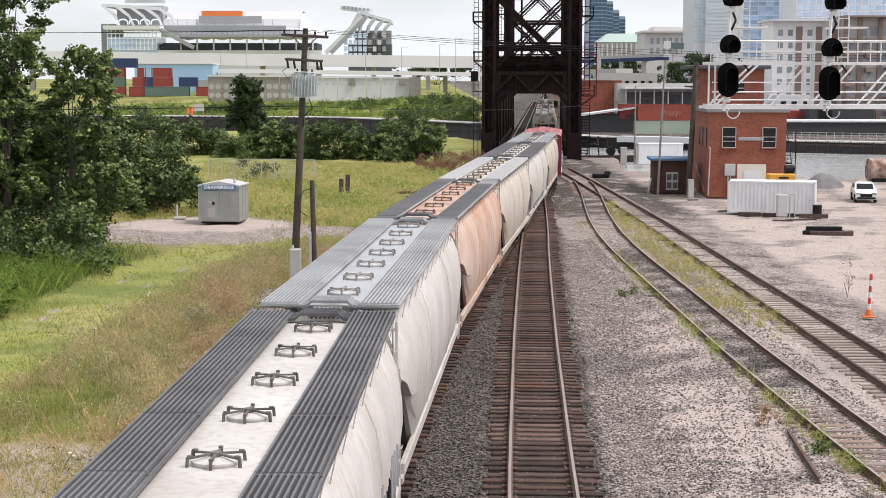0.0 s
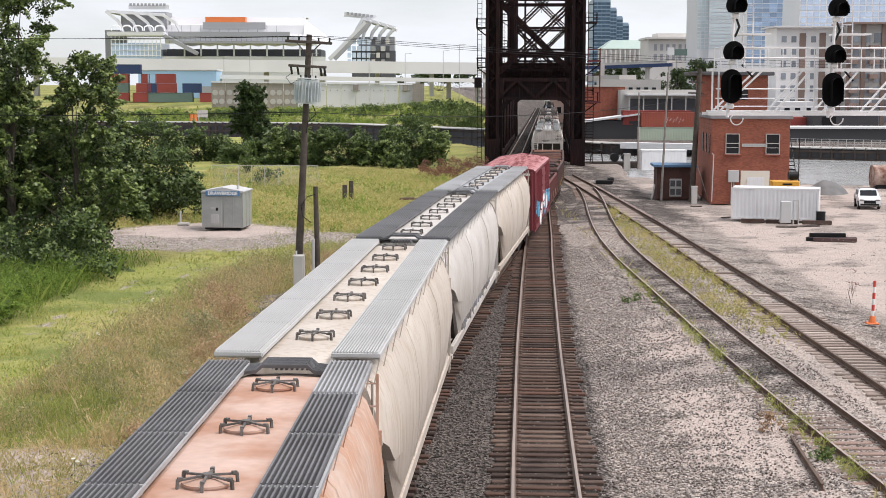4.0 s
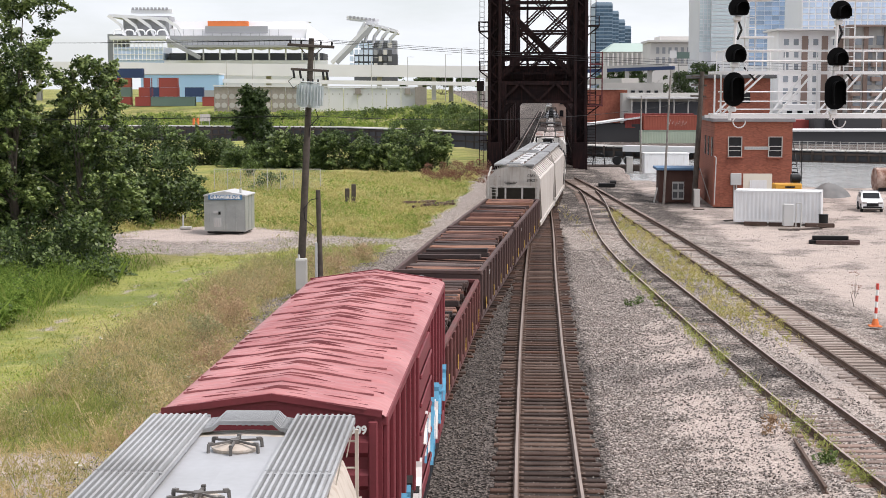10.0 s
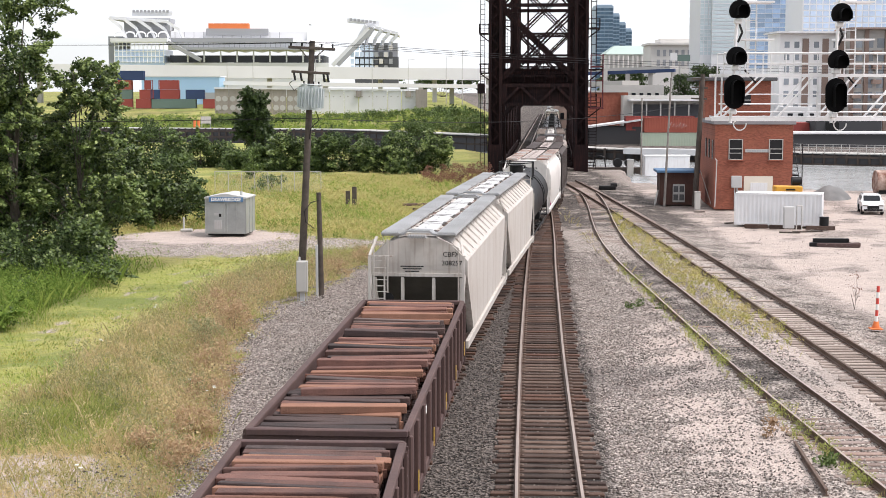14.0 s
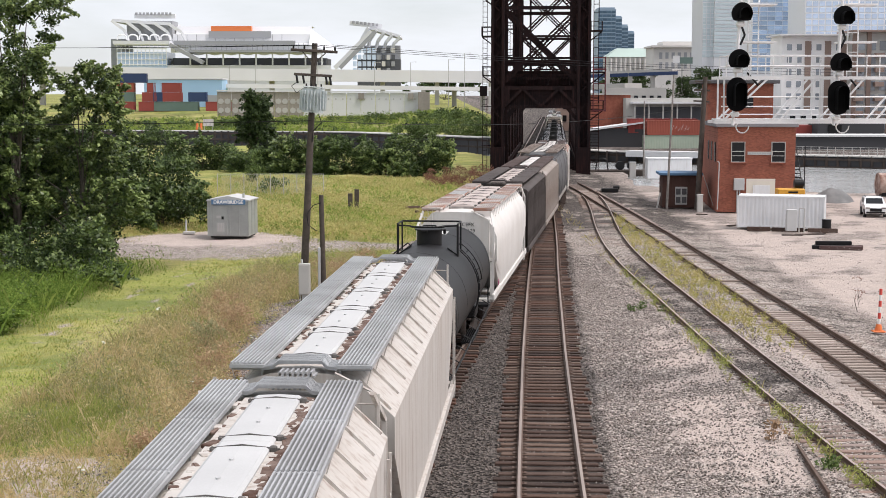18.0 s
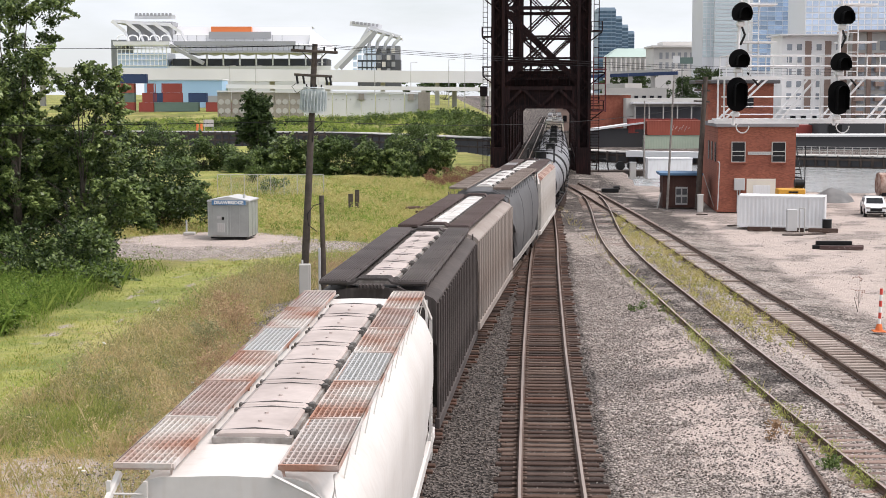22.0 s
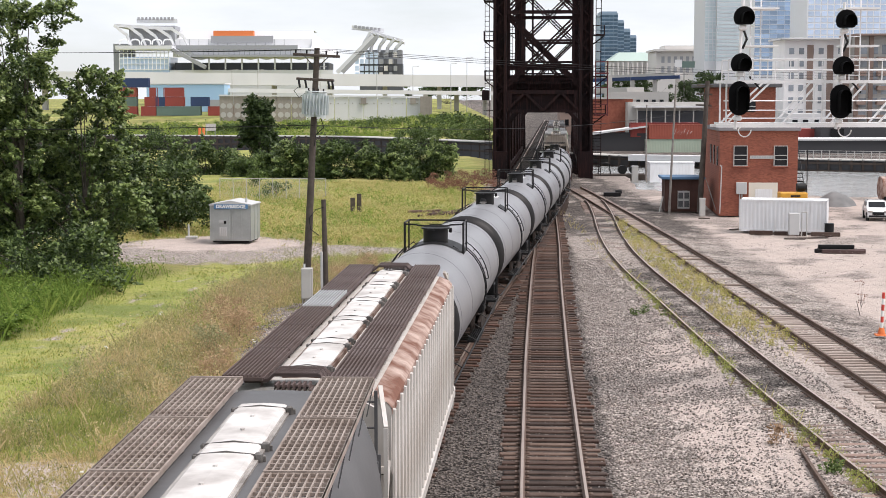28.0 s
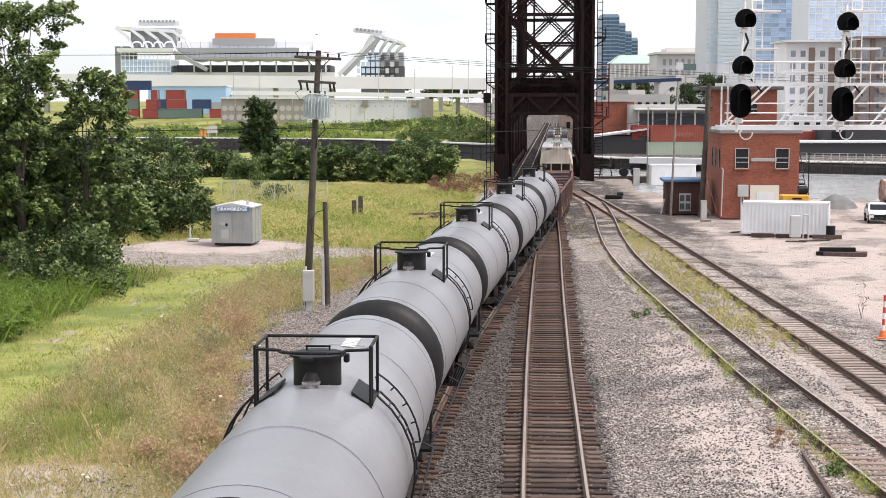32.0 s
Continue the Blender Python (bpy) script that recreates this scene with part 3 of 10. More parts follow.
def cover(x, y):
    """Shares of grass, pale dirt and dark gravel on the ground."""
    tr = np.interp(y, GRID_Y, GRID_X)
    far, near = np.interp(x, FAR_X, FAR_Y), np.interp(x, NEAR_X, NEAR_Y)
    edge = tr + np.interp(y, [30, 38, 42, 48, 59, 68, 77, 93, 150], [-4.0, -4.3, -4.6, -6.0, -7.3, -8.6, -7.3, -7.0, -7.4]) + 1.8 * (wobble(x, y, 9) - 0.5)
    grass = ramp(edge - x, 0, 0.9)
    pad = np.maximum(ramp(1.15 - np.hypot((x + 15.6) / 5.6, (y - 102.5) / 5.2) + 0.34 * wobble(x, y, 4.2, 2), 0, 0.5),
                     0.0)
    grass = grass * (1 - pad)
    path_ = ramp(1.1 - np.hypot((x + 8.6) / 5.6, (y - 97.5) / 3.6) + 0.3 * wobble(x, y, 4, 5), 0, 0.3)
    skirt = ramp(1.0 - np.hypot((x + 15.6) / 8.6, (y - 97.5) / 8.5) + 0.25 * wobble(x, y, 4, 8), 0, 0.3)
    grass = grass * (1 - 0.85 * np.maximum(path_, skirt))
    dirt = pad * (0.58 + 0.42 * ramp(wobble(x, y, 3.1, 3.3), 0.3, 0.6))
    gravel = np.maximum((1 - grass) * (1 - pad) * ramp(17.0 - x, -1.5, 0.5), np.maximum(path_, skirt) * (1 - pad))
    # two wheel tracks in the lane
    rut = ramp(0.42 - np.abs(np.abs(x - lane_line(y)) - 0.85), 0, 0.3) * ramp(y, 40, 46) * ramp(92 - y, 0, 8)
    rut = rut * (0.35 + 0.65 * ramp(wobble(x, y, 4.4, 1.7), 0.35, 0.6))
    grass = grass * (1 - 0.6 * rut)
    dirt = np.maximum(dirt, 0.6 * rut)
    # worn bare patch at the lower corner of the field
    bare = ramp(1.0 - np.hypot((x + 10.2) / 3.3, (y - 36.5) / 4.2) + 0.3 * wobble(x, y, 2.5), 0, 0.3)
    grass = grass * (1 - 0.8 * bare)
    dirt = np.maximum(dirt, bare * 0.95)
    gravel = gravel * (1 - bare)
    # strips of grass between and along the sidings
    mid_b = ramp(0.75 - np.abs(x - 12.45) / 1.3, 0, 0.4) * ramp(y, 52, 58) * ramp(126 - y, 0, 12) * ramp(wobble(x, y, 7, 3), 0.3, 0.6)
    grass = np.maximum(grass, mid_b * 0.16)
    lot = ramp(x, 17.2, 19.5) * ramp(165 - y, 0, 20)
    dirt = np.maximum(dirt, lot * ramp(wobble(x, y, 14, 7) + 0.25 * ramp(112 - y, 0, 30), 0.36, 0.62))
    mainx = np.interp(y, [20, 36, 54, 74, 93], [1.8, 2.5, 3.5, 4.7, 6.0])
    dirt = np.maximum(dirt, 0.8 * ramp(x - mainx, 2.2, 4.4) * ramp(10.2 - x, 0, 1.0) * ramp(78 - y, 0, 25) * ramp(wobble(x, y, 6, 9), 0.2, 0.55))
    sa, sb = np.interp(y, SID_Y, SID_A), np.interp(y, SID_Y, SID_B)
    cinder = ramp(1.25 - np.abs(x - sa), 0, 0.5) * ramp(y, 42, 47) * ramp(92 - y, 0, 10) * (0.2 + 0.75 * wobble(x, y, 5, 3))
    # Strip beside the train: dirty stone, with the train's shade in the colour.
    cinder = np.maximum(cinder, 1.0 * ramp(x, tr - 2.6, tr - 1.7) * ramp(mainx + 2.0 - x, 0, 0.7))
    cinder = np.maximum(cinder, 0.5 * ramp(2.6 - np.abs(x - sb - 2.2), 0, 1.0) * ramp(wobble(x, y, 9, 5.4), 0.35, 0.55))
    dirt = dirt * (1 - np.clip(cinder * 1.3, 0, 1))
    cinder = np.maximum(cinder, 0.72 * ramp(y, 88, 112) * ramp(x, 3.5, 6.0) * ramp(21.5 - x, 0, 4) * ramp(wobble(x, y, 8, 6.2), 0.12, 0.42))
    # Ground below tall weeds darkened: shade between plants joins the thatch tone.
    thatch_shade = ramp(x - lane_line(y), 2.0, 2.8) * ramp(94 - y, 0, 12) * ramp(grass, 0.4, 0.8) * (0.55 + 0.45 * ramp(wobble(x, y, 9.5, 4.6), 0.58, 0.46))
    thatch_shade = np.maximum(thatch_shade, 0.9 * ramp(lane_line(y) - x, 2.4, 3.4) * ramp(94 - y, 0, 8))
    cinder = np.maximum(cinder, 0.9 * thatch_shade)
    brown = ramp(1.4 - np.abs(x - (sa + sb) / 2 - 0.3), 0, 0.6) * ramp(70 - y, 0, 14)
    dirt = np.maximum(dirt, 0.55 * brown)
    beyond = y > far
    grass = np.where(beyond & (x < 12), 1.0, grass)
    grass = np.where(beyond & (x >= 12), 0.15, grass)
    corridor = beyond & (np.abs(x - tr + 2.2) < 9)
    grass = np.where(corridor, 0.12, grass)
    cinder = np.where(beyond, np.where(corridor, 0.85, np.where(x >= 12, 0.6, 0.75 * ramp(wobble(x, y, 34, 1.2), 0.42, 0.6))), cinder)
    dirt = np.where(beyond, np.where(x >= 12, 0.2, 0.75 * ramp(1 - np.hypot((x + 75) / 28, (y - 385) / 7), 0, 0.3)), dirt)
    gravel = np.where(beyond, 0.0, gravel)
    return np.clip(np.stack([grass, dirt, gravel, cinder], -1), 0, 1)


GX = axis([(-3200, -600, 260), (-600, -120, 30), (-120, -42, 4), (-42, -14, 0.9), (-14, 20, 0.55), (20, 50, 0.9), (50, 140, 4), (140, 600, 30), (600, 3200, 260)])
GY = axis([(-900, -60, 60), (-60, 20, 5), (20, 76, 0.6), (76, 135, 1.0), (135, 360, 2.5), (360, 520, 8), (520, 1200, 60), (1200, 4800, 400)])
gxx, gyy = np.meshgrid(GX, GY)
gzz = ground_z(gxx, gyy)
gzz = gzz + np.where((gxx < 18) & (gyy < 200), 0.06 * (wobble(gxx, gyy, 4.3) - 0.5), 0) + np.where(gxx < -8, 0.25 * (wobble(gxx, gyy, 16, 2) - 0.5), 0)
nx, ny = len(GX), len(GY)
ground_me = bpy.data.meshes.new("ground")
idx = np.arange(nx * ny).reshape(ny, nx)
quads = np.stack([idx[:-1, :-1], idx[:-1, 1:], idx[1:, 1:], idx[1:, :-1]], -1).reshape(-1, 4)
ground_me.from_pydata(np.stack([gxx, gyy, gzz], -1).reshape(-1, 3).tolist(), [], quads.tolist())
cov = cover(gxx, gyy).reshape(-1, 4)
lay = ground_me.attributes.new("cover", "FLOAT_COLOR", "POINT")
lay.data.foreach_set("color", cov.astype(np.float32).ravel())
ground_me.polygons.foreach_set("use_smooth", [True] * len(ground_me.polygons))


def ground_material():
    m = bpy.data.materials.new("ground_cover")
    m.use_nodes = True
    n, l = m.node_tree.nodes, m.node_tree.links
    b = n["Principled BSDF"]
    b.inputs["Roughness"].default_value = 0.95
    b.inputs["Specular IOR Level"].default_value = 0.15
    tc = n.new("ShaderNodeTexCoord")
    at = n.new("ShaderNodeAttribute")
    at.attribute_name = "cover"
    sep = n.new("ShaderNodeSeparateColor")
    l.new(at.outputs["Color"], sep.inputs["Color"])

    def noise_node(scale, detail=4, rough=0.6):
        t = n.new("ShaderNodeTexNoise")
        t.inputs["Scale"].default_value, t.inputs["Detail"].default_value, t.inputs["Roughness"].default_value = scale, detail, rough
        l.new(tc.outputs["Object"], t.inputs["Vector"])
        return t.outputs["Fac"]

    def rng(src, a, b_, c=0.0, d=1.0):
        r = n.new("ShaderNodeMapRange")
        for k, v in (("From Min", a), ("From Max", b_), ("To Min", c), ("To Max", d)):
            r.inputs[k].default_value = v
        l.new(src, r.inputs["Value"])
        return r.outputs["Result"]

    def mix(f, a, c):
        x = n.new("ShaderNodeMix")
        x.data_type = "RGBA"
        for s, k in ((f, "Factor"), (a, "A"), (c, "B")):
            if isinstance(s, (tuple, float)):
                x.inputs[k].default_value = s if isinstance(s, float) else (*s, 1)
            else:
                l.new(s, x.inputs[k])
        return x.outputs["Result"]

    def math_node(op, a, c):
        x = n.new("ShaderNodeMath")
        x.operation = op
        for i, s in enumerate((a, c)):
            if isinstance(s, float):
                x.inputs[i].default_value = s
            else:
                l.new(s, x.inputs[i])
        return x.outputs["Value"]

    broad, mid, fine = noise_node(0.09, 3), noise_node(0.7, 4), noise_node(9.0, 4)
    # stones, one shade each
    def stones(scale):
        v = n.new("ShaderNodeTexVoronoi")
        v.inputs["Scale"].default_value = scale
        l.new(tc.outputs["Object"], v.inputs["Vector"])
        s = n.new("ShaderNodeSeparateColor")
        l.new(v.outputs["Color"], s.inputs["Color"])
        return v.outputs["Distance"], s.outputs["Red"]
    d1, c1 = stones(15.0)
    d2, c2 = stones(5.0)
    gravel = mix(rng(c1, 0.1, 0.9), (0.085, 0.07, 0.06), (0.56, 0.495, 0.45))
    gravel = mix(rng(c2, 0.8, 0.95, 0.0, 0.35), gravel, (0.48, 0.45, 0.42))
    gravel = mix(rng(mid, 0.5, 0.72, 0.0, 0.4), gravel, (0.23, 0.165, 0.14))
    base = mix(rng(c1, 0.1, 0.9), (0.10, 0.082, 0.072), (0.48, 0.42, 0.385))
    base = mix(rng(mid, 0.4, 0.65, 0.0, 0.6), base, (0.42, 0.355, 0.32))
    dirt = mix(rng(fine, 0.3, 0.7), (0.42, 0.345, 0.305), (0.62, 0.535, 0.49))
    dirt = mix(rng(mid, 0.45, 0.7, 0.0, 0.5), dirt, (0.36, 0.31, 0.28))
    cinders = mix(rng(c1, 0.15, 0.95), (0.016, 0.014, 0.013), (0.20, 0.175, 0.16))
    grass = mix(rng(broad, 0.4, 0.6), (0.29, 0.33, 0.075), (0.46, 0.40, 0.16))
    grass = mix(rng(mid, 0.42, 0.62, 0.0, 0.7), grass, (0.33, 0.35, 0.095))
    grass = mix(rng(noise_node(2.4, 5, 0.7), 0.46, 0.66, 0.0, 0.6), grass, (0.44, 0.40, 0.19))
    grass = mix(rng(noise_node(0.16, 6, 0.7), 0.47, 0.6, 0.0, 0.75), grass, (0.15, 0.20, 0.06))
    grass = mix(rng(fine, 0.45, 0.7, 0.0, 0.6), grass, (0.17, 0.18, 0.065))
    # Olive-dark tone for thatch and far patches, with weed-gap shade in the colour.
    thatch_shade = math_node("MULTIPLY", at.outputs["Alpha"], rng(fine, 0.35, 0.6, 0.55, 0.95))
    grass = mix(thatch_shade, grass, (0.115, 0.11, 0.045))
    jitter = math_node("MULTIPLY", math_node("SUBTRACT", math_node("ADD", mid, fine), 1.0), 0.9)

    def mask(ch):
        return rng(math_node("ADD", at.outputs["Alpha"] if ch == "Alpha" else sep.outputs[ch], jitter), 0.36, 0.64)
    col = mix(mask("Blue"), base, gravel)
    col = mix(mask("Green"), col, dirt)
    col = mix(mask("Alpha"), col, cinders)
    col = mix(mask("Red"), col, grass)
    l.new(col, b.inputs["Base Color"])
    bn = n.new("ShaderNodeBump")
    bn.inputs["Strength"].default_value = 0.9
    bn.inputs["Distance"].default_value = 0.06
    l.new(math_node("ADD", math_node("MULTIPLY", d1, 1.2), math_node("MULTIPLY", fine, 0.6)), bn.inputs["Height"])
    l.new(bn.outputs["Normal"], b.inputs["Normal"])
    return m


ground_me.materials.append(ground_material())
ground = tagged(new("ground", ground_me), "gravel yard, pale dirt and grassy field", "ground", kind="structure")
water = Shape().add([(-1500, 120, -2.1), (1500, 20, -2.1), (1500, 400, -2.1), (-1500, 420, -2.1)], [(0, 1, 2, 3)])
tagged(solid("water", water, M_WATER), "pale grey river under an overcast sky", "river", kind="structure")


# ---- tracks ----
def heading(line, y):
    return math.atan2(line(y + 0.5) - line(y - 0.5), 1.0)


def rail_shape(line, offset, y0, y1, step, top):
    """One rail along a line; top: only its worn running surface."""
    prof = [(-0.035, 0.004), (0.035, 0.004)] if top else [(-0.07, -0.17), (0.07, -0.17), (0.07, -0.155), (0.012, -0.135), (0.012, -0.045), (0.036, -0.035), (0.036, 0.0), (-0.036, 0.0), (-0.036, -0.035), (-0.012, -0.045), (-0.012, -0.135), (-0.07, -0.155)]
    rings = []
    count = int((y1 - y0) / step) + 1
    for i in range(count + 1):
        y = min(y1, y0 + i * step)
        a = heading(line, y)
        c, s = math.cos(a), math.sin(a)
        rings.append([(line(y) + (offset + px) * c, y - (offset + px) * s, pz) for px, pz in prof])
    return Shape().loft(rings, closed=not top)


def strip(line, half, y0, y1, z, step=1.5):
    """A flat ragged strip along a line."""
    r = random.Random(int(y1 * 3))
    rings = []
    n = int((y1 - y0) / step)
    for i in range(n + 1):
        y = y0 + (y1 - y0) * i / n
        a, b = half + r.uniform(-0.12, 0.12), half + r.uniform(-0.12, 0.12)
        rings.append([(line(y) - a, y, z), (line(y) + b, y, z)])
    return Shape().loft(rings, closed=False)


def railway(name, label, line, y0, y1, near0, near1, step=3.0, shine=True, spacing=0.53, sunk=None, bed=None, wood=M_TIE):
    """A track: two rails, and sleepers; those between near0 and near1 are pieces of their own."""
    tr = tagged(new(name), label, "railway track", kind="structure")
    for side in (-1, 1):
        r = part("rail", rail_shape(line, side * 0.7525, y0, y1, step, False), M_STEEL, tr, "rust-brown steel rail")
        if shine:
            part("rail_head", rail_shape(line, side * 0.7525, y0, y1, step, True), M_RAILTOP, r, "polished running surface")
    rnd = random.Random(len(name) * 7 + int(y1))
    pieces = [Shape().box(0, 0, 0, 2.59 + 0.04 * k, 0.225 + 0.008 * k, 0.17, 0, 0.018).mesh("sleeper") for k in range(3)]
    plates = Shape()
    rest = Shape()
    for i in range(int((y1 - y0) / spacing)):
        y = y0 + i * spacing + rnd.uniform(-0.03, 0.03)
        a = heading(line, y)
        x = line(y) + rnd.uniform(-0.09, 0.09)
        turn = -a + rnd.uniform(-0.02, 0.02)
        z = -0.262 + rnd.uniform(-0.012, 0.008)
        if sunk and sunk[0] < y < sunk[1] and rnd.random() < 0.75:
            z -= 0.06
        if near0 <= y <= near1:
            ob = part("sleeper", rnd.choice(pieces), wood, tr)
            ob.matrix_basis = pose(x, y, z, 0, rnd.uniform(-0.4, 0.4), math.degrees(turn))
            for side in (-1, 1):
                plates.box(line(y) + side * 0.7525 * math.cos(a), y - side * 0.7525 * math.sin(a), -0.168, 0.36, 0.19, 0.016, -a)
                for q in (-0.11, 0.11):
                    plates.box(line(y) + (side * 0.7525 + q) * math.cos(a), y - (side * 0.7525 + q) * math.sin(a), -0.15, 0.03, 0.05, 0.03, -a)
        else:
            rest.box(x, y, z, 2.6, 0.23, 0.17, turn)
    if bed:
        part("track_bed", strip(line, bed[0], bed[1], bed[2], bed[3]), bed[4], tr, "dark fouled ballast between the rails")
    if plates.v:
        tagged(part("tie_plates", plates, M_STEEL, tr, "rusted plates and spikes"), kind="stuff")
    if rest.v:
        tagged(part("far_sleepers", rest, wood, tr), kind="stuff")
    return tr


railway("track_train", "busy track with polished rails on dark timber sleepers", train_line, -430, 620, 30, 96, 4.0, bed=(1.15, 20, 180, -0.236, M_BED))
railway("track_main", "straight empty track with polished rails on brown sleepers", main_line, -60, 121, 30, 121, 3.0, bed=(1.2, 20, 121, -0.234, M_BED))
railway("track_bridge", "second track across the lift bridge", bridge_left, 96, 620, 96, 120, 4.0, wood=M_DECKTIE)
railway("track_siding_near", "curved yard track with dark oily ballast", siding_a, 10, 140, 30, 140, 2.0, True, 0.6, (44, 84), wood=M_TIEOLD)
railway("track_siding_far", "rusty yard track curving off the main line", siding_b, 10, 160, 42, 150, 3.0, False, 0.56, (66, 110), wood=M_TIEPALE)


# ---- the train ----
def truck(parent, y, dark=M_WHEEL):
    """A four-wheeled truck under a car."""
    t = part("truck", Shape().box(0, y, 0.62, 1.95, 0.32, 0.22, 0, 0.03), dark, parent, "cast steel truck with four wheels")
    for s in (-1, 1):
        fr = Shape().loft([[(s * 1.0 + q, y - 1.15, 0.42), (s * 1.0 + q, y - 0.55, 0.2), (s * 1.0 + q, y + 0.55, 0.2), (s * 1.0 + q, y + 1.15, 0.42),
                  (s * 1.0 + q, y + 1.15, 0.62), (s * 1.0 + q, y + 0.45, 0.8), (s * 1.0 + q, y - 0.45, 0.8), (s * 1.0 + q, y - 1.15, 0.62)] for q in (-0.07, 0.07)])
        part("side_frame", fr, dark, t)
    for a in (-0.88, 0.88):
        for s in (-1, 1):
            w = Shape()
            w.tube((s * 0.735 - 0.065, y + a, 0.46), (s * 0.735 + 0.065, y + a, 0.46), 0.457, 20)
            w.tube((s * 0.66, y + a, 0.46), (s * 0.665 - s * 0.02, y + a, 0.46), 0.49, 20)
            part("wheel", w, dark, t, "steel wheel", True)
        part("axle", Shape().tube((-1.08, y + a, 0.46), (1.08, y + a, 0.46), 0.085, 10), dark, t)


def running_gear(parent, length, sill=M_BLACK, inset=2.3):
    half = length / 2
    truck(parent, -half + inset)
    truck(parent, half - inset)
    part("centre_sill", Shape().box(0, 0, 0.95, 0.5, length - 0.9, 0.35, 0, 0.03), sill, parent)
    for s in (-1, 1):
        c = Shape().box(0, s * (half - 0.28), 0.86, 0.3, 0.6, 0.24, 0, 0.04)
        c.box(0.06, s * (half - 0.04), 0.86, 0.3, 0.24, 0.3, 0, 0.06)
        part("coupler", c, M_WHEEL, parent, "steel knuckle coupler")
        h = Shape().path([(-0.3, s * (half - 0.5), 0.9), (-0.34, s * (half - 0.3), 0.55), (-0.2, s * half, 0.45)], 0.03)
        part("brake_hose", h, M_BLACK, parent)


def slatted(x0, x1, y0, y1, z, ribs, rise=0.07):
    """A corrugated deck of long ribs."""
    pitch = (x1 - x0) / ribs
    pts = []
    for i in range(ribs):
        a = x0 + i * pitch
        pts += [(a, z), (a + pitch * 0.1, z + rise), (a + pitch * 0.5, z + rise), (a + pitch * 0.6, z)]
    pts.append((x1, z))
    k = len(pts)
    ring = lambda y: [(px, y, pz) for px, pz in pts] + [(px, y, pz - 0.03) for px, pz in reversed(pts)]
    return Shape().loft([ring(y0), ring(y1)])


def grating(x0, x1, y0, y1, z, nx, ny):
    """An open grid of bars."""
    g = Shape()
    for i in range(nx + 1):
        g.box(x0 + (x1 - x0) * i / nx, (y0 + y1) / 2, z, 0.018, y1 - y0, 0.05)
    for j in range(ny + 1):
        g.box((x0 + x1) / 2, y0 + (y1 - y0) * j / ny, z - 0.005, x1 - x0, 0.02, 0.04)
    return g


def ladder(parent, x, y, z0, z1, mat, across="x", wide=0.45, step=0.38):
    s = Shape()
    d = (wide / 2, 0) if across == "x" else (0, wide / 2)
    for k in (-1, 1):
        s.box(x + k * d[0], y + k * d[1], (z0 + z1) / 2, 0.05, 0.05, z1 - z0)
    z = z0 + 0.15
    while z < z1 - 0.05:
        s.tube((x - d[0], y - d[1], z), (x + d[0], y + d[1], z), 0.016, 5)
        z += step
    part("ladder", s, mat, parent)


def round_hatch(parent, y, lid, clamp):
    """A round loading hatch with its lid, ring and six slim clamps."""
    h = part("hatch", Shape().tube((0, y, 4.5), (0, y, 4.575), 0.29, 18), lid, parent, "round loading hatch", True)
    c = Shape().tube((0, y, 4.575), (0, y, 4.60), 0.305, 18)
    c.tube((0, y, 4.60), (0, y, 4.632), 0.27, 18, 0.12)
    part("lid", c, lid, h, "round lid", True)
    k = Shape()
    for i in range(6):
        a = math.pi / 6 + i * math.pi / 3
        ux, uy = math.cos(a), math.sin(a)
        k.beam((0.05 * ux, y + 0.05 * uy, 4.668), (0.36 * ux, y + 0.36 * uy, 4.645), 0.03, 0.026)
        k.beam((0.36 * ux, y + 0.36 * uy, 4.66), (0.37 * ux, y + 0.37 * uy, 4.53), 0.036, 0.032)
        k.box(0.33 * ux, y + 0.33 * uy, 4.665, 0.06, 0.05, 0.03, a)
    k.tube((0, y, 4.64), (0, y, 4.69), 0.07, 8)
    part("clamp_ring", k, clamp, h, "steel star of hold-down clamps")


def trough_hatch(parent, y0, y1, lid, clamp, wide=0.62):
    """One lid of a long trough hatch, with its rim, hinge bars and latches."""
    r = lambda y, e: [(-wide / 2, y, 4.54), (-wide / 2, y, 4.60 + e), (-wide / 2 + 0.05, y, 4.63 + e), (0, y, 4.645 + e), (wide / 2 - 0.05, y, 4.63 + e), (wide / 2, y, 4.60 + e), (wide / 2, y, 4.54)]
    h = part("hatch_cover", Shape().loft([r(y0 + 0.01, -0.02), r(y0 + 0.04, 0), r(y1 - 0.04, 0), r(y1 - 0.01, -0.02)]), lid, parent, "long trough hatch lid")
    for f in ((0.1, 0.9) if y1 - y0 < 3.2 else (0.06, 0.28, 0.5, 0.72, 0.94)):
        y = y0 + (y1 - y0) * f
        k = Shape()
        if y1 - y0 < 3.2:
            k.beam((-wide / 2 - 0.02, y, 4.615), (0, y, 4.655), 0.02, 0.02)
            k.beam((0, y, 4.655), (wide / 2 + 0.03, y, 4.615), 0.02, 0.02)
        k.box(wide / 2 + 0.05, y, 4.58, 0.1, 0.08, 0.14, 0, 0.02)
        k.box(wide / 2 + 0.1, y + 0.03, 4.56, 0.06, 0.05, 0.1, 0.3, 0.01)
        part("latch_bar", k, clamp, h, "steel latch bar")
        part("hinge", Shape().box(-wide / 2 - 0.03, y, 4.58, 0.06, 0.06, 0.1, 0, 0.02), clamp, h)
    for q in (0.35, 0.65):
        part("vent_knob", Shape().tube((0, y0 + (y1 - y0) * q, 4.64), (0, y0 + (y1 - y0) * q, 4.668), 0.03, 8), lid, h)


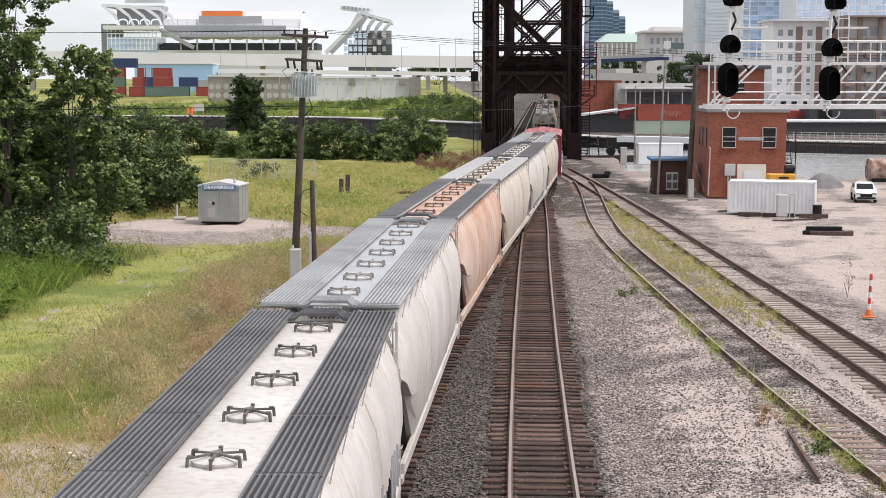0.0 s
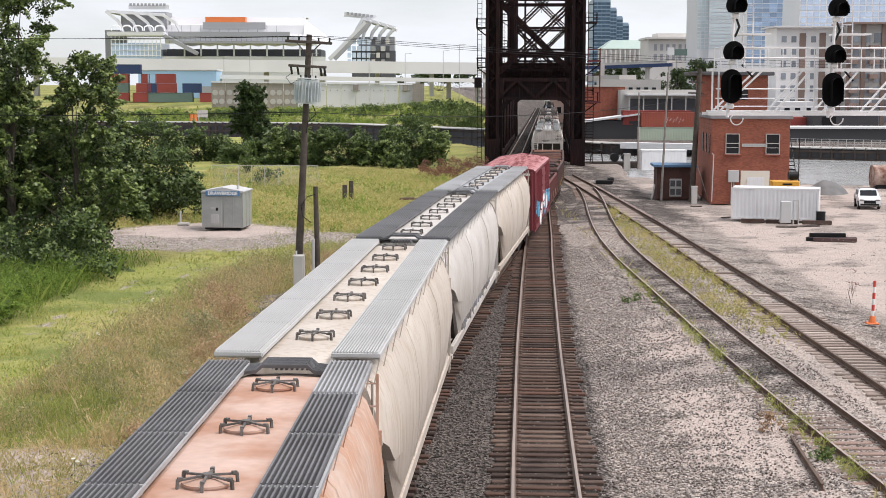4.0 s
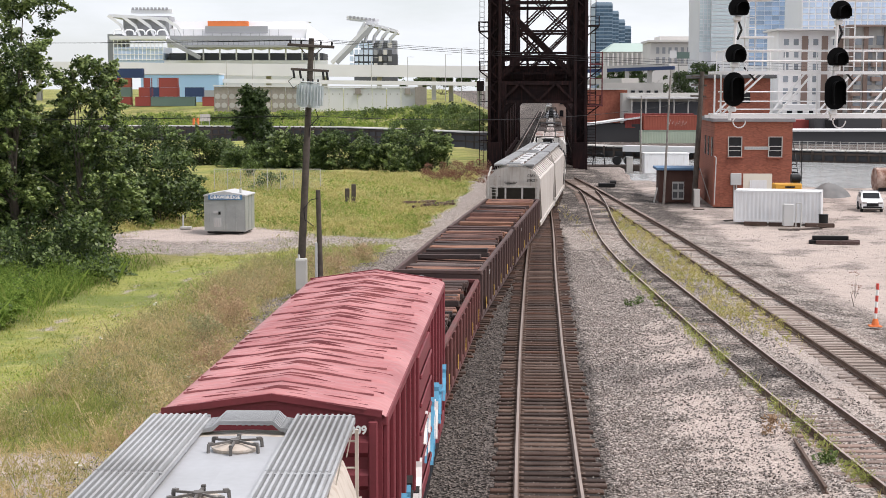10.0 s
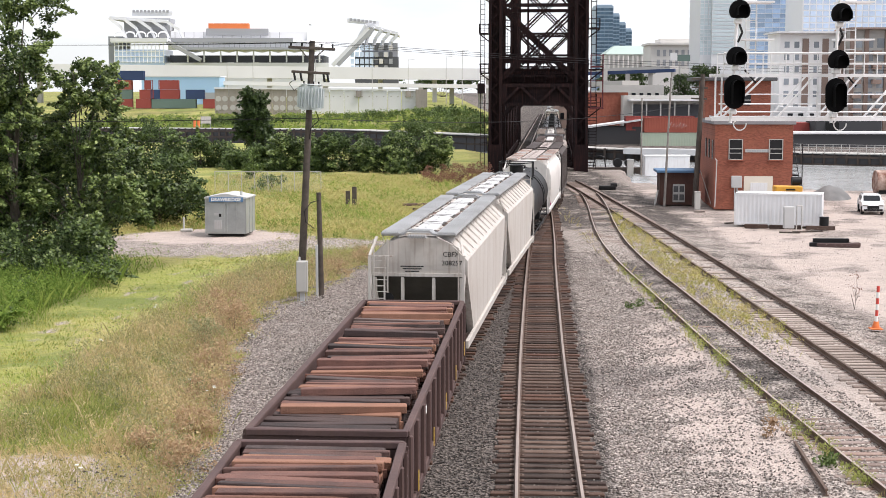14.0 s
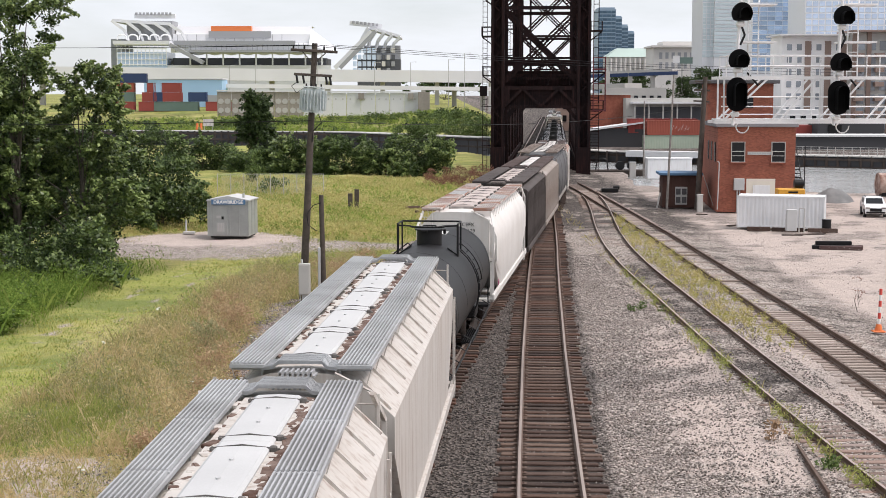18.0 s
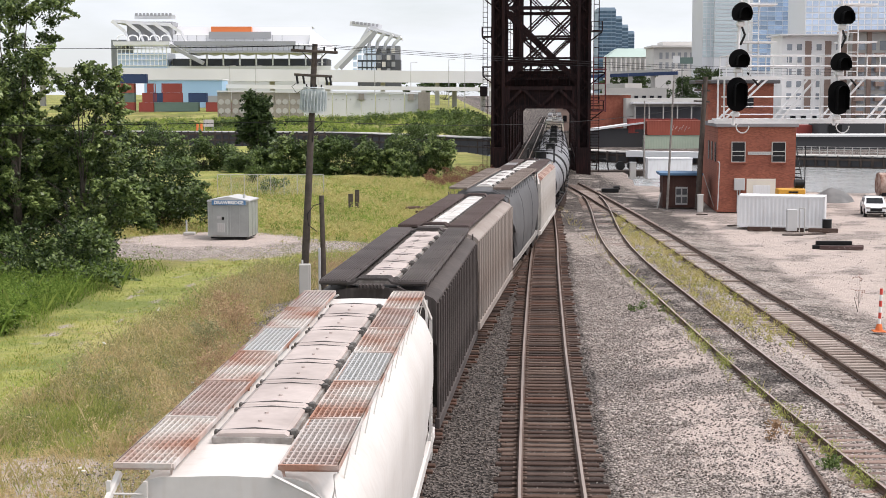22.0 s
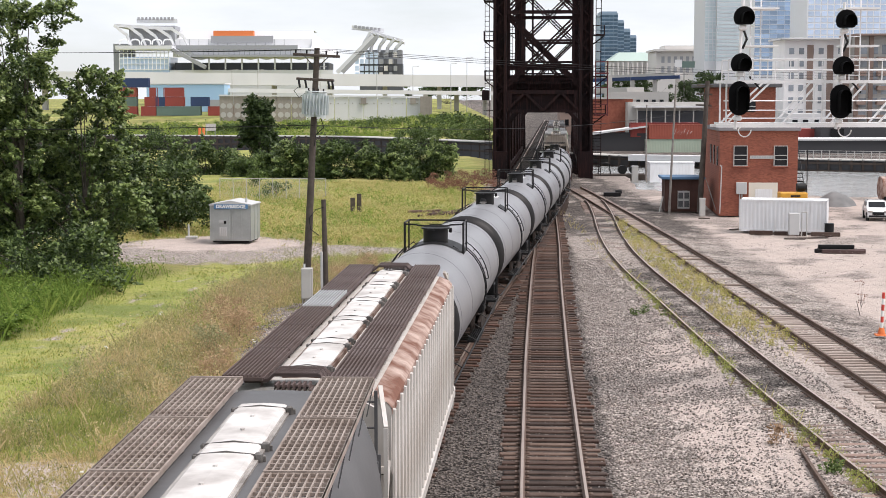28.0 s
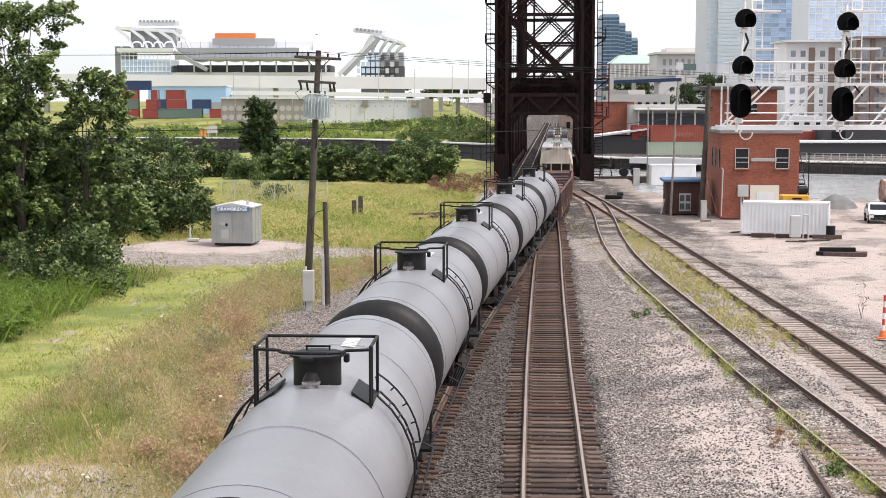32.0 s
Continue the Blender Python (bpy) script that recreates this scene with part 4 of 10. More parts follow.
CURVED = [(0, 4.55), (0.62, 4.53), (1.05, 4.40), (1.32, 4.12), (1.49, 3.7), (1.585, 3.1), (1.60, 2.4), (1.54, 1.7), (1.44, 1.25)]
ANGLED = [(0, 4.50), (0.85, 4.47), (1.02, 4.42), (1.40, 3.98), (1.58, 3.55), (1.59, 3.1), (1.59, 2.4), (1.56, 1.7), (1.50, 1.2)]
PEAKED = [(0, 4.52), (0.5, 4.50), (0.95, 4.38), (1.50, 3.86), (1.58, 3.78), (1.58, 3.1), (1.58, 2.4), (1.58, 1.7), (1.58, 1.12)]
FLATTISH = [(0, 4.50), (0.6, 4.48), (1.2, 4.36), (1.46, 4.25), (1.54, 4.16), (1.54, 3.1), (1.54, 2.4), (1.54, 1.7), (1.54, 1.15)]


def hopper_car(spec):
    """A covered hopper car: shell, roof hatches, running boards, ladders, bins and running gear."""
    length = spec["length"]
    car = thing("covered_hopper_car", spec["label"], "freight car", group="cars of the freight train")
    half = length / 2 - spec.get("overhang", 0.55)
    prof = spec["profile"]
    body, shade = spec["body"], spec.get("shade", M_OLIVE)
    full = [(x, z) for x, z in reversed(prof)] + [(-x, z) for x, z in prof[1:]]
    low = prof[-1][1]

    def ring(y, cut):
        return [(x, y, max(z, cut)) for x, z in full]
    cut = spec.get("cut", 3.15)
    ends = [(-half, cut), (-half + 0.02, cut - 0.03), (-half + 2.4, low), (half - 2.4, low), (half - 0.02, cut - 0.03), (half, cut)]
    shell = Shape()
    if prof is CURVED:
        # rounded shoulders at both ends
        rings = []
        for i, (y, cut, shrink) in enumerate([(-half, cut, 0.90), (-half + 0.25, cut - 0.15, 0.965), (-half + 0.7, cut - 0.5, 1.0), (-half + 2.6, low, 1.0), (half - 2.6, low, 1.0), (half - 0.7, cut - 0.5, 1.0), (half - 0.25, cut - 0.15, 0.965), (half, cut, 0.90)]):
            rings.append([(x * shrink, y, max(z - (1 - shrink) * 0.8 * (z > 3), cut)) for x, z in full])
        shell.loft(rings)
    else:
        shell.loft([ring(y, cut) for y, cut in ends])
    part("body_shell", shell, body, car, spec.get("body_label", ""), True)
    # bins under the shell
    bins = 3
    for i in range(bins):
        y = (-1 + i) * (length - 6.4) / 2.6
        w = (length - 6.4) / 2.6 / 2
        b = Shape().loft([[(-1.3, y - w, low + 0.05), (1.3, y - w, low + 0.05), (1.3, y + w, low + 0.05), (-1.3, y + w, low + 0.05)],
                          [(-0.35, y - 0.5, 0.5), (0.35, y - 0.5, 0.5), (0.35, y + 0.5, 0.5), (-0.35, y + 0.5, 0.5)]])
        part("discharge_bin", b, spec.get("bin", body), car, "sloping discharge bin")
    # slope sheets at the ends, their shade put into a dark olive colour
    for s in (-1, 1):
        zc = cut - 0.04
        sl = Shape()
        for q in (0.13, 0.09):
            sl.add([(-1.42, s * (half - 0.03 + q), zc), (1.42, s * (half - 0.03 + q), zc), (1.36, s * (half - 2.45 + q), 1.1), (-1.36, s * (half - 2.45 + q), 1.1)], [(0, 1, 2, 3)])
        part("slope_sheet", sl, shade, car, "sloping end sheet, its shade in a dark olive colour")
        fr = Shape()
        for x in (-1.38, -0.5, 0.5, 1.38):
            fr.box(x, s * (half + 0.02), (cut + 1.1) / 2, 0.1, 0.1, cut - 1.0)
        fr.box(0, s * (half + 0.1), 1.1, 3.0, 0.42, 0.12)
        fr.box(0, s * (half + 0.02), cut, 2.9, 0.08, 0.12)
        fr.box(0, s * (half + 0.05), 2.3, 2.8, 0.04, 0.04)
        part("end_frame", fr, spec.get("frame", body), car)
        part("end_platform", grating(-1.3, 1.3, s * (half + 0.18) - 0.16, s * (half + 0.18) + 0.16, 1.2, 10, 2), M_DARKGALV, car)
    for s in (-1, 1):
        part("side_sill", Shape().box(s * (prof[-1][0] + 0.02), 0, low + 0.02, 0.12, length - 1.2, 0.26, 0, 0.02), spec.get("sill", body), car, spec.get("sill_label", ""))
    # side ribs
    if spec.get("ribs"):
        n = spec["ribs"]
        x = prof[-1][0]
        rib = Shape().box(0, 0, 0, 0.07, 0.1, prof[4][1] - low - 0.05, 0, 0.015).mesh("side_rib")
        for s in (-1, 1):
            for i in range(n):
                y = -half + 0.15 + (2 * half - 0.3) * i / (n - 1)
                part("side_rib", rib, spec.get("rib_mat", body), car, m=pose(s * (x + 0.03), y, (prof[4][1] + low) / 2))
    if prof is PEAKED:
        for s in (-1, 1):
            n = 13
            for i in range(n):
                y = -half + 0.2 + (2 * half - 0.4) * i / (n - 1)
                part("roof_seam", Shape().beam((s * 0.98, y, 4.38), (s * 1.5, y, 3.885), 0.09, 0.05), spec.get("seam", body), car)
    if prof is CURVED:
        for s in (-1, 1):
            for y in (-length * 0.17, length * 0.17):
                w = Shape().loft([[(s * (x + dx) , y + a, z) for x, z in prof[2:]] for dx, a in ((0.002, -0.05), (0.022, -0.04), (0.022, 0.04), (0.002, 0.05))], closed=False)
                part("weld_band", w, body, car)
    # roof hatches
    hl = half - spec.get("hatch_inset", 0.9)
    if spec.get("roof"):
        top_ = [(x, z + 0.006) for x, z in prof[:3]]
        sheet = [(-x, z) for x, z in reversed(top_[1:])] + top_
        part("roof_sheet", Shape().loft([[(x, y, z) for x, z in sheet] for y in (-half + 0.75, half - 0.75)], closed=False), spec["roof"], car, spec.get("roof_label", ""))
    if spec["hatch"] == "round":
        n = spec.get("hatches", 10)
        for i in range(n):
            round_hatch(car, 0.32 - hl + 2 * hl * i / (n - 1), spec.get("lid", body), spec.get("clamp", M_CLAMP))
    else:
        n = spec.get("hatches", 8)
        for i in range(n):
            trough_hatch(car, -hl + 2 * hl * i / n, -hl + 2 * hl * (i + 1) / n, spec.get("lid", M_BOARDWHITE), spec.get("clamp", M_CLAMP), spec.get("trough", 0.66))
        part("trough_coaming", Shape().box(0, 0, 4.53, spec.get("trough", 0.66) + (0.34 if spec.get("residue") else 0.1), 2 * hl + 0.1, 0.08), spec.get("coaming", M_LID), car)
        if spec.get("residue"):
            for s in (-1, 1):
                for name_, mt, lab_, n_ in (("residue", M_MUD, "spilled grain and dried mud", 150 if s > 0 else 30), ("caked_dust", M_DUSTY, "pale caked dust", 24)):
                    r = Shape()
                    for i in range(n_):
                        y = -hl + 2 * hl * (i + random.random()) / n_
                        r.box(s * random.uniform(0.42, 0.58), y, 4.562, random.uniform(0.05, 0.16), random.uniform(0.08, 0.38), random.uniform(0.02, 0.06), random.uniform(-0.5, 0.5), 0.012)
                    tagged(part(name_, r, mt, car, lab_), kind="stuff")
    # running boards in bays, with brackets and a frame
    x0, x1, zb = spec.get("board", (0.62, 1.42, 4.60))
    bays = spec.get("bays", 6)
    mats = spec["boards"]
    for s in (-1, 1):
        for i in range(bays):
            y0, y1 = -half - 0.05 + (2 * half + 0.1) * i / bays, -half - 0.05 + (2 * half + 0.1) * (i + 1) / bays
            mt = M_GALV if spec.get("new_bay") == (s, i) else mats[(i * 7 + (s > 0) * 3) % len(mats)]
            if spec.get("open_grid"):
                bo = grating(min(s * x0, s * x1), max(s * x0, s * x1), y0 + 0.03, y1 - 0.03, zb, 9, 14)
            else:
                bo = slatted(min(s * x0, s * x1), max(s * x0, s * x1), y0 + 0.02, y1 - 0.02, zb, spec.get("board_ribs", 9))
            part("running_board", bo, mt, car, spec.get("board_label", "ribbed steel running board"))
        br, strut = Shape(), Shape()
        for i in range(2 * bays + 1):
            y = -half + 0.1 + (2 * half - 0.2) * i / (2 * bays)
            br.beam((s * x0, y, zb - 0.05), (s * x1, y, zb - 0.05), 0.05, 0.05)
            zr = np.interp(x1 - 0.12, [p[0] for p in prof[:5]], [p[1] for p in prof[:5]])
            strut.beam((s * x1, y, zb - 0.05), (s * (x1 - 0.1), y, float(zr) - 0.05), 0.018, 0.018)
            zq = np.interp(x0 + 0.05, [p[0] for p in prof[:5]], [p[1] for p in prof[:5]])
            br.beam((s * (x0 + 0.03), y, zb - 0.05), (s * (x0 + 0.05), y, float(zq) - 0.02), 0.03, 0.03)
        for i in range(bays + 1):
            y = -half - 0.05 + (2 * half + 0.1) * i / bays
            br.box(s * (x0 + x1) / 2, y, zb + 0.012, x1 - x0, 0.045, 0.06)
        br.box(s * x1, 0, zb - 0.01, 0.035, 2 * half, 0.07)
        br.box(s * x0, 0, zb - 0.01, 0.03, 2 * half, 0.06)
        part("board_frame", br, spec.get("bracket", mats[0]), car)
        tagged(part("board_struts", strut, body, car, "thin struts below the running board"), kind="stuff")
    if spec.get("end_boards", True):
        for s in (-1, 1):
            y0, y1 = sorted((s * (half - 0.62), s * (half + 0.02)))
            pts = [(-x0, zb - 0.02), (-0.46, zb + 0.0), (-0.36, zb + 0.09), (0.36, zb + 0.09), (0.46, zb + 0.0), (x0, zb - 0.02)]
            eb = Shape().loft([[(px, y, pz) for px, pz in pts] + [(px, y, pz - 0.04) for px, pz in reversed(pts)] for y in (y0, y1)])
            for i in range(11):
                y = y0 + (y1 - y0) * i / 10
                eb.path([(px, y, pz + 0.012) for px, pz in pts], 0.016, 4)
            part("cross_board", eb, mats[-1], car, "ribbed cross board at the roof end")
            part("end_step", slatted(-0.3, 0.3, min(s * (half + 0.06), s * (half + 0.42)), max(s * (half + 0.06), s * (half + 0.42)), zb - 0.08, 7), mats[-1], car, "small ribbed step past the roof end")
    fm = spec.get("frame", body)
    for s in (-1, 1):
        ladder(car, 1.2 * s, s * (half + 0.12), 1.1, 4.45, fm)
        ladder(car, s * (prof[-1][0] + 0.06), s * (half - 0.5), 0.9, 3.6, fm, "y")
        g = Shape().path([(-1.3 * s, s * (half + 0.1), 2.5), (-1.3 * s, s * (half + 0.16), 4.2), (-0.6 * s, s * (half + 0.16), 4.55)], 0.025)
        part("grab_iron", g, fm, car)
        part("grab_iron", Shape().path([(1.42 * s, s * (half + 0.1), 1.0), (1.42 * s, s * (half + 0.1), 2.3)], 0.025), fm, car)
    if spec.get("overhang", 0.55) > 0.8:
        for s in (-1, 1):
            e = s * (half + 0.5)
            of = Shape()
            for x in (-1.5, 1.5):
                of.beam((x, e, 1.1), (x, e, 3.95), 0.07, 0.07)
                of.beam((x, e, 3.95), (x * 0.9, s * (half - 0.1), 4.5), 0.07, 0.07)
                of.beam((x, e, 2.6), (x, s * half, 3.3), 0.05, 0.05)
            of.beam((-1.5, e, 3.95), (-0.75, e, 3.95), 0.05, 0.05)
            for k in range(7):
                of.beam((-1.5, e, 1.4 + k * 0.4), (-1.02, e, 1.4 + k * 0.4), 0.03, 0.03)
            of.beam((-1.02, e, 1.1), (-1.02, e, 3.95), 0.05, 0.05)
            of.box(0, e, 1.08, 3.05, 0.34, 0.1)
            part("outer_end_frame", of, fm, car, "tubular end frame with a ladder")
    part("brake_wheel", Shape().tube((-0.95, -half - 0.2, 2.55), (-0.95, -half - 0.23, 2.55), 0.2, 16), M_BLACK, car, "round handbrake wheel")
    running_gear(car, length, spec.get("under", M_BLACK))
    if spec.get("mark"):
        for i, text in enumerate(spec["mark"]):
            x, z, size = spec["mark_at"][i]
            writing(text, size, M_LETTER, car, pose(x, -half - 0.012, z, 90, 0, 0), "reporting_mark")
    if spec.get("patch"):
        # plain bars where small stencils stand
        for k in range(3):
            part("stencil_bar", Shape().box(-0.2, -half - 0.008, 3.58 - k * 0.08, 0.75 - 0.14 * k, 0.01, 0.035), M_LETTER, car)
    return car


def box_car(length):
    car = thing("box_car", "oxide-red boxcar with a faded ridged roof and sprayed lower sides", "freight car", group="cars of the freight train")
    half = length / 2 - 0.55
    w, zt = 1.655, 4.34
    shell = Shape().loft([[(-w, y, 1.0), (w, y, 1.0), (w, y, zt), (0, y, zt + 0.22), (-w, y, zt)] for y in (-half, half)])
    part("body_shell", shell, M_BOXRED, car)
    nx_, ny_, n = 25, 640, 15
    fold = np.random.RandomState(21)
    gx_, gy_ = np.meshgrid(np.linspace(-w - 0.06, w + 0.06, nx_), np.linspace(-half - 0.06, half + 0.06, ny_))
    out_ = np.abs(gx_) / w
    pitch_ = 2 * half / n
    hz = np.zeros_like(gx_)
    creases = []
    for i in range(n):
        yc = -half + (i + 0.5) * pitch_
        lean_ = fold.uniform(-0.12, 0.12)
        seam_ = np.abs(gy_ - (yc - 0.42 * pitch_ + lean_ * gx_ * 0.3))
        creases += [(yc - 0.42 * pitch_ + lean_ * gx_ * 0.3)[0] + q for q in (-0.11, 0.11)]
        hz += 0.05 * np.clip(1 - seam_ / 0.12, 0, 1) ** 0.5
        for k, (at_, bow) in enumerate(((-0.12, 0.16), (0.18, -0.12))):
            along = yc + (at_ + fold.uniform(-0.05, 0.05)) * pitch_ + bow * np.abs(out_ - fold.uniform(0.3, 0.7)) + 0.04 * np.sin(gx_ * 3 + i)
            ridge = np.abs(gy_ - along)
            creases.append(along[0])
            hz += 0.03 * np.clip(1 - ridge / 0.1, 0, 1) * np.clip(0.25 + out_, 0, 1)
    hz = hz * np.clip((0.97 - out_) / 0.12, 0, 1)
    gz_ = zt + 0.05 + 0.24 * (1 - np.clip(out_, 0, 1)) + hz - 0.08 * np.clip((out_ - 1.0) / 0.04, 0, 1)
    ids = np.arange(nx_ * ny_).reshape(ny_, nx_)
    sheet = quick_mesh("roof", np.stack([gx_, gy_, gz_], -1).reshape(-1, 3), np.stack([ids[:-1, :-1], ids[:-1, 1:], ids[1:, 1:], ids[1:, :-1]], -1).reshape(-1, 4))
    roof = part("roof", sheet, M_ROOFRED, car, "faded pinkish-red pressed steel roof")
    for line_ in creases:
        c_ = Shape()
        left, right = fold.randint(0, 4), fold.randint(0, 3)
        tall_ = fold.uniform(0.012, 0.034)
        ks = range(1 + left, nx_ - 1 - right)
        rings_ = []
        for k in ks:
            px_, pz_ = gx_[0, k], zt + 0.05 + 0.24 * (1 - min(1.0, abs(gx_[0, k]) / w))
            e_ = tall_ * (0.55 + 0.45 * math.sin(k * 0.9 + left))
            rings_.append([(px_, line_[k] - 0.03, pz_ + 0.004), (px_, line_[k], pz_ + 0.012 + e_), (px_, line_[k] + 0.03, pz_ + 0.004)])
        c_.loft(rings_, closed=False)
        part("fold_line", c_, M_FOLD, roof, "thin dark red fold")
    for q in (-1, 1):
        part("roof_end_cap", Shape().beam((-w, q * (half + 0.05), zt + 0.02), (0, q * (half + 0.05), zt + 0.26), 0.05, 0.1).beam((0, q * (half + 0.05), zt + 0.26), (w, q * (half + 0.05), zt + 0.02), 0.05, 0.1), M_BOXRED, roof)
    rib = Shape().box(0, 0, 0, 0.09, 0.13, zt - 1.1, 0, 0.02).mesh("side_post")
    for s in (-1, 1):
        for i in range(15):
            y = -half + 0.15 + (2 * half - 0.3) * i / 14
            if abs(y) > 1.75:
                part("side_post", rib, M_BOXRED, car, m=pose(s * (w + 0.035), y, (zt + 1.0) / 2))
        part("side_sill", Shape().box(s * (w + 0.02), 0, 0.98, 0.1, length - 1.2, 0.3, 0, 0.02), M_BOXRED, car)
        part("eave_rail", Shape().box(s * (w + 0.03), 0, zt - 0.1, 0.1, length - 1.15, 0.16, 0, 0.02), M_BOXRED, car)
        d = part("sliding_door", Shape().box(s * (w + 0.06), 0, 2.6, 0.08, 3.1, 3.0, 0, 0.02), M_BOXRED, car, "ribbed sliding door")
        dr = Shape()
        for k in range(5):
            dr.box(s * (w + 0.12), 0, 1.5 + k * 0.55, 0.06, 3.0, 0.1, 0, 0.02)
        part("door_rib", dr, M_BOXRED, d)
        ladder(car, s * (w + 0.09), -s * (half - 0.4), 1.0, 2.9, M_BOXRED, "y")
        part("door_track", Shape().box(s * (w + 0.1), 1.2, 1.06, 0.08, 6.0, 0.08), M_BLACK, car)
        # sprayed lettering, drawn as plain patches
        rnd = random.Random(5 + s)
        for k in range(20):
            c = rnd.choice((M_SPRAYBLUE, M_LETTERW, M_LETTERW, M_LETTER, M_SPRAYBLUE))
            y = rnd.uniform(-half + 0.4, half - 0.4)
            if abs(y) < 1.7 and k % 2:
                continue
            z = rnd.uniform(1.25, 2.5)
            a = rnd.uniform(-0.8, 0.8)
            g = Shape()
            px = s * (w + 0.085)
            for q in range(3):
                dy, dz = 0.28 * math.cos(a + q), 0.42 * math.sin(a + q + 0.8)
                g.beam((px, y + q * 0.12 - dy, z - dz), (px, y + q * 0.12 + dy, z + dz), 0.012, 0.13, (1, 0, 0))
            part("sprayed_stroke", g, c, car)
    for s in (-1, 1):
        e = Shape()
        for k in range(6):
            z = 1.35 + k * 0.5
            e.loft([[(-1.45, s * (half + a), z + b), (1.45, s * (half + a), z + b)] for a, b in ((0.0, -0.16), (0.09, -0.08), (0.09, 0.08), (0.0, 0.16))], closed=False)
        part("end_corrugation", e, M_BOXRED, car, "bulged end panels")
        for q in (-1, 1):
            part("corner_post", Shape().box(q * 1.52, s * (half + 0.04), 2.6, 0.14, 0.12, 3.3, 0, 0.02), M_BOXRED, car)
        ladder(car, 1.1 * s, s * (half + 0.16), 1.0, 4.1, M_BOXRED)
    m = pose(0.95, -half - 0.12, 4.12, 90, 0, 0)
    writing("SMW 540009", 0.175, M_LETTERW, car, m, "reporting_mark", 0.006)
    running_gear(car, length)
    return car


def gondola(length, mat, high, load, label, seed):
    """An open gondola with side posts and a load of old sleepers."""
    car = thing("gondola_car", label, "freight car", group="cars of the freight train")
    half = length / 2 - 0.5
    w = 1.525
    part("floor_plate", Shape().box(0, 0, 1.05, 2 * w, 2 * half, 0.12), M_GONDARK, car)
    for s in (-1, 1):
        part("side_wall", Shape().box(s * w, 0, (high + 1.0) / 2, 0.06, 2 * half, high - 1.0), mat, car)
        part("top_rail", Shape().box(s * (w + 0.01), 0, high, 0.15, 2 * half, 0.12, 0, 0.02), mat, car)
        part("side_sill", Shape().box(s * (w + 0.02), 0, 0.98, 0.14, 2 * half, 0.22, 0, 0.02), mat, car)
        post = Shape().box(0, 0, 0, 0.12, 0.13, high - 1.05, 0, 0.03).mesh("side_post")
        n = 13
        for i in range(n):
            part("side_post", post, mat, car, m=pose(s * (w + 0.07), -half + 0.1 + (2 * half - 0.2) * i / (n - 1), (high + 0.95) / 2))
        for i in range(5):
            part("reflector", Shape().box(s * (w + 0.135), -half + 1.2 + i * (2 * half - 2.4) / 4 + 0.2, 1.35, 0.01, 0.1, 0.42), M_REFLECT, car, "yellow reflective strip")
        ladder(car, s * (w + 0.1), s * (half - 0.35), 0.8, high, mat, "y")
    for s in (-1, 1):
        part("end_wall", Shape().box(0, s * half, (high + 1.0) / 2, 2 * w, 0.07, high - 1.0), mat, car)
        part("end_rail", Shape().box(0, s * half, high, 2 * w + 0.1, 0.16, 0.14, 0, 0.02), mat, car)
        for k in range(3):
            part("end_rib", Shape().box(0, s * (half + 0.06), 1.3 + k * (high - 1.4) / 3, 2 * w - 0.2, 0.1, 0.12, 0, 0.03), mat, car)
    bw_ = part("brake_wheel", Shape().tube((-0.55, -half - 0.14, high - 0.35), (-0.55, -half - 0.17, high - 0.35), 0.24, 16), M_GALV, car, "round handbrake wheel", True)
    part("gear_case", Shape().box(-0.55, -half - 0.08, high - 0.35, 0.3, 0.1, 0.3, 0, 0.04), mat, bw_)
    for k, (x, wide_) in enumerate(((0.95, 0.5), (0.35, 0.7))):
        part("stencil_bar", Shape().box(x, -half - 0.125, high - 0.3 - 0.22 * k, wide_, 0.006, 0.06), M_LETTERW, car, "faded white stencil")
    for s in (-1, 1):
        for k, y in enumerate((-half * 0.55, half * 0.1, half * 0.6)):
            part("stencil_bar", Shape().box(s * (w + 0.036), y, high - 0.45, 0.006, 0.8 - 0.15 * k, 0.16), M_LETTERW, car, "faded white stencil")
    if load:
        rnd = random.Random(seed)
        logs = {w_: [Shape().box(0, 0, 0, 2.52 + 0.08 * q, 0.225, 0.17, 0, 0.016).mesh("old_sleeper") for q in range(3)] for w_ in (M_TIELOAD, M_LOADRED, M_LOADGREY)}
        y = -half + 0.3
        lift = 0.1
        while y < half - 0.25:
            lift = min(0.2, max(0.0, lift + rnd.uniform(-0.14, 0.14)))
            shift = rnd.uniform(-0.2, 0.0)
            skew = rnd.uniform(-2.5, 2.5)
            usual = rnd.choice((M_TIELOAD, M_LOADRED, M_LOADRED, M_LOADGREY))
            for q in range(rnd.randint(4, 10)):
                if y > half - 0.25:
                    break
                wood = usual if rnd.random() < 0.72 else rnd.choice((M_TIELOAD, M_LOADRED, M_LOADGREY))
                for layer in range(2):
                    part("old_sleeper", rnd.choice(logs[wood]), wood, car, m=pose(shift + rnd.uniform(-0.1, 0.1) + 0.05 * layer, y + layer * 0.05, high - 0.38 + lift + layer * 0.172 - rnd.uniform(0, 0.06) * layer, rnd.uniform(-11, 11), rnd.uniform(-1.8, 1.8), skew + rnd.uniform(-1.8, 1.8)))
                y += rnd.uniform(0.222, 0.236)
            y += rnd.choice((0.0, 0.0, 0.06, 0.16))
        for q in range(5):
            wood = rnd.choice((M_TIELOAD, M_LOADRED))
            part("old_sleeper", rnd.choice(logs[wood]), wood, car, m=pose(rnd.uniform(-0.12, 0.12), rnd.uniform(-half + 1, half - 1), high + 0.02, rnd.uniform(-8, 8), rnd.uniform(-2, 2), rnd.uniform(-9, 9)))
        bed = Shape()
        y = -half + 0.3
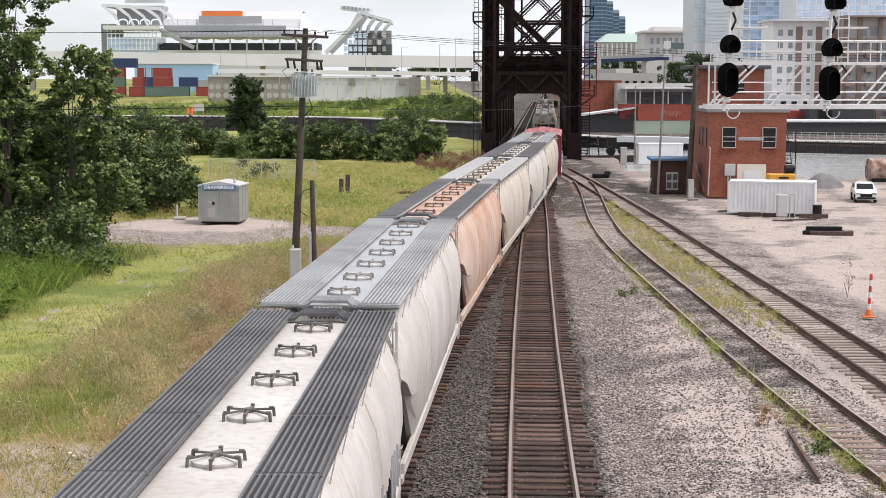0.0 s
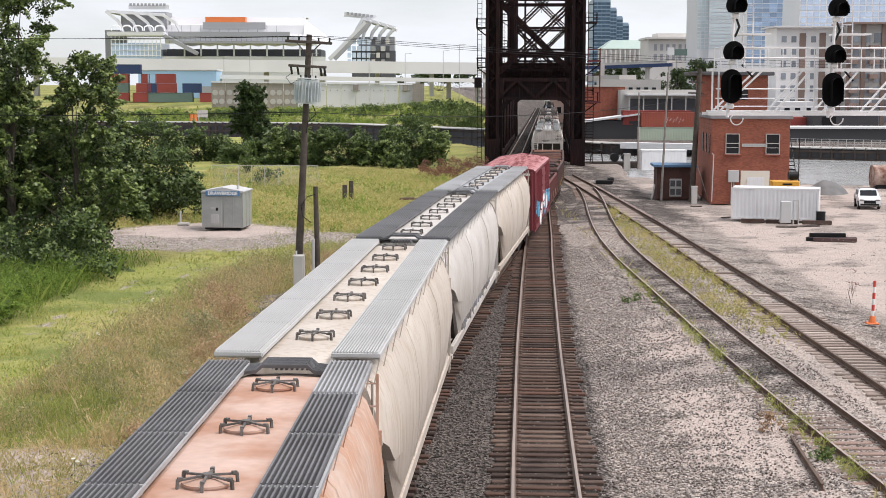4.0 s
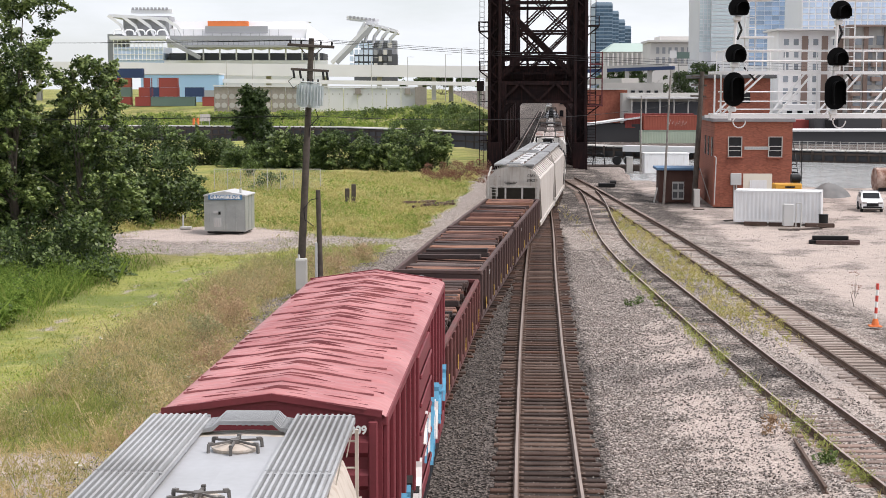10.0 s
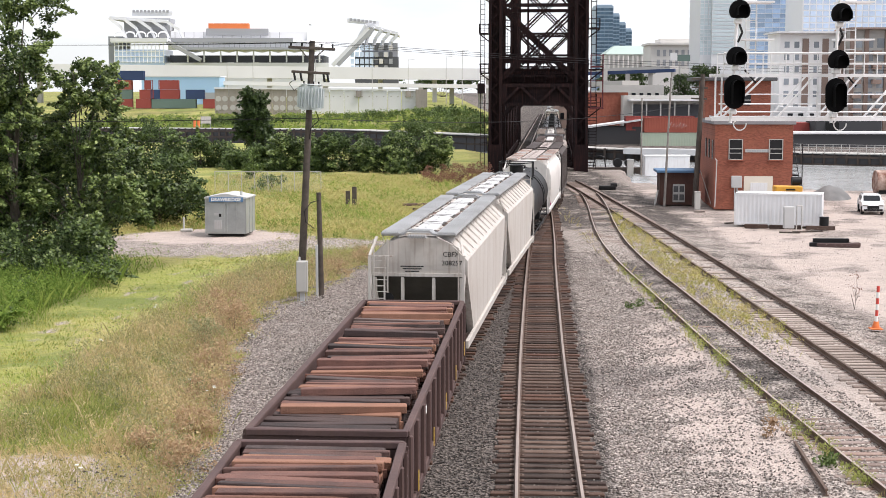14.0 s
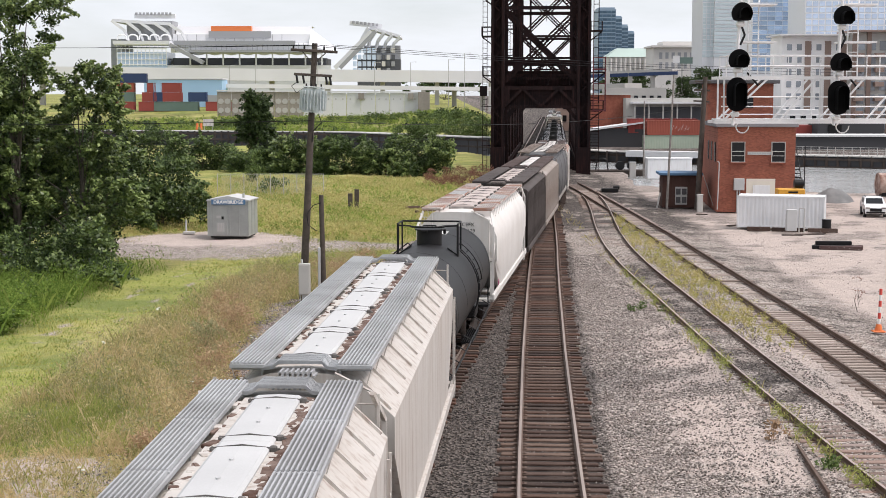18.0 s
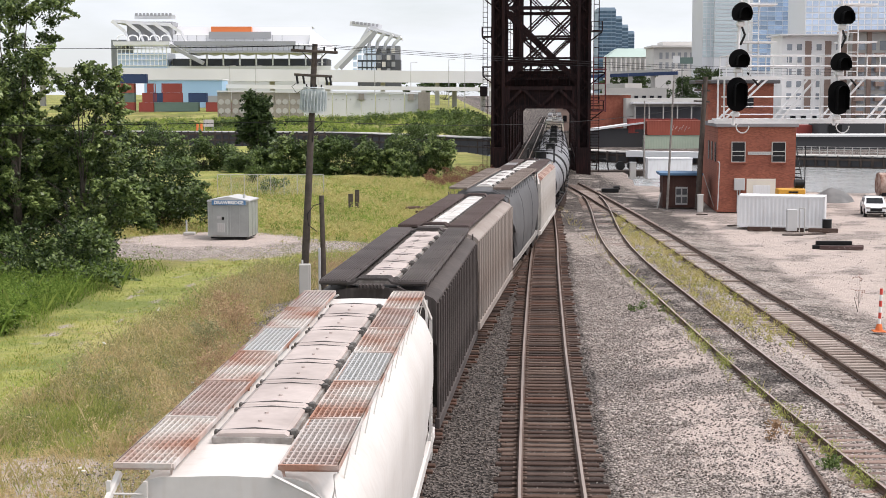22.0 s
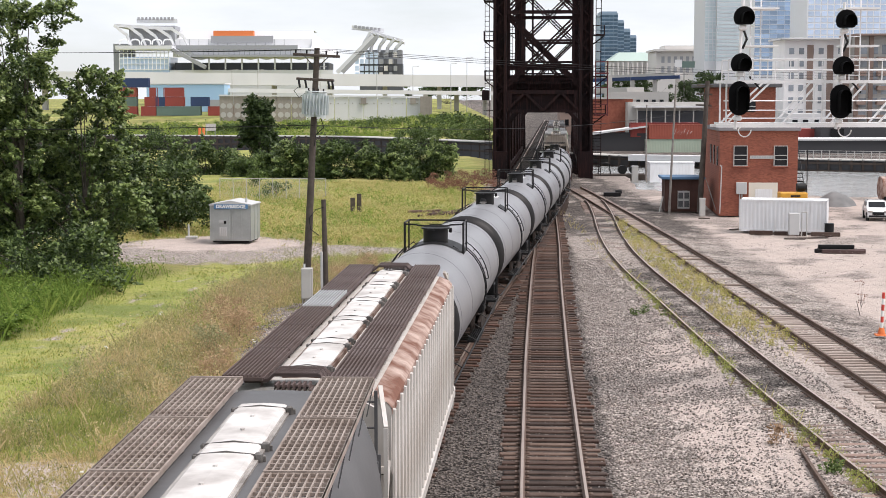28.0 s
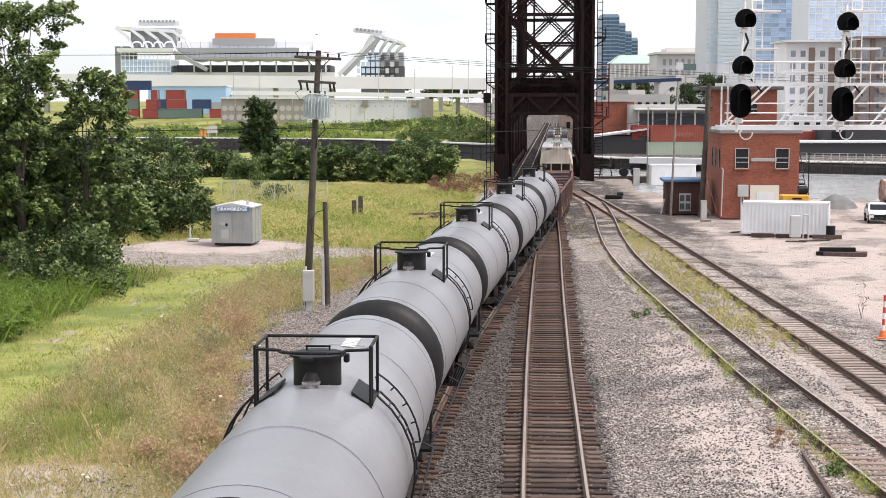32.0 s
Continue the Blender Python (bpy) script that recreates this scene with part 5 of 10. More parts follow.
        while y < half - 0.25:
            bed.box(0, y, high - 0.72, 2.5, 0.2, 0.4)
            y += 0.25
        tagged(part("lower_sleepers", bed, M_TIELOAD, car, "lower layers of stacked old sleepers"), kind="stuff")
    running_gear(car, length)
    return car


def tank_car(length, mat, label, band=True, radius=1.6, zc=2.72, valves=True):
    """A tank car with a sloping double cone, centre nozzle, railings and rings."""
    car = thing("tank_car", label, "freight car", group="cars of the freight train")
    half = length / 2 - 0.75
    n = 40
    ring = lambda y, r, dz=0.0: [(r * math.cos(2 * math.pi * i / n), y, zc + dz + r * math.sin(2 * math.pi * i / n)) for i in range(n)]
    arc = [k / 6 * math.pi / 2 for k in range(7)]
    shell = part("tank_shell", Shape().loft([ring(-half + 0.62, radius), ring(0, radius, -0.03), ring(half - 0.62, radius)], caps=False), mat, car, "", True)
    for s in (-1, 1):
        cap = Shape().loft([ring(s * (half - 0.62 + 0.62 * math.cos(a)), max(0.04, radius * math.sin(a))) for a in arc])
        part("tank_head", cap, M_TANKBLACK, car, "dark domed tank head", True)

    def hoop(y, wide, out, m, name, label=""):
        part(name, Shape().loft([ring(y - wide / 2, radius + 0.0), ring(y - wide / 2, radius + out), ring(y + wide / 2, radius + out), ring(y + wide / 2, radius)], caps=False), m, shell, label, True)
    for f in (-0.86, -0.45, 0.45, 0.86):
        hoop(half * f, 0.03, 0.005, mat, "weld_seam")
    top = zc + radius
    noz = part("valve_housing", Shape().tube((0, 0, top - 0.1), (0, 0, top + 0.44), 0.42, 24), M_BLACK, car, "black round valve housing", True)
    part("housing_lid", Shape().tube((0, 0, top + 0.42), (0, 0, top + 0.46), 0.49, 24).tube((0, 0, top + 0.46), (0, 0, top + 0.5), 0.47, 24, 0.3), M_BLACK, noz, "", True)
    hd = Shape().path([(-0.22, 0.1, top + 0.56), (0.22, 0.1, top + 0.56)], 0.022)
    for q in (-0.2, 0.2):
        hd.tube((q, 0.1, top + 0.48), (q, 0.1, top + 0.56), 0.018, 6)
    hd.box(-0.12, -0.49, top + 0.42, 0.24, 0.1, 0.09, 0, 0.02)
    hd.box(0.5, 0.1, top + 0.36, 0.1, 0.12, 0.16, 0, 0.02)
    part("lid_handle", hd, M_BLACK, noz)
    if valves:
        v = Shape().tube((-0.02, -0.66, top - 0.05), (-0.02, -0.66, top + 0.1), 0.1, 12)
        v.box(-0.02, -0.68, top + 0.05, 0.3, 0.16, 0.06, 0, 0.01)
        part("relief_valve", v, M_LID, noz, "small relief valve")
        part("valve_cap", Shape().tube((-0.02, -0.66, top + 0.1), (-0.02, -0.66, top + 0.22), 0.15, 12, 0.1), M_BLACK, noz, "", True)
    if band:
        saddle = Shape().loft([[((radius + o) * math.cos(g_), y, zc + (radius + o) * math.sin(g_)) for g_ in np.linspace(0.95, math.pi - 0.95, 14)] for y, o in ((-0.95, 0.0), (-0.94, 0.008), (0.94, 0.008), (0.95, 0.0))], closed=False)
        part("coated_area", saddle, M_TANKBLACK, shell, "dark coated area round the valve housing", True)
    for s in (-1, 1):
        pl = Shape().add([(s * 0.66, -0.62, top - 0.1), (s * 1.0, -0.62, top - 0.34), (s * 1.0, 0.62, top - 0.34), (s * 0.66, 0.62, top - 0.1), (s * 0.66, -0.62, top - 0.16), (s * 1.0, -0.62, top - 0.4), (s * 1.0, 0.62, top - 0.4), (s * 0.66, 0.62, top - 0.16)],
                         [(0, 1, 2, 3), (7, 6, 5, 4), (0, 4, 5, 1), (1, 5, 6, 2), (2, 6, 7, 3), (3, 7, 4, 0)])
        part("platform", pl, M_BLACK, car, "black tread plate beside the housing")
        x = s * 0.99
        rail = part("handrail", Shape().tube((x, -0.62, top + 0.66), (x, 0.62, top + 0.66), 0.03, 6), M_BLACK, car, "black tubular handrail")
        for y in (-0.62, -0.42, 0.62):
            part("rail_post", Shape().tube((x, y, top - 0.45), (x, y, top + 0.66), 0.03, 6), M_BLACK, rail)
        # ladder that follows the shell
        lad = None
        for y in (-0.22, 0.22):
            up_ = Shape().path([(s * (radius + 0.12) * math.cos(a), y, zc + (radius + 0.12) * math.sin(a)) for a in np.linspace(-0.5, 0.9, 8)], 0.022)
            lad = part("ladder" if lad is None else "ladder_rail", up_, M_BLACK, lad or car)
            if y < 0:
                for a in np.linspace(-0.5, 0.9, 10):
                    q = (s * (radius + 0.12) * math.cos(a), zc + (radius + 0.12) * math.sin(a))
                    part("rung", Shape().tube((q[0], -0.22, q[1]), (q[0], 0.22, q[1]), 0.014, 5), M_BLACK, lad)
        arm = Shape().path([(s * (radius + 0.1) * math.cos(a), 1.5, zc + (radius + 0.1) * math.sin(a)) for a in np.linspace(0.1, 1.0, 8)], 0.02)
        gr = part("grab_rail", arm, M_BLACK, car)
        for a in np.linspace(0.1, 1.0, 5):
            part("standoff", Shape().tube((s * (radius) * math.cos(a), 1.5, zc + radius * math.sin(a)), (s * (radius + 0.1) * math.cos(a), 1.5, zc + (radius + 0.1) * math.sin(a)), 0.016, 5), M_BLACK, gr)
        part("side_walk", grating(s * 1.2 if s > 0 else -1.55, 1.55 if s > 0 else -1.2, -1.4, 1.4, 1.1, 5, 12), M_BLACK, car)
        saf = Shape().tube((s * 1.5, -half, 1.12), (s * 1.5, half, 1.12), 0.028, 6)
        for i in range(8):
            y = -half + 2 * half * i / 7
            saf.tube((s * 1.5, y, 1.12), (s * 1.2, y, 1.3), 0.022, 6)
        part("safety_rail", saf, M_BLACK, car, "long tubular safety rail")
    for y, bow in ((-0.62, 0.0), (0.62, 0.0)):
        pts = [(-0.99, y, top + 0.66), (0.99, y, top + 0.66)]
        if y < 0:
            pts = [(-0.99, y, top + 0.62), (-0.55, y, top + 0.6)] + [(0.55 * math.cos(g_), y - 0.04 - 0.16 * math.sin(math.pi - g_), top + 0.58) for g_ in np.linspace(math.pi, 0, 7)] + [(0.55, y, top + 0.6), (0.99, y, top + 0.62)]
        e = Shape().path(pts, 0.03)
        part("handrail", e, M_BLACK, car, "black tubular handrail")
    for s in (-1, 1):
        sad = Shape().box(0, s * (half - 1.9), 1.2, 2.3, 1.3, 0.5, 0, 0.05)
        part("saddle", sad, M_BLACK, car)
        ep = Shape().box(0, s * (half + 0.32), 1.08, 2.9, 0.7, 0.1, 0, 0.02)
        part("end_platform", ep, M_BLACK, car)
        r = Shape()
        for x in (-1.4, 1.4):
            r.tube((x, s * (half + 0.55), 1.1), (x, s * (half + 0.55), 2.1), 0.025, 6)
        r.tube((-1.4, s * (half + 0.55), 2.1), (1.4, s * (half + 0.55), 2.1), 0.025, 6)
        part("end_handrail", r, M_BLACK, car)
    # rows of small stencil bars on the crown
    for i in range(5 if band else 7):
        y = (half * 0.24 if band else half * 0.42) + i * 0.17
        x0_, x1_ = (-0.28, 0.02) if band else (-0.02, 0.26)
        part("stencil_bar", Shape().add([(x, y + a, zc + math.sqrt((radius + 0.012) ** 2 - x * x)) for x, a in ((x0_, -0.055), (x1_, -0.055), (x1_, 0.055), (x0_, 0.055))], [(0, 1, 2, 3)]), M_LETTERW, shell, "white stencil")
    running_gear(car, length)
    return car


M_SPRAYBLUE = material("light_blue_spray_paint", (0.12, 0.40, 0.62), 0.6, amount=0.15, bump=0.0)
M_REFLECT = material("yellow_reflector", (0.75, 0.5, 0.05), 0.4, amount=0.1, bump=0.0)

GREYS = [M_DARKGALV, M_DARKGALV, M_DARKGALV]
W = dict(profile=CURVED, hatch="round", body=M_WHITE, boards=GREYS, hatches=7, hatch_inset=1.85, board=(0.60, 1.40, 4.62), board_ribs=10)
P = dict(profile=PEAKED, hatch="trough", body=M_DUSTY, boards=[M_GALV], hatches=5, lid=M_BOARDWHITE, coaming=M_DUSTY, board=(0.62, 1.18, 4.62), board_ribs=9, trough=0.72)
R = dict(profile=FLATTISH, hatch="trough", hatches=7, board=(0.55, 1.22, 4.62), board_ribs=10, ribs=22)

# each car: first end, last end (metres along the line from a mark 35 m away, at the start), what it is
CONSIST = [
    (-24.4, -4.7, dict(W, label="white covered hopper with round hatches and dark ribbed running boards")),
    (-4.7, 15.2, dict(W, boards=[M_GALV, M_GALV, M_GALV], clamp=M_LID, lid=M_BOARDWHITE, roof=M_PALEROOF, roof_label="pale blue-grey roof", label="pale grey covered hopper with galvanised running boards and white hatches")),
    (15.2, 34.6, dict(W, body=M_TAN, roof=M_TANROOF, roof_label="chalky pale orange roof", bays=7, hatches=6, hatch_inset=2.0, lid=M_TANROOF, boards=[M_DARKGALV], new_bay=(1, 6), board=(0.66, 1.34, 4.62), bracket=M_GALV, label="faded orange covered hopper with dark running boards")),
    (34.6, 54.4, dict(W, body=M_CREAM, boards=[M_BOARDWHITE], board_ribs=16, end_boards=False, overhang=0.35, label="cream covered hopper with white running boards")),
    (54.4, 75.2, dict(W, boards=GREYS, label="white covered hopper with dark ribbed running boards and faded lettering")),
    (75.2, 95.6, dict(W, body=M_CREAM, boards=[M_GALV], roof=M_PALEROOF, roof_label="pale grey roof", label="cream covered hopper with light grey running boards")),
    (96.2, 113.1, "box"),
    (113.1, 128.7, "gon_red"),
    (128.7, 146.2, "gon_dark"),
    (146.2, 165.6, "gon_dark2"),
    (165.6, 185.2, dict(P, overhang=1.0, residue=True, mark=["CBFX", "308257"], cut=3.3, mark_at=[(1.05, 3.97, 0.22), (1.08, 3.69, 0.22)], patch=True, label="white covered hopper with dark lower end and grey running boards")),
    (185.2, 203.3, dict(P, residue=True, label="dusty white covered hopper with galvanised running boards and trough hatches")),
    (203.3, 219.9, "tank_black"),
    (219.9, 239.3, dict(W, body=M_CLEANWHITE, profile=ANGLED, cut=2.6, overhang=1.4, hatch="trough", hatches=7, trough=0.98, clamp=M_CLAMP, boards=[M_RUSTPALE, M_BOARDWHITE, M_RUSTPALE, M_RUSTBOARD], open_grid=True, board=(0.66, 1.38, 4.62), mark=["CEFX", "13129"], mark_at=[(0.45, 4.0, 0.21), (0.47, 3.75, 0.21)], sprayed=True, lid=M_PINKLID, end_boards=False, label="white covered hopper with rusted running boards")),
    (239.3, 255.2, dict(R, body=M_BROWN, boards=[M_UMBERBOARD], lid=M_PINKLID, hatches=7, trough=0.8, board=(0.62, 1.3, 4.62), label="dark brown ribbed covered hopper with cream trough hatches")),
    (255.2, 272.6, dict(R, body=M_TANGREY, boards=[M_BROWNBOARD], lid=M_DIRTYLID, hatches=4, label="warm grey ribbed covered hopper with brown running boards")),
    (272.6, 291.4, dict(W, taller=1.06, hatch="trough", hatches=5, trough=0.7, body=M_GREY, sill=M_LID, boards=[M_TANBOARD], open_grid=True, lid=M_DIRTYLID, end_boards=False, label="slate grey covered hopper with white trough hatches and grated boards")),
    (291.4, 310.2, dict(R, body=M_WHITE, rib_mat=M_WHITE, ribs=26, overhang=1.0, boards=[M_BROWNBOARD], new_bay=(-1, 3), coaming=M_MUD, seam=M_RUST, rusty=True, lid=M_DIRTYLID, hatches=5, label="white ribbed covered hopper with brown boards and rusted eaves")),
    (310.2, 329.9, "tank"), (329.9, 348.8, "tank"), (348.8, 366.4, "tank"), (366.4, 384.8, "tank"), (384.8, 403.2, "tank"), (403.2, 421.6, "tank"),
    (421.6, 442.0, "gon_dark"), (442.0, 460.6, "gon_red"),
    (460.6, 478.6, dict(W, body=M_CREAM, boards=[M_BOARDWHITE], label="cream covered hopper with a pale roof")),
    (478.6, 496.6, dict(R, body=M_CONTPALE, boards=[M_GALV], lid=M_CONTPALE, label="pale green ribbed covered hopper")),
    (496.6, 514.6, dict(R, body=M_BROWN, boards=[M_BROWNBOARD], lid=M_CREAM, label="brown ribbed covered hopper with cream hatches")),
    (514.6, 534.4, dict(W, label="white covered hopper with dark running boards")),
    (534.4, 554.2, dict(W, body=M_CREAM, boards=[M_GALV], label="cream covered hopper with grey running boards")),
    (554.2, 574.0, dict(W, label="white covered hopper with dark ribbed boards")),
]

def spray(car, x, y0, y1, z0, z1, seed, mats):
    """Sprayed lettering on a car's side, drawn as plain strokes."""
    r = random.Random(seed)
    y = y0
    while y < y1:
        h = (z1 - z0) * r.uniform(0.5, 1.0)
        zc = (z0 + z1) / 2 + r.uniform(-0.1, 0.1)
        pts = [(x, y + 0.34 * k / 4 + r.uniform(-0.08, 0.08), zc + h / 2 * (-1) ** k * r.uniform(0.5, 1)) for k in range(5)]
        part("sprayed_letter", Shape().path(pts, 0.028, 4), r.choice(mats), car)
        y += r.uniform(0.42, 0.6)


M_SPRAYPINK = material("magenta_spray_paint", (0.55, 0.16, 0.27), 0.6, amount=0.15, bump=0.0)
CARS = []
for number, (a, b, what) in enumerate(CONSIST):
    length = b - a
    if isinstance(what, dict):
        car = hopper_car(dict(what, length=length))
        car.scale = (1, 1, what.get("taller", 1.0))
        if what.get("sprayed"):
            spray(car, 1.5, -6.5, 3.5, 1.3, 1.95, 4, [M_SPRAYPINK, M_STADGREY, M_STADGREY])
        if number == 4:
            spray(car, 1.52, -7.0, 5.0, 1.3, 2.1, 9, [M_STADGREY, M_LID])
        if number == 0:
            spray(car, 1.6, 3.0, 7.0, 1.6, 2.9, 6, [M_BLACK, M_STADGREY])
        if what.get("rusty"):
            for s in (-1, 1):
                part("rusted_eave", Shape().loft([[(s * x, y, z) for x, z in ((1.22, 4.372), (1.47, 4.262), (1.556, 4.165), (1.556, 4.06))] for y in (-length / 2 + 1.0, length / 2 - 1.0)], closed=False), M_RUST, car, "bare rusted eave")
    elif what == "box":
        car = box_car(length)
    elif what == "gon_red":
        car = gondola(length, M_GONRED, 2.42, True, "maroon gondola car loaded with old sleepers", number)
    elif what.startswith("gon"):
        car = gondola(length, M_GONDARK, 2.62, True, "dark brown gondola car stacked with old timber sleepers", number)
    elif what == "tank_black":
        car = tank_car(length, M_TANKBLACK, "matt black tank car with a railed top platform", False, 1.55, 2.67, False)
    else:
        car = tank_car(length, M_TANK, "grey tank car with dark ends and a black railed platform", number == 18, valves=number > 18)
    CARS.append((car, a, b))


# ---- the lift bridge ----
BAX = math.atan2(0.071, 1.0)
BM = pose(train_line(183) - 1.55, 183, 0, 0, 0, -math.degrees(BAX))


def lattice(s, a, b, wide, n, plane="x", bar=0.12):
    """Zigzag lacing between two lines a and b (each a pair of ends)."""
    (a0, a1), (b0, b1) = [(Vector(p), Vector(q)) for p, q in (a, b)]
    for i in range(n):
        p = a0.lerp(a1, i / n) if i % 2 == 0 else b0.lerp(b1, i / n)
        q = b0.lerp(b1, (i + 1) / n) if i % 2 == 0 else a0.lerp(a1, (i + 1) / n)
        s.beam(p, q, bar, bar)


def bridge_tower(m, label, tall=44.0, depth=13.0):
    tw = thing("lift_bridge_tower", label, "bridge", m, "towers of the lift bridge")
    hw = 5.05
    for y in (0.0, depth):
        for s in (-1, 1):
            leg = Shape()
            for q in (-0.62, 0.62):
                leg.box(s * hw + q, y, tall / 2 - 0.3, 0.34, 1.0, tall + 0.6)
            leg.box(s * hw, y, 1.2, 1.7, 1.25, 3.2)
            lattice(leg, ((s * hw - 0.5, y - 0.35, 3), (s * hw - 0.5, y - 0.35, tall)), ((s * hw + 0.5, y - 0.35, 3), (s * hw + 0.5, y - 0.35, tall)), 0.12, 40)
            leg.box(s * hw, y + 0.2, tall / 2, 1.0, 0.08, tall)
            part("tower_leg", leg, M_BRIDGE, tw, "riveted steel leg")
        # portal girder with its knees
        part("portal_chord", Shape().box(0, y, 9.75, 2 * hw - 1.2, 0.5, 0.45), M_BRIDGE, tw)
        part("portal_chord", Shape().box(0, y, 7.55, 2 * hw - 1.2, 0.5, 0.35), M_BRIDGE, tw)
        for i in range(4):
            x0 = -hw + 0.8 + (2 * hw - 1.6) * i / 4
            x1 = -hw + 0.8 + (2 * hw - 1.6) * (i + 1) / 4
            part("portal_diagonal", Shape().beam((x0, y - 0.26, 7.6 if i % 2 == 0 else 9.7), (x1, y - 0.26, 9.7 if i % 2 == 0 else 7.6), 0.3, 0.3), M_BRIDGE, tw)
        part("portal_web", Shape().box(0, y + 0.1, 8.65, 2 * hw - 1.4, 0.1, 2.1), M_BRIDGE, tw, "deep web plate of the portal")
        for s in (-1, 1):
            part("portal_knee", Shape().beam((s * (hw - 0.6), y, 5.9), (s * (hw - 2.0), y, 7.5), 0.3, 0.4), M_BRIDGE, tw)
            part("gusset_plate", Shape().box(s * (hw - 0.95), y, 8.65, 0.9, 0.56, 2.3), M_BRIDGE, tw)
        for z in (19.1, 27.8, 36.5):
            part("strut", Shape().box(0, y, z, 2 * hw - 1.0, 0.4, 0.4), M_BRIDGE, tw)
        for k, (z0, z1) in enumerate(((10.4, 19.1), (19.1, 27.8), (27.8, 36.5))):
            x = Shape()
            for s in (-1, 1):
                for off in (-0.28, 0.28):
                    x.beam((s * (hw - 0.6) + off, y, z0), (-s * (hw - 0.6) + off, y, z1), 0.13, 0.2)
                lattice(x, ((s * (hw - 0.6) - 0.28, y, z0), (-s * (hw - 0.6) - 0.28, y, z1)), ((s * (hw - 0.6) + 0.28, y, z0), (-s * (hw - 0.6) + 0.28, y, z1)), 0.1, 26, bar=0.07)
            x.beam((0, y - 0.25, (z0 + z1) / 2 - 1.1), (0, y - 0.25, (z0 + z1) / 2 + 1.1), 0.08, 1.2, (0, 1, 0))
            part("cross_brace", x, M_BRIDGE, tw, "latticed diagonal bracing")
    # walkways and lifting gear between the legs
    for z, yy, t_ in ((13.3, 2.0, 0.25), (12.5, 1.2, 0.3), (11.6, 2.6, 0.35), (10.9, 1.4, 0.2), (12.9, 5.0, 0.5), (11.3, 8.0, 0.7)):
        part("walkway_beam", Shape().box(0, yy, z, 2 * hw - 1.2, 0.5, t_), M_BRIDGE, tw)
    rail_ = Shape()
    for z in (12.0, 12.35):
        rail_.box(0.6, 0.8, z, 7.0, 0.06, 0.06)
    for i in range(9):
        rail_.box(-2.8 + i * 0.85, 0.8, 12.0, 0.06, 0.06, 0.9)
    part("walkway_rail", rail_, M_BRIDGE, tw)
    for x in (-2.4, 0.2, 2.7):
        part("gear_housing", Shape().box(x, 3.0, 10.6, 1.5, 1.2, 1.1, 0, 0.15), M_BRIDGE, tw)
    part("end_plate", Shape().box(0, 4.0, 10.3, 2 * hw - 1.2, 0.2, 0.9), M_BRIDGE, tw)
    part("vertical_shaft", Shape().box(-hw + 2.2, 7.0, 22, 0.35, 0.4, 26), M_BRIDGE, tw)
    for s in (-1, 1):
        sd = Shape()
        levels = [0.4, 10.0, 19.0, 28.0, 37.0, tall]
        for z in levels:
            sd.beam((s * hw, 0, z), (s * hw, depth, z), 0.4, 0.45)
        for a, b in zip(levels, levels[1:]):
            sd.beam((s * hw, 0, a), (s * hw, depth, b), 0.3, 0.35)
            sd.beam((s * hw, depth, a), (s * hw, 0, b), 0.3, 0.35)
        for i in range(1, 7):
            sd.beam((s * (hw - 0.1), depth * i / 7, 0), (s * (hw - 0.1), depth * i / 7, 8.5), 0.35, 0.35)
        part("side_truss", sd, M_BRIDGE, tw, "braced tower side")
    # counterweight and top
    part("counterweight", Shape().box(0, depth / 2, 34, 2 * hw - 1.5, 3.0, 9, 0, 0.1), M_BRIDGE, tw)
    part("tower_head", Shape().box(0, depth / 2, tall + 0.6, 2 * hw + 2, depth + 3, 1.2, 0, 0.1), M_BRIDGE, tw)
    lad = Shape()
    for q in (-0.25, 0.25):
        lad.box(-hw - 1.5 + q, -0.3, tall / 2, 0.07, 0.07, tall)
    for i in range(int(tall / 0.6)):
        lad.box(-hw - 1.5, -0.3, i * 0.6, 0.5, 0.05, 0.05)
    for i in range(9):
        lad.box(-hw - 1.0, -0.3, 3 + i * 4.6, 1.2, 0.1, 0.1)
        lad.path([(-hw - 1.5 + 0.4 * math.cos(a), -0.3 - 0.4 * math.sin(a), 3 + i * 4.6) for a in np.linspace(0, math.pi, 6)], 0.03)
    part("ladder", lad, M_BRIDGE, tw, "caged steel ladder")
    lad2 = Shape()
    for q in (1.1, 1.7):
        lad2.box(hw + q, 0.2, tall / 2 + 4, 0.09, 0.09, tall - 8)
    for i in range(36):
        lad2.box(hw + 1.4, 0.2, 8.5 + i * 1.0, 0.6, 0.06, 0.08)
    part("ladder", lad2, M_BRIDGE, tw, "caged steel ladder")
    sr = Shape()
    for i in range(26):
        sr.box(hw + 1.15, -0.2, 0.4 + i * 0.33, 1.2, 0.5, 0.06)
    for q in (-0.62, 0.62):
        sr.box(hw + 1.15 + q, -0.2, 4.4, 0.08, 0.1, 8.8)
    part("stairs", sr, M_BRIDGE, tw, "steep steel stair")
    # railed landings outside the legs
    for s, z, w_ in ((1, 7.2, 1.5), (1, 11.6, 1.7), (1, 16.4, 1.3), (-1, 11.2, 1.0), (-1, 15.8, 1.1), (-1, 20.4, 1.1)):
        xa, xb = s * (hw + 0.8), s * (hw + 0.8 + w_)
        part("landing", Shape().box((xa + xb) / 2, 0.9, z, w_, 2.6, 0.14), M_BRIDGE, tw)
        rl = Shape()
        for zz in (z + 0.55, z + 1.1):
            rl.tube((xb, -0.4, zz), (xb, 2.2, zz), 0.035, 6)
            rl.tube((xa, -0.4, zz), (xb, -0.4, zz), 0.035, 6)
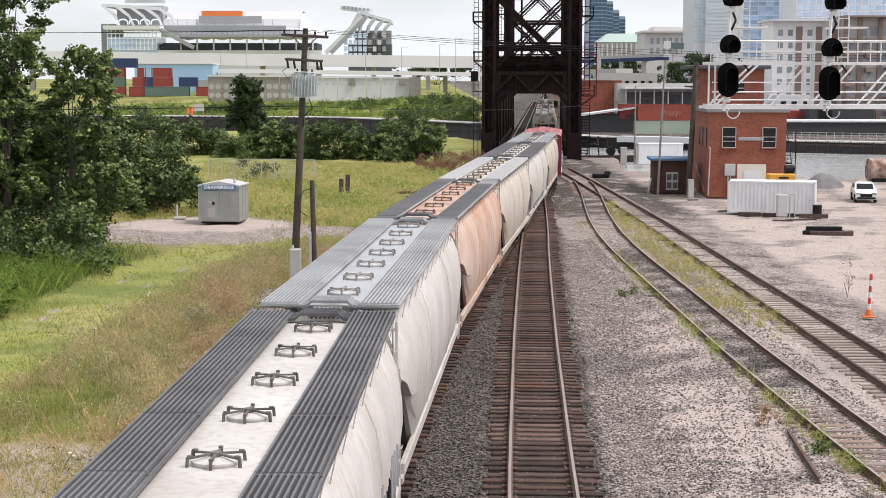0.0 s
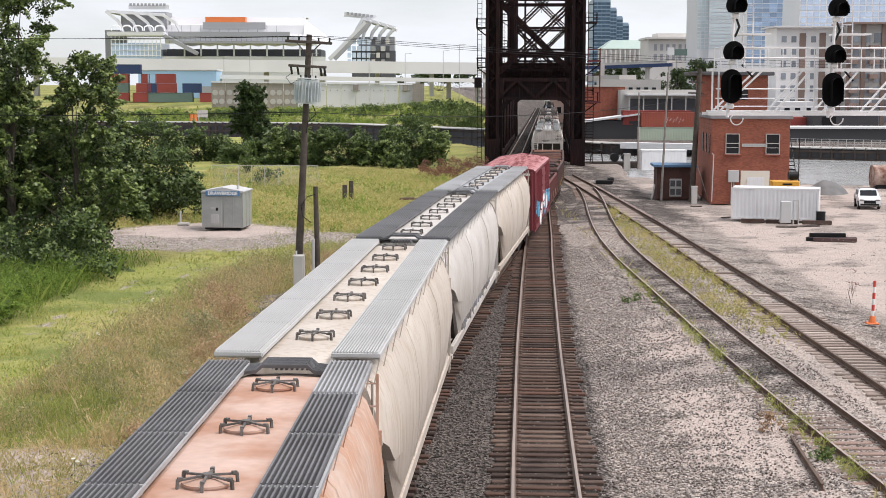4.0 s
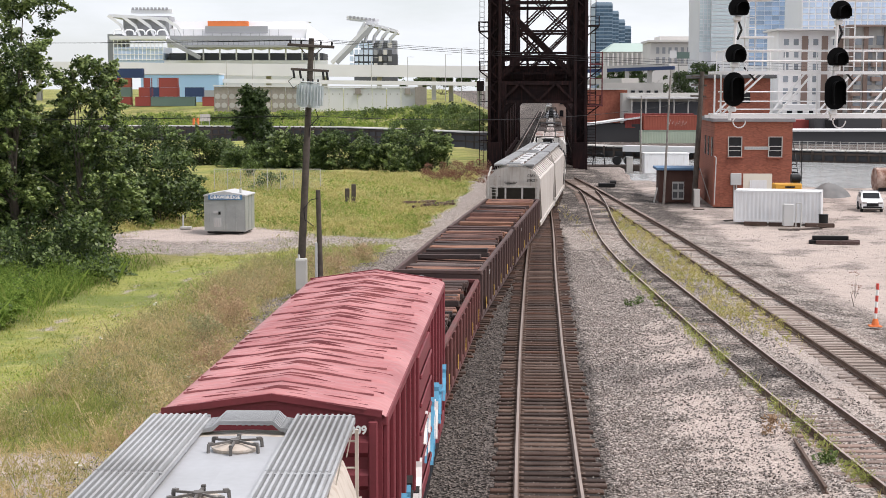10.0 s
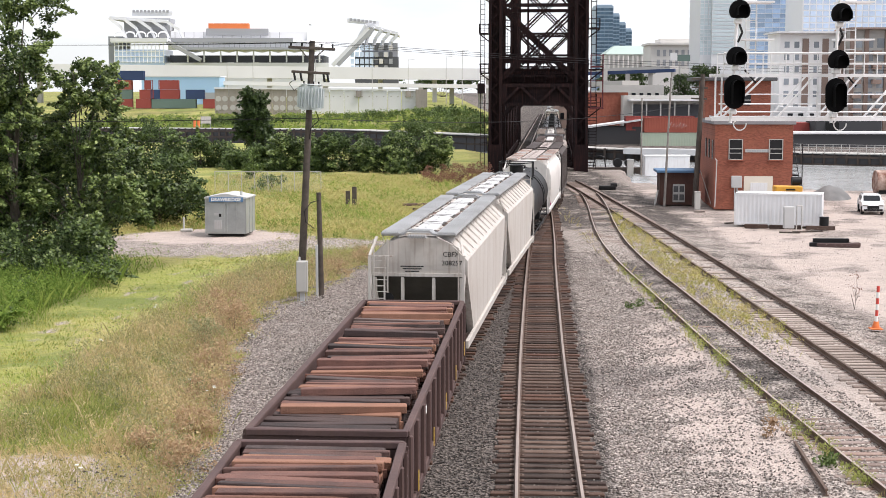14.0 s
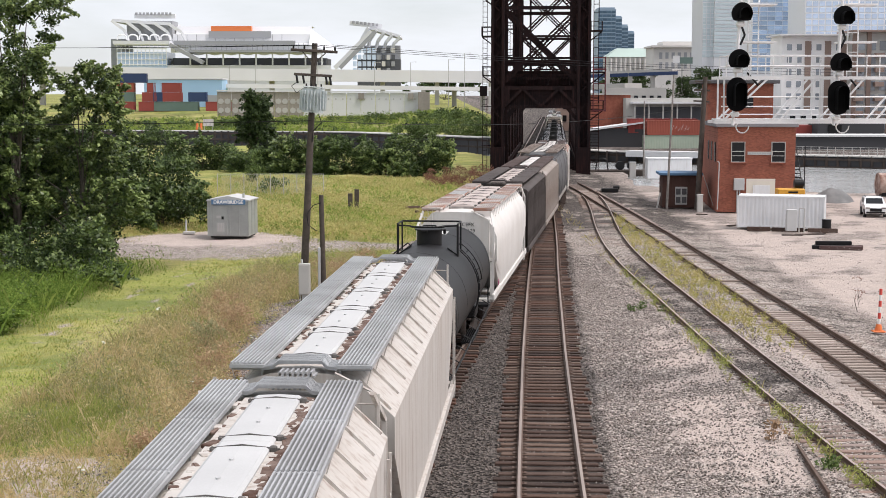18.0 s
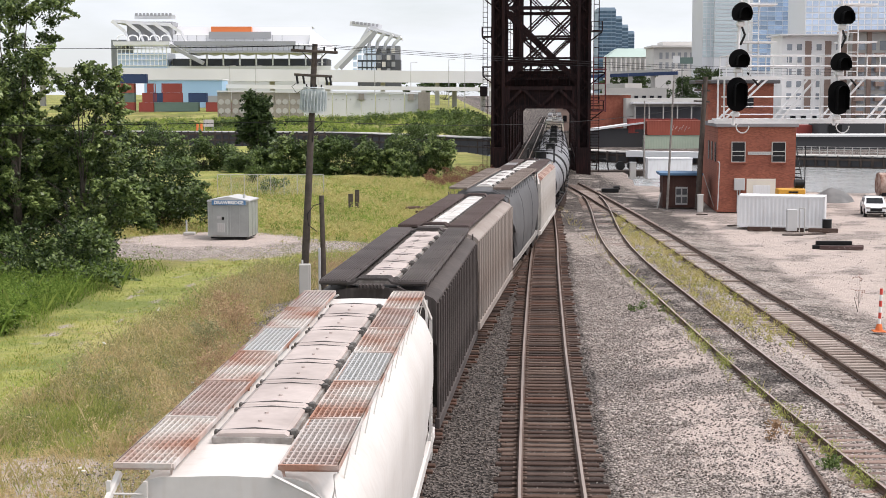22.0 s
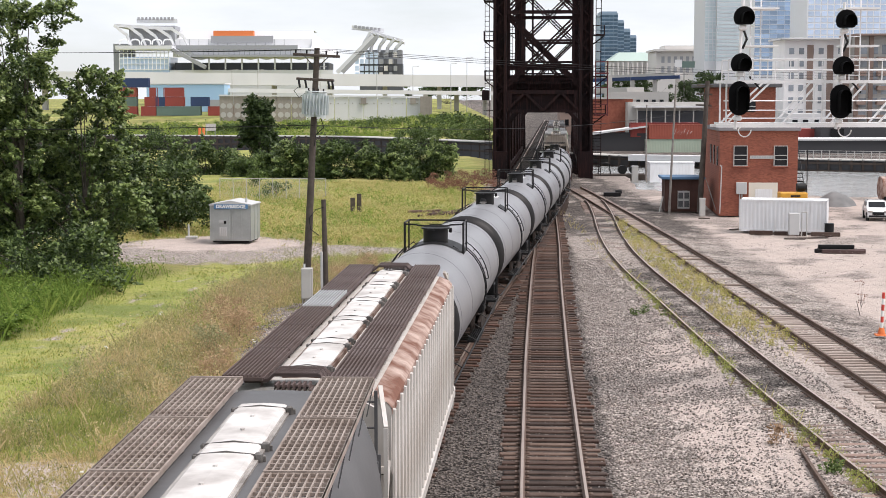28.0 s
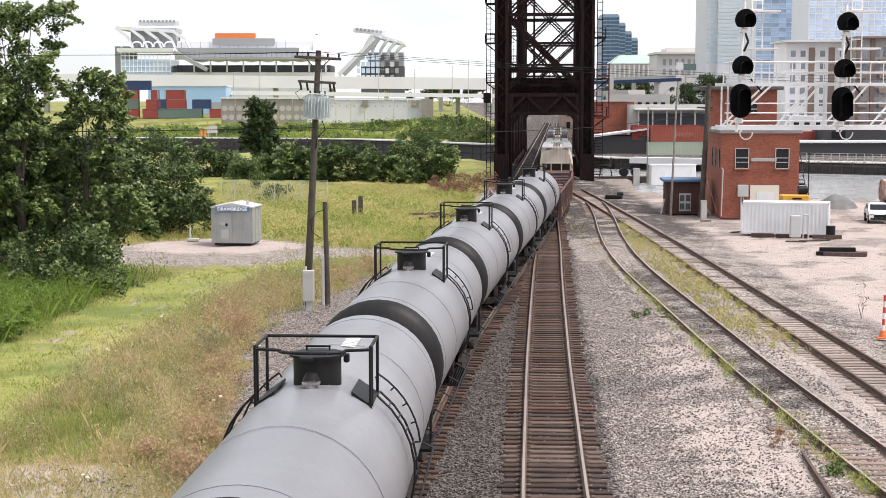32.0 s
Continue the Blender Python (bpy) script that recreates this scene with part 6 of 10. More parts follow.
        for q in (-0.4, 0.9, 2.2):
            rl.tube((xb, q, z), (xb, q, z + 1.1), 0.035, 6)
        rl.tube((xa, -0.4, z), (xa, -0.4, z + 1.1), 0.035, 6)
        part("landing_rail", rl, M_BRIDGE, tw)
        part("landing_bracket", Shape().beam((xa, 0.9, z - w_ * 0.8), (xb, 0.9, z - 0.05), 0.12, 0.14), M_BRIDGE, tw)
    part("control_box", Shape().box(-hw - 1.7, -0.1, 9.4, 0.8, 0.7, 1.2, 0, 0.04), M_BRIDGE, tw, "black control box on the leg")
    cage = Shape()
    for x in (hw + 1.1, hw + 2.5):
        for y in (-0.6, 1.2):
            cage.box(x, y, 10.2, 0.09, 0.09, 6.4)
    for z in (7.2, 8.3, 10.3, 12.0, 13.3):
        cage.box(hw + 1.8, -0.6, z, 1.5, 0.08, 0.08)
        cage.box(hw + 1.8, 1.2, z, 1.5, 0.08, 0.08)
        cage.box(hw + 2.5, 0.3, z, 0.08, 1.8, 0.08)
    cage.box(hw + 1.8, 0.3, 7.1, 1.6, 2.0, 0.1)
    cage.box(hw + 1.8, 0.3, 11.9, 1.6, 2.0, 0.1)
    part("landing", cage, M_CAGE, tw, "red railed landing")
    return tw


M_CAGE = material("red_oxide_handrail", (0.12, 0.025, 0.03), 0.7, amount=0.2, bump=0.02)
tower_near = bridge_tower(BM, "dark weathered steel lift bridge tower over the tracks")
copy_thing(tower_near, BM @ pose(0, 92, 0))

span = thing("lift_span", "dark steel truss lift span carrying two tracks", "bridge", BM @ pose(0, 14.5, 0))
SL_ = 76.0
for s in (-1, 1):
    t = Shape()
    t.beam((s * 4.6, 0, 0.2), (s * 4.6, SL_, 0.2), 0.5, 0.7)
    t.beam((s * 4.6, 7.6, 10.8), (s * 4.6, SL_ - 7.6, 10.8), 0.5, 0.6)
    n = 10
    for i in range(n):
        y0, y1 = SL_ * i / n, SL_ * (i + 1) / n
        z0 = 0.3 if i % 2 == 0 else 10.7
        z1 = 10.7 if i % 2 == 0 else 0.3
        t.beam((s * 4.6, y0, z0), (s * 4.6, y1, z1), 0.4, 0.45)
        if 0 < i:
            t.beam((s * 4.6, y0, 0.3), (s * 4.6, y0, 10.7), 0.35, 0.35)
    part("side_truss", t, M_BRIDGE, span, "latticed side truss")
tops = Shape()
for i in range(1, 10):
    y = SL_ * i / 10
    tops.box(0, y, 10.8, 9.2, 0.3, 0.4)
    tops.box(0, y, 9.4, 9.2, 0.2, 0.25)
    for k in range(6):
        tops.beam((-4.4 + k * 1.47, y, 9.4), (-4.4 + (k + 0.5) * 1.47, y, 10.7), 0.12, 0.12)
        tops.beam((-4.4 + (k + 0.5) * 1.47, y, 10.7), (-4.4 + (k + 1) * 1.47, y, 9.4), 0.12, 0.12)
part("top_bracing", tops, M_BRIDGE, span)
for i in range(28):
    part("floor_beam", Shape().box(0, SL_ * (i + 0.5) / 28, -0.65, 9.2, 0.35, 0.5), M_BRIDGE, span)
for x in (-2.9, -1.4, 1.4, 2.9):
    part("stringer", Shape().box(x, SL_ / 2, -0.5, 0.35, SL_, 0.35), M_BRIDGE, span)
pier = Shape().box(0, 4, -3.0, 13.5, 12, 4.6, 0, 0.2)
tagged(solid("bridge_pier", pier, M_CONC), "stained concrete bridge abutment", "pier", kind="structure").matrix_basis = BM
ab = tagged(solid("bridge_abutment", Shape().box(0, 4, -3.0, 14, 20, 4.6, 0, 0.2), M_CONC), "concrete abutment on the far bank", "pier", kind="structure")
ab.matrix_basis = BM @ pose(0, 94, 0)


# ---- the field beside the train ----
def bungalow():
    b = thing("signal_bungalow", "grey aluminium signal hut with a white roof, on gravel", "hut", pose(-14.3, 104.0, -0.45, 0, 0, -6))
    w, d, h = 2.75, 2.75, 2.35
    part("wall_panel", Shape().box(0, 0, 0.12 + h / 2, w, d, h, 0, 0.02), M_ALU, b, "bare aluminium walls")
    roof = Shape().loft([[(-w / 2 - 0.06, y, h + 0.12), (w / 2 + 0.06, y, h + 0.12), (w / 2 + 0.06, y, h + 0.2), (0, y, h + 0.46), (-w / 2 - 0.06, y, h + 0.2)] for y in (-d / 2 - 0.06, d / 2 + 0.06)])
    part("roof", roof, M_BOARDWHITE, b, "white low-pitched roof")
    sg = part("sign", Shape().box(0.05, -d / 2 - 0.075, h + 0.05, 2.3, 0.02, 0.32), M_SIGNBLUE, b, "blue name strip")
    writing("DRAWBRIDGE", 0.31, M_LETTERW, sg, pose(0.05, -d / 2 - 0.09, h + 0.05, 90, 0, 0), bold=0.012)
    door = part("door", Shape().box(-0.55, -d / 2 - 0.02, 1.2, 1.0, 0.05, 1.95, 0, 0.01), M_ALU, b, "steel door")
    part("vent", Shape().box(-0.5, -d / 2 - 0.06, 0.72, 0.5, 0.04, 0.6), M_BOARDWHITE, door, "white louvred vent")
    for x in (-0.72, -0.6, -0.48, -0.36):
        part("louvre", Shape().box(x + 0.04, -d / 2 - 0.09, 0.72, 0.03, 0.02, 0.55), M_BOXGREY, door)
    part("latch", Shape().box(-0.35, -d / 2 - 0.07, 1.35, 0.14, 0.06, 0.2), M_BLACK, door)
    part("label_plate", Shape().box(-0.62, -d / 2 - 0.055, 1.42, 0.3, 0.02, 0.16), M_BOARDWHITE, door)
    seam = Shape()
    for x in (-w / 2, 0.12, 0.75, w / 2):
        seam.box(x, -d / 2 - 0.015, 1.3, 0.04, 0.03, h)
    for y in (-0.4, 0.5):
        seam.box(w / 2 + 0.015, y, 1.3, 0.03, 0.04, h)
    part("seam", seam, M_ALU, b)
    part("vent_cap", Shape().tube((0.9, -0.6, h + 0.3), (0.9, -0.6, h + 0.58), 0.09, 10), M_BOARDWHITE, b)
    part("skid", Shape().box(0, 0, 0.06, w - 0.3, d - 0.2, 0.12), M_BLACK, b)


bungalow()


def wire(s, a, b, sag, r=0.012, n=14):
    a, b = Vector(a), Vector(b)
    pts = [a.lerp(b, i / n) - Vector((0, 0, sag * 4 * (i / n) * (1 - i / n))) for i in range(n + 1)]
    return s.path(pts, r, 4)


def utility_pole():
    p = thing("utility_pole", "leaning weathered wooden utility pole with transformers", "utility pole", pose(-6.62, 71.5, -0.45, 0, 3.1, 0))
    part("shaft", Shape().tube((0, 0, 0), (0, 0, 11.9), 0.19, 14, 0.13), M_POLE, p, "", True)
    part("crossarm", Shape().box(0, -0.17, 11.55, 2.15, 0.11, 0.13, 0, 0.02), M_POLE, p)
    br = Shape()
    for s in (-1, 1):
        br.beam((s * 0.55, -0.18, 11.5), (0, -0.16, 10.95), 0.04, 0.04)
    part("arm_brace", br, M_POLE, p)
    part("crossarm", Shape().box(0, -0.17, 10.45, 1.75, 0.1, 0.12, 0, 0.02), M_POLE, p)
    for x in (-0.95, -0.45, 0.45, 0.95):
        part("insulator", Shape().tube((x, -0.17, 11.61), (x, -0.17, 11.78), 0.045, 8), M_BLACK, p)
    for x in (-0.75, -0.45, 0.6, 0.78):
        part("fuse_cutout", Shape().tube((x, -0.28, 10.4), (x + 0.08, -0.34, 10.05), 0.05, 8), M_BLACK, p, "hanging fuse cutout")
    for x in (-0.14, 0.3):
        t = part("transformer", Shape().tube((x, -0.45, 8.75), (x, -0.45, 9.85), 0.27, 18), M_TRANSF, p, "pale blue-grey pole transformer", True)
        fins = Shape()
        for i in range(9):
            a = math.pi + math.pi * i / 8
            fins.box(x + 0.33 * math.cos(a), -0.45 + 0.33 * math.sin(a), 9.3, 0.14, 0.025, 0.9, a)
        part("cooling_fin", fins, M_TRANSF, t)
        for q in (-0.12, 0.12):
            part("bushing", Shape().tube((x + q, -0.45, 9.85), (x + q, -0.45, 10.05), 0.035, 8), M_BLACK, t)
    part("tank_cover", Shape().box(0.08, -0.45, 9.9, 0.95, 0.6, 0.06, 0, 0.02), M_TRANSF, p)
    part("bracket", Shape().box(0.08, -0.2, 8.9, 0.5, 0.2, 0.12), M_BLACK, p)
    lead = Shape().path([(0.35, -0.4, 8.7), (0.5, -0.3, 8.3), (0.12, -0.15, 7.9), (0.1, -0.15, 7.4)], 0.02)
    lead.path([(-0.7, -0.3, 10.1), (-0.95, -0.3, 9.9), (-0.7, -0.35, 9.6), (-0.2, -0.4, 9.95)], 0.014)
    part("cable", lead, M_BLACK, p)


utility_pole()
wires = Shape()
for q in (-0.9, 0.0, 0.9):
    wire(wires, (-5.95 + q * 0.9, 71.3, 11.35), (-70 + q, 60, 13.2), 0.9)
    wire(wires, (-5.95 + q * 0.9, 71.3, 11.35), (60 + q, 118, 11.6 + 0.4 * q), 1.1)
wire(wires, (-6.2, 71.3, 7.9), (-70, 60, 9.4), 0.7, 0.02)
wire(wires, (-6.2, 71.3, 7.9), (22.3, 131, 8.3), 0.8, 0.02)
tagged(solid("overhead_wires", wires, M_BLACK), "thin black overhead wires", "cable", kind="structure")

sp = thing("short_pole", "short dark wooden pole with white cable guard", "pole", pose(-5.6, 71.0, -0.45))
part("shaft", Shape().tube((0, 0, 0), (-0.1, 0, 4.95), 0.13, 12, 0.11), M_POLE, sp, "", True)
part("cable_guard", Shape().box(-0.2, -0.1, 1.3, 0.12, 0.08, 2.5, 0, 0.02), M_BOARDWHITE, sp, "white cable guard")
part("cable_loop", Shape().path([(-0.1, -0.12, 4.6), (-0.45, -0.15, 4.5), (-0.75, -0.15, 4.1), (-0.7, -0.15, 3.6), (-0.3, -0.13, 3.3)], 0.02), M_BLACK, sp, "drooping black cable")

mb = thing("meter_cabinet", "grey steel cabinet on a post beside the track", "cabinet", pose(-6.3, 68.9, -0.45))
part("cabinet_body", Shape().box(0, 0, 1.32, 0.5, 0.4, 1.4, 0, 0.02), M_BOXGREY, mb)
part("cabinet_door", Shape().box(-0.02, -0.215, 1.32, 0.42, 0.03, 1.3, 0, 0.01), M_BOXGREY, mb)
part("post", Shape().box(0, 0, 0.35, 0.22, 0.2, 0.7), M_BOARDWHITE, mb, "white pedestal")
for x in (-0.2, 0.2):
    part("leg", Shape().box(x, 0, 0.3, 0.05, 0.05, 0.62), M_BOXGREY, mb)
part("conduit", Shape().tube((-0.12, 0, 2.0), (-0.12, 0, 2.2), 0.05, 8), M_BOARDWHITE, mb)

for i, (x, y, h) in enumerate(((-7.95, 129.5, 1.3), (-7.45, 130.2, 1.6))):
    st = thing("timber_post", "old grey timber post in the grass", "post", pose(x, y, -0.5))
    part("post", Shape().box(0, 0, h / 2, 0.36, 0.3, h, 0.2, 0.03), M_POLE, st)
vp = thing("vent_pipe", "short white pipe standing in gravel", "pipe", pose(-17.8, 106, -0.5))
part("pipe", Shape().tube((0, 0, 0), (0, 0, 1.0), 0.06, 10), M_BOARDWHITE, vp)
part("footing", Shape().box(0.2, 0, 0.1, 0.8, 0.5, 0.2, 0, 0.04), M_CONC, vp)


# ---- the yard: signal gantry, brick tower, sheds, container, car ----
def signal_head(parent, x, z, lamps):
    """A dark signal head with its background and hood."""
    w, h = 0.34, 0.33 if lamps == 1 else 0.52
    ring = []
    for i in range(28):
        a = 2 * math.pi * i / 28
        cx, cz = math.cos(a), math.sin(a)
        dz = h - w
        zz = w * cz + (dz if cz > 0 else -dz)
        if lamps == 1 and zz < -0.22:
            zz = -0.22
        ring.append((x + w * 0.95 * cx, zz + z))
    hd = part("signal_head", Shape().loft([[(px, y - 0.55, pz) for px, pz in ring] for y in (-0.03, 0.03)]), M_SIGBLACK, parent, "black signal head with hood")
    hood = Shape()
    hw, hh = 0.17, (0.15 if lamps == 1 else 0.36)
    arc = [(hw * math.cos(a), (hh - hw if lamps > 1 else 0) + hw * math.sin(a)) for a in np.linspace(0, math.pi, 10)]
    arc = [(hw, -hh)] + arc + [(-hw, -hh)]
    hood.loft([[(x + 0.06 + px, y - 0.55, z + pz) for px, pz in arc] for y in (-0.03, -0.42)], closed=False)
    part("hood", hood, M_SIGBLACK, hd)
    part("lamp_housing", Shape().box(x, -0.38, z, 0.4, 0.28, h * 1.3, 0, 0.05), M_SIGBLACK, hd)
    return hd


def signal_gantry():
    D = 48.0
    g = thing("signal_gantry", "white steel signal gantry with black signal heads", "signal gantry", pose(0, D, 0))
    zt, zb = 9.64, 8.28
    x0, x1 = 8.40, 18.5
    for y in (0.0, 1.1):
        ch = Shape()
        ch.box((x0 + x1) / 2, y, zt, x1 - x0, 0.09, 0.09)
        ch.box((x0 + x1) / 2 - 0.05, y, zb, x1 - x0 + 0.1, 0.09, 0.09)
        part("chord", ch, M_SIGNALWHITE, g, "white square chord")
        n = 6
        for i in range(n + 1):
            xa = x0 + 0.15 + i * 1.48
            dg = Shape()
            dg.beam((xa + (0.25 if i else 0.0), y, zb), (xa + 1.42, y, zt), 0.055, 0.055)
            part("diagonal", dg, M_SIGNALWHITE, g)
            if i % 2 == 0:
                part("upright", Shape().beam((xa + 0.05, y, zb), (xa + 0.05, y, zt), 0.05, 0.05), M_SIGNALWHITE, g)
    cr = Shape()
    for i in range(9):
        x = x0 + 0.1 + i * 1.2
        cr.beam((x, 0, zb), (x, 1.1, zb), 0.06, 0.06)
        cr.beam((x, 0, zt), (x, 1.1, zt), 0.06, 0.06)
    part("cross_ties", cr, M_SIGNALWHITE, g)
    walkw = grating(x0, x1, 0.15, 0.95, zb + 0.08, 6, 40)
    part("walkway", walkw, M_SIGNALWHITE, g, "grated walkway")
    rl = Shape()
    for y in (-0.02, 1.12):
        for z in (zt + 0.36, zt + 0.68):
            rl.tube((x0 + 0.25, y, z), (x1, y, z), 0.02, 6)
        for i in range(15):
            rl.tube((x0 + 0.25 + i * 0.72, y, zt), (x0 + 0.25 + i * 0.72, y, zt + 0.68), 0.017, 6)
    part("handrail", rl, M_SIGNALWHITE, g, "white tubular handrail")
    for z in (9.05, 8.75, 8.5):
        part("guard_wire", Shape().tube((x0 + 0.3, 1.05, z), (x1, 1.05, z), 0.02, 6), M_SIGNALWHITE, g)
    for x, top in ((9.12, 12.15), (12.22, 12.05)):
        mast = part("signal_mast", Shape().tube((x - 0.27, -0.2, zb - 0.1), (x - 0.09, -0.2, top), 0.05, 10), M_SIGNALWHITE, g, "white signal mast", True)
        for z, k in ((top - 0.52, 1), (top - 1.93, 1), (top - 2.97, 2)):
            xm = x - 0.09 - 0.18 * (top - z) / (top - zb + 0.1)
            signal_head(mast, xm, z - 0.05, k)
            part("bracket", Shape().box(xm, -0.3, z - 0.36 if k == 1 else z - 0.66, 0.22, 0.3, 0.16, 0, 0.03), M_SIGNALWHITE, mast)
        lad = Shape()
        for q in (0.3, 0.62):
            lad.tube((x + q, 0.6, zt), (x + q, 0.6, top + 1.2), 0.02, 6)
        z = zt + 0.2
        while z < top + 1.2:
            lad.tube((x + 0.3, 0.6, z), (x + 0.62, 0.6, z), 0.015, 5)
            z += 0.3
        for z in (zt + 1.1, zt + 2.25):
            lad.box(x + 0.55, 0.6, z, 1.1, 0.9, 0.05)
        part("ladder", lad, M_SIGNALWHITE, mast)
        part("cable", Shape().path([(x + 0.03, 0.2, top - 0.95), (x + 0.1, 0.1, top - 1.2), (x - 0.02, 0.15, top - 1.5)], 0.035), M_BLACK, mast)
        part("cable", Shape().path([(x + 0.2, 0.1, top - 2.35), (x + 0.55, 0.1, top - 2.75)], 0.03), M_BLACK, mast)
        part("cable_loop", Shape().path([(x - 0.05, 0.1, zb - 0.05)] + [(x + 0.08 + 0.2 * math.cos(a), 0.1, zb - 0.12 + 0.22 * math.sin(a)) for a in np.linspace(math.pi, 2 * math.pi, 8)], 0.02), M_SIGNALWHITE, mast)
    # the columns stand outside the view
    for y in (0.0, 1.1):
        part("column", Shape().box(x1 + 0.1, y, 4.7, 0.22, 0.22, 10.6), M_SIGNALWHITE, g)


signal_gantry()


def brick_tower():
    b = thing("interlocking_tower", "two-storey red brick railway tower with flat roof", "building", pose(21.95, 125.0, -0.4, 0, 0, -4))
    w, d, h = 6.2, 9.5, 6.9
    part("wall", Shape().box(w / 2, d / 2, h / 2, w, d, h), M_MORTAR, b, "red brick wall")
    wins = [(1.65, 4.85, 0), (4.85, 4.85, 0)]
    part("cornice", Shape().box(w / 2, d / 2, h + 0.1, w + 0.4, d + 0.4, 0.3, 0, 0.04), M_ROOFEDGE, b, "grey roof edge")
    part("roof_deck", Shape().box(w / 2, d / 2, h + 0.26, w + 0.3, d + 0.3, 0.06), M_DEEP, b)
    for x, z, _ in wins:
        wn_ = part("window", Shape().box(x, 0.03, z, 1.06, 0.1, 1.6), M_GLASS, b, "sash window with pale frame")
        fr = Shape()
        for q in (-0.53, 0.53):
            fr.box(x + q, -0.05, z, 0.065, 0.1, 1.66)
        for q in (-0.8, 0.05, 0.8):
            fr.box(x, -0.05, z + q, 1.1, 0.1, 0.06)
        part("frame", fr, M_BOXGREY, wn_, "pale grey frame")
        part("blind", Shape().box(x, -0.03, z - 0.3, 0.95, 0.02, 0.05), M_BOXGREY, wn_)
        part("sill", Shape().box(x, -0.08, z - 0.88, 1.3, 0.16, 0.1, 0, 0.02), M_MORTAR, wn_)
    for y in (1.7, 4.5, 7.1):
        wv = part("window", Shape().box(-0.0, y, 4.8, 0.08, 0.95, 1.55), M_GLASS, b)
        part("frame", Shape().box(-0.04, y, 4.8, 0.05, 0.08, 1.55), M_BOXGREY, wv)
    part("name_board", Shape().box(3.4, -0.05, 4.75, 2.0, 0.05, 0.26), M_BOXGREY, b, "faded pale name board")
    for k in range(9):
        part("name_bar", Shape().box(2.6 + k * 0.2, -0.08, 4.75, 0.13, 0.01, 0.12), M_STADGREY, b)
    dr = part("doorway", Shape().box(3.5, -0.03, 1.35, 2.3, 0.08, 2.7), M_DOORCREAM, b, "cream doorway surround")
    part("door", Shape().box(3.55, -0.09, 1.1, 1.35, 0.05, 2.15), M_CONTWHITE, dr, "white door")
    part("meter_box", Shape().box(1.75, -0.16, 2.25, 0.85, 0.3, 0.95, 0, 0.03), M_BOARDWHITE, b, "white meter box")
    for x in (1.62, 1.8):
        part("conduit", Shape().tube((x, -0.12, 0), (x, -0.12, 1.8), 0.05, 8), M_BOARDWHITE, b)
    pipe = Shape().path([(0.05, -0.16, 0.2), (0.15, -0.16, 4.0), (0.0, -0.16, 4.1)], 0.045)
    part("downpipe", pipe, M_BOARDWHITE, b)
    ex = Shape()
    for k in range(8):
        ex.box(w + 0.45, 1.0 + k * 0.35, 1.5 + k * 0.3, 0.8, 0.34, 0.06)
    for z in (2.6, 4.4):
        ex.box(w + 0.5, 4.5, z, 0.9, 3.0, 0.08)
    ex.tube((w + 0.9, 0.8, 1.2), (w + 0.9, 6.0, 5.5), 0.04, 6)
    ex.tube((w + 0.9, 0.8, 0), (w + 0.9, 0.8, 5.3), 0.04, 6)
    part("fire_escape", ex, M_BLACK, b, "black steel outside stair")
    # the taller wing behind
    part("rear_wing", Shape().box(w / 2 - 0.2, d + 3.0, 5.2, w - 0.6, 5.6, 10.4), M_MORTAR, b, "taller brick wing")
    part("rear_roof", Shape().box(w / 2 - 0.5, d + 3.0, 10.55, w + 1.0, 6.6, 0.32, 0, 0.05), M_DEEP, b, "dark overhanging roof")
    wv = part("window", Shape().box(3.4, d + 0.18, 8.75, 1.2, 0.06, 0.9), M_GLASS, b)
    part("frame", Shape().box(3.4, d + 0.13, 8.75, 1.2, 0.04, 0.08), M_BOXGREY, wv)


M_ROOFEDGE = material("weathered_roof_edge", (0.27, 0.26, 0.27), 0.8, 0, 0.6, 0.2, bump=0.05)
M_DOORCREAM = material("cream_door_paint", (0.72, 0.67, 0.58), 0.7, 0, 0.6, 0.1, bump=0.03)
brick_tower()


def dark_shed():
    s = thing("equipment_shed", "dark brown shed with a blue flat roof", "shed", pose(18.25, 129.8, -0.4, 0, 0, -3))
    w, d, h = 3.0, 3.2, 2.7
    part("wall", Shape().box(w / 2, d / 2, h / 2, w, d, h), M_SHED, s)
    for i in range(11):
        part("batten", Shape().box(i * 0.3, -0.02, h / 2, 0.05, 0.04, h), M_SHED, s)
    part("roof", Shape().box(w / 2, d / 2, h + 0.12, w + 0.6, d + 0.6, 0.22, 0, 0.03), M_BLUE, s, "blue roof")
    dr = part("door", Shape().box(1.55, -0.05, 1.0, 1.0, 0.05, 1.5), M_BOXGREY, s, "pale panelled door")
    for x in (1.3, 1.8):
        for z in (0.65, 1.35):
            part("door_panel", Shape().box(x, -0.09, z, 0.38, 0.03, 0.5), M_DEEP, dr)
    bd = thing("leaning_board", "grey board leaning by the shed", "board", pose(17.75, 129.5, -0.4, 0, 12, 0))
    part("board", Shape().box(0, 0, 0.65, 0.06, 0.5, 1.3), M_BOXGREY, bd)


M_SHED = material("dark_brown_siding", (0.10, 0.05, 0.04), 0.85, 0, 1, 0.25, bump=0.1)
dark_shed()

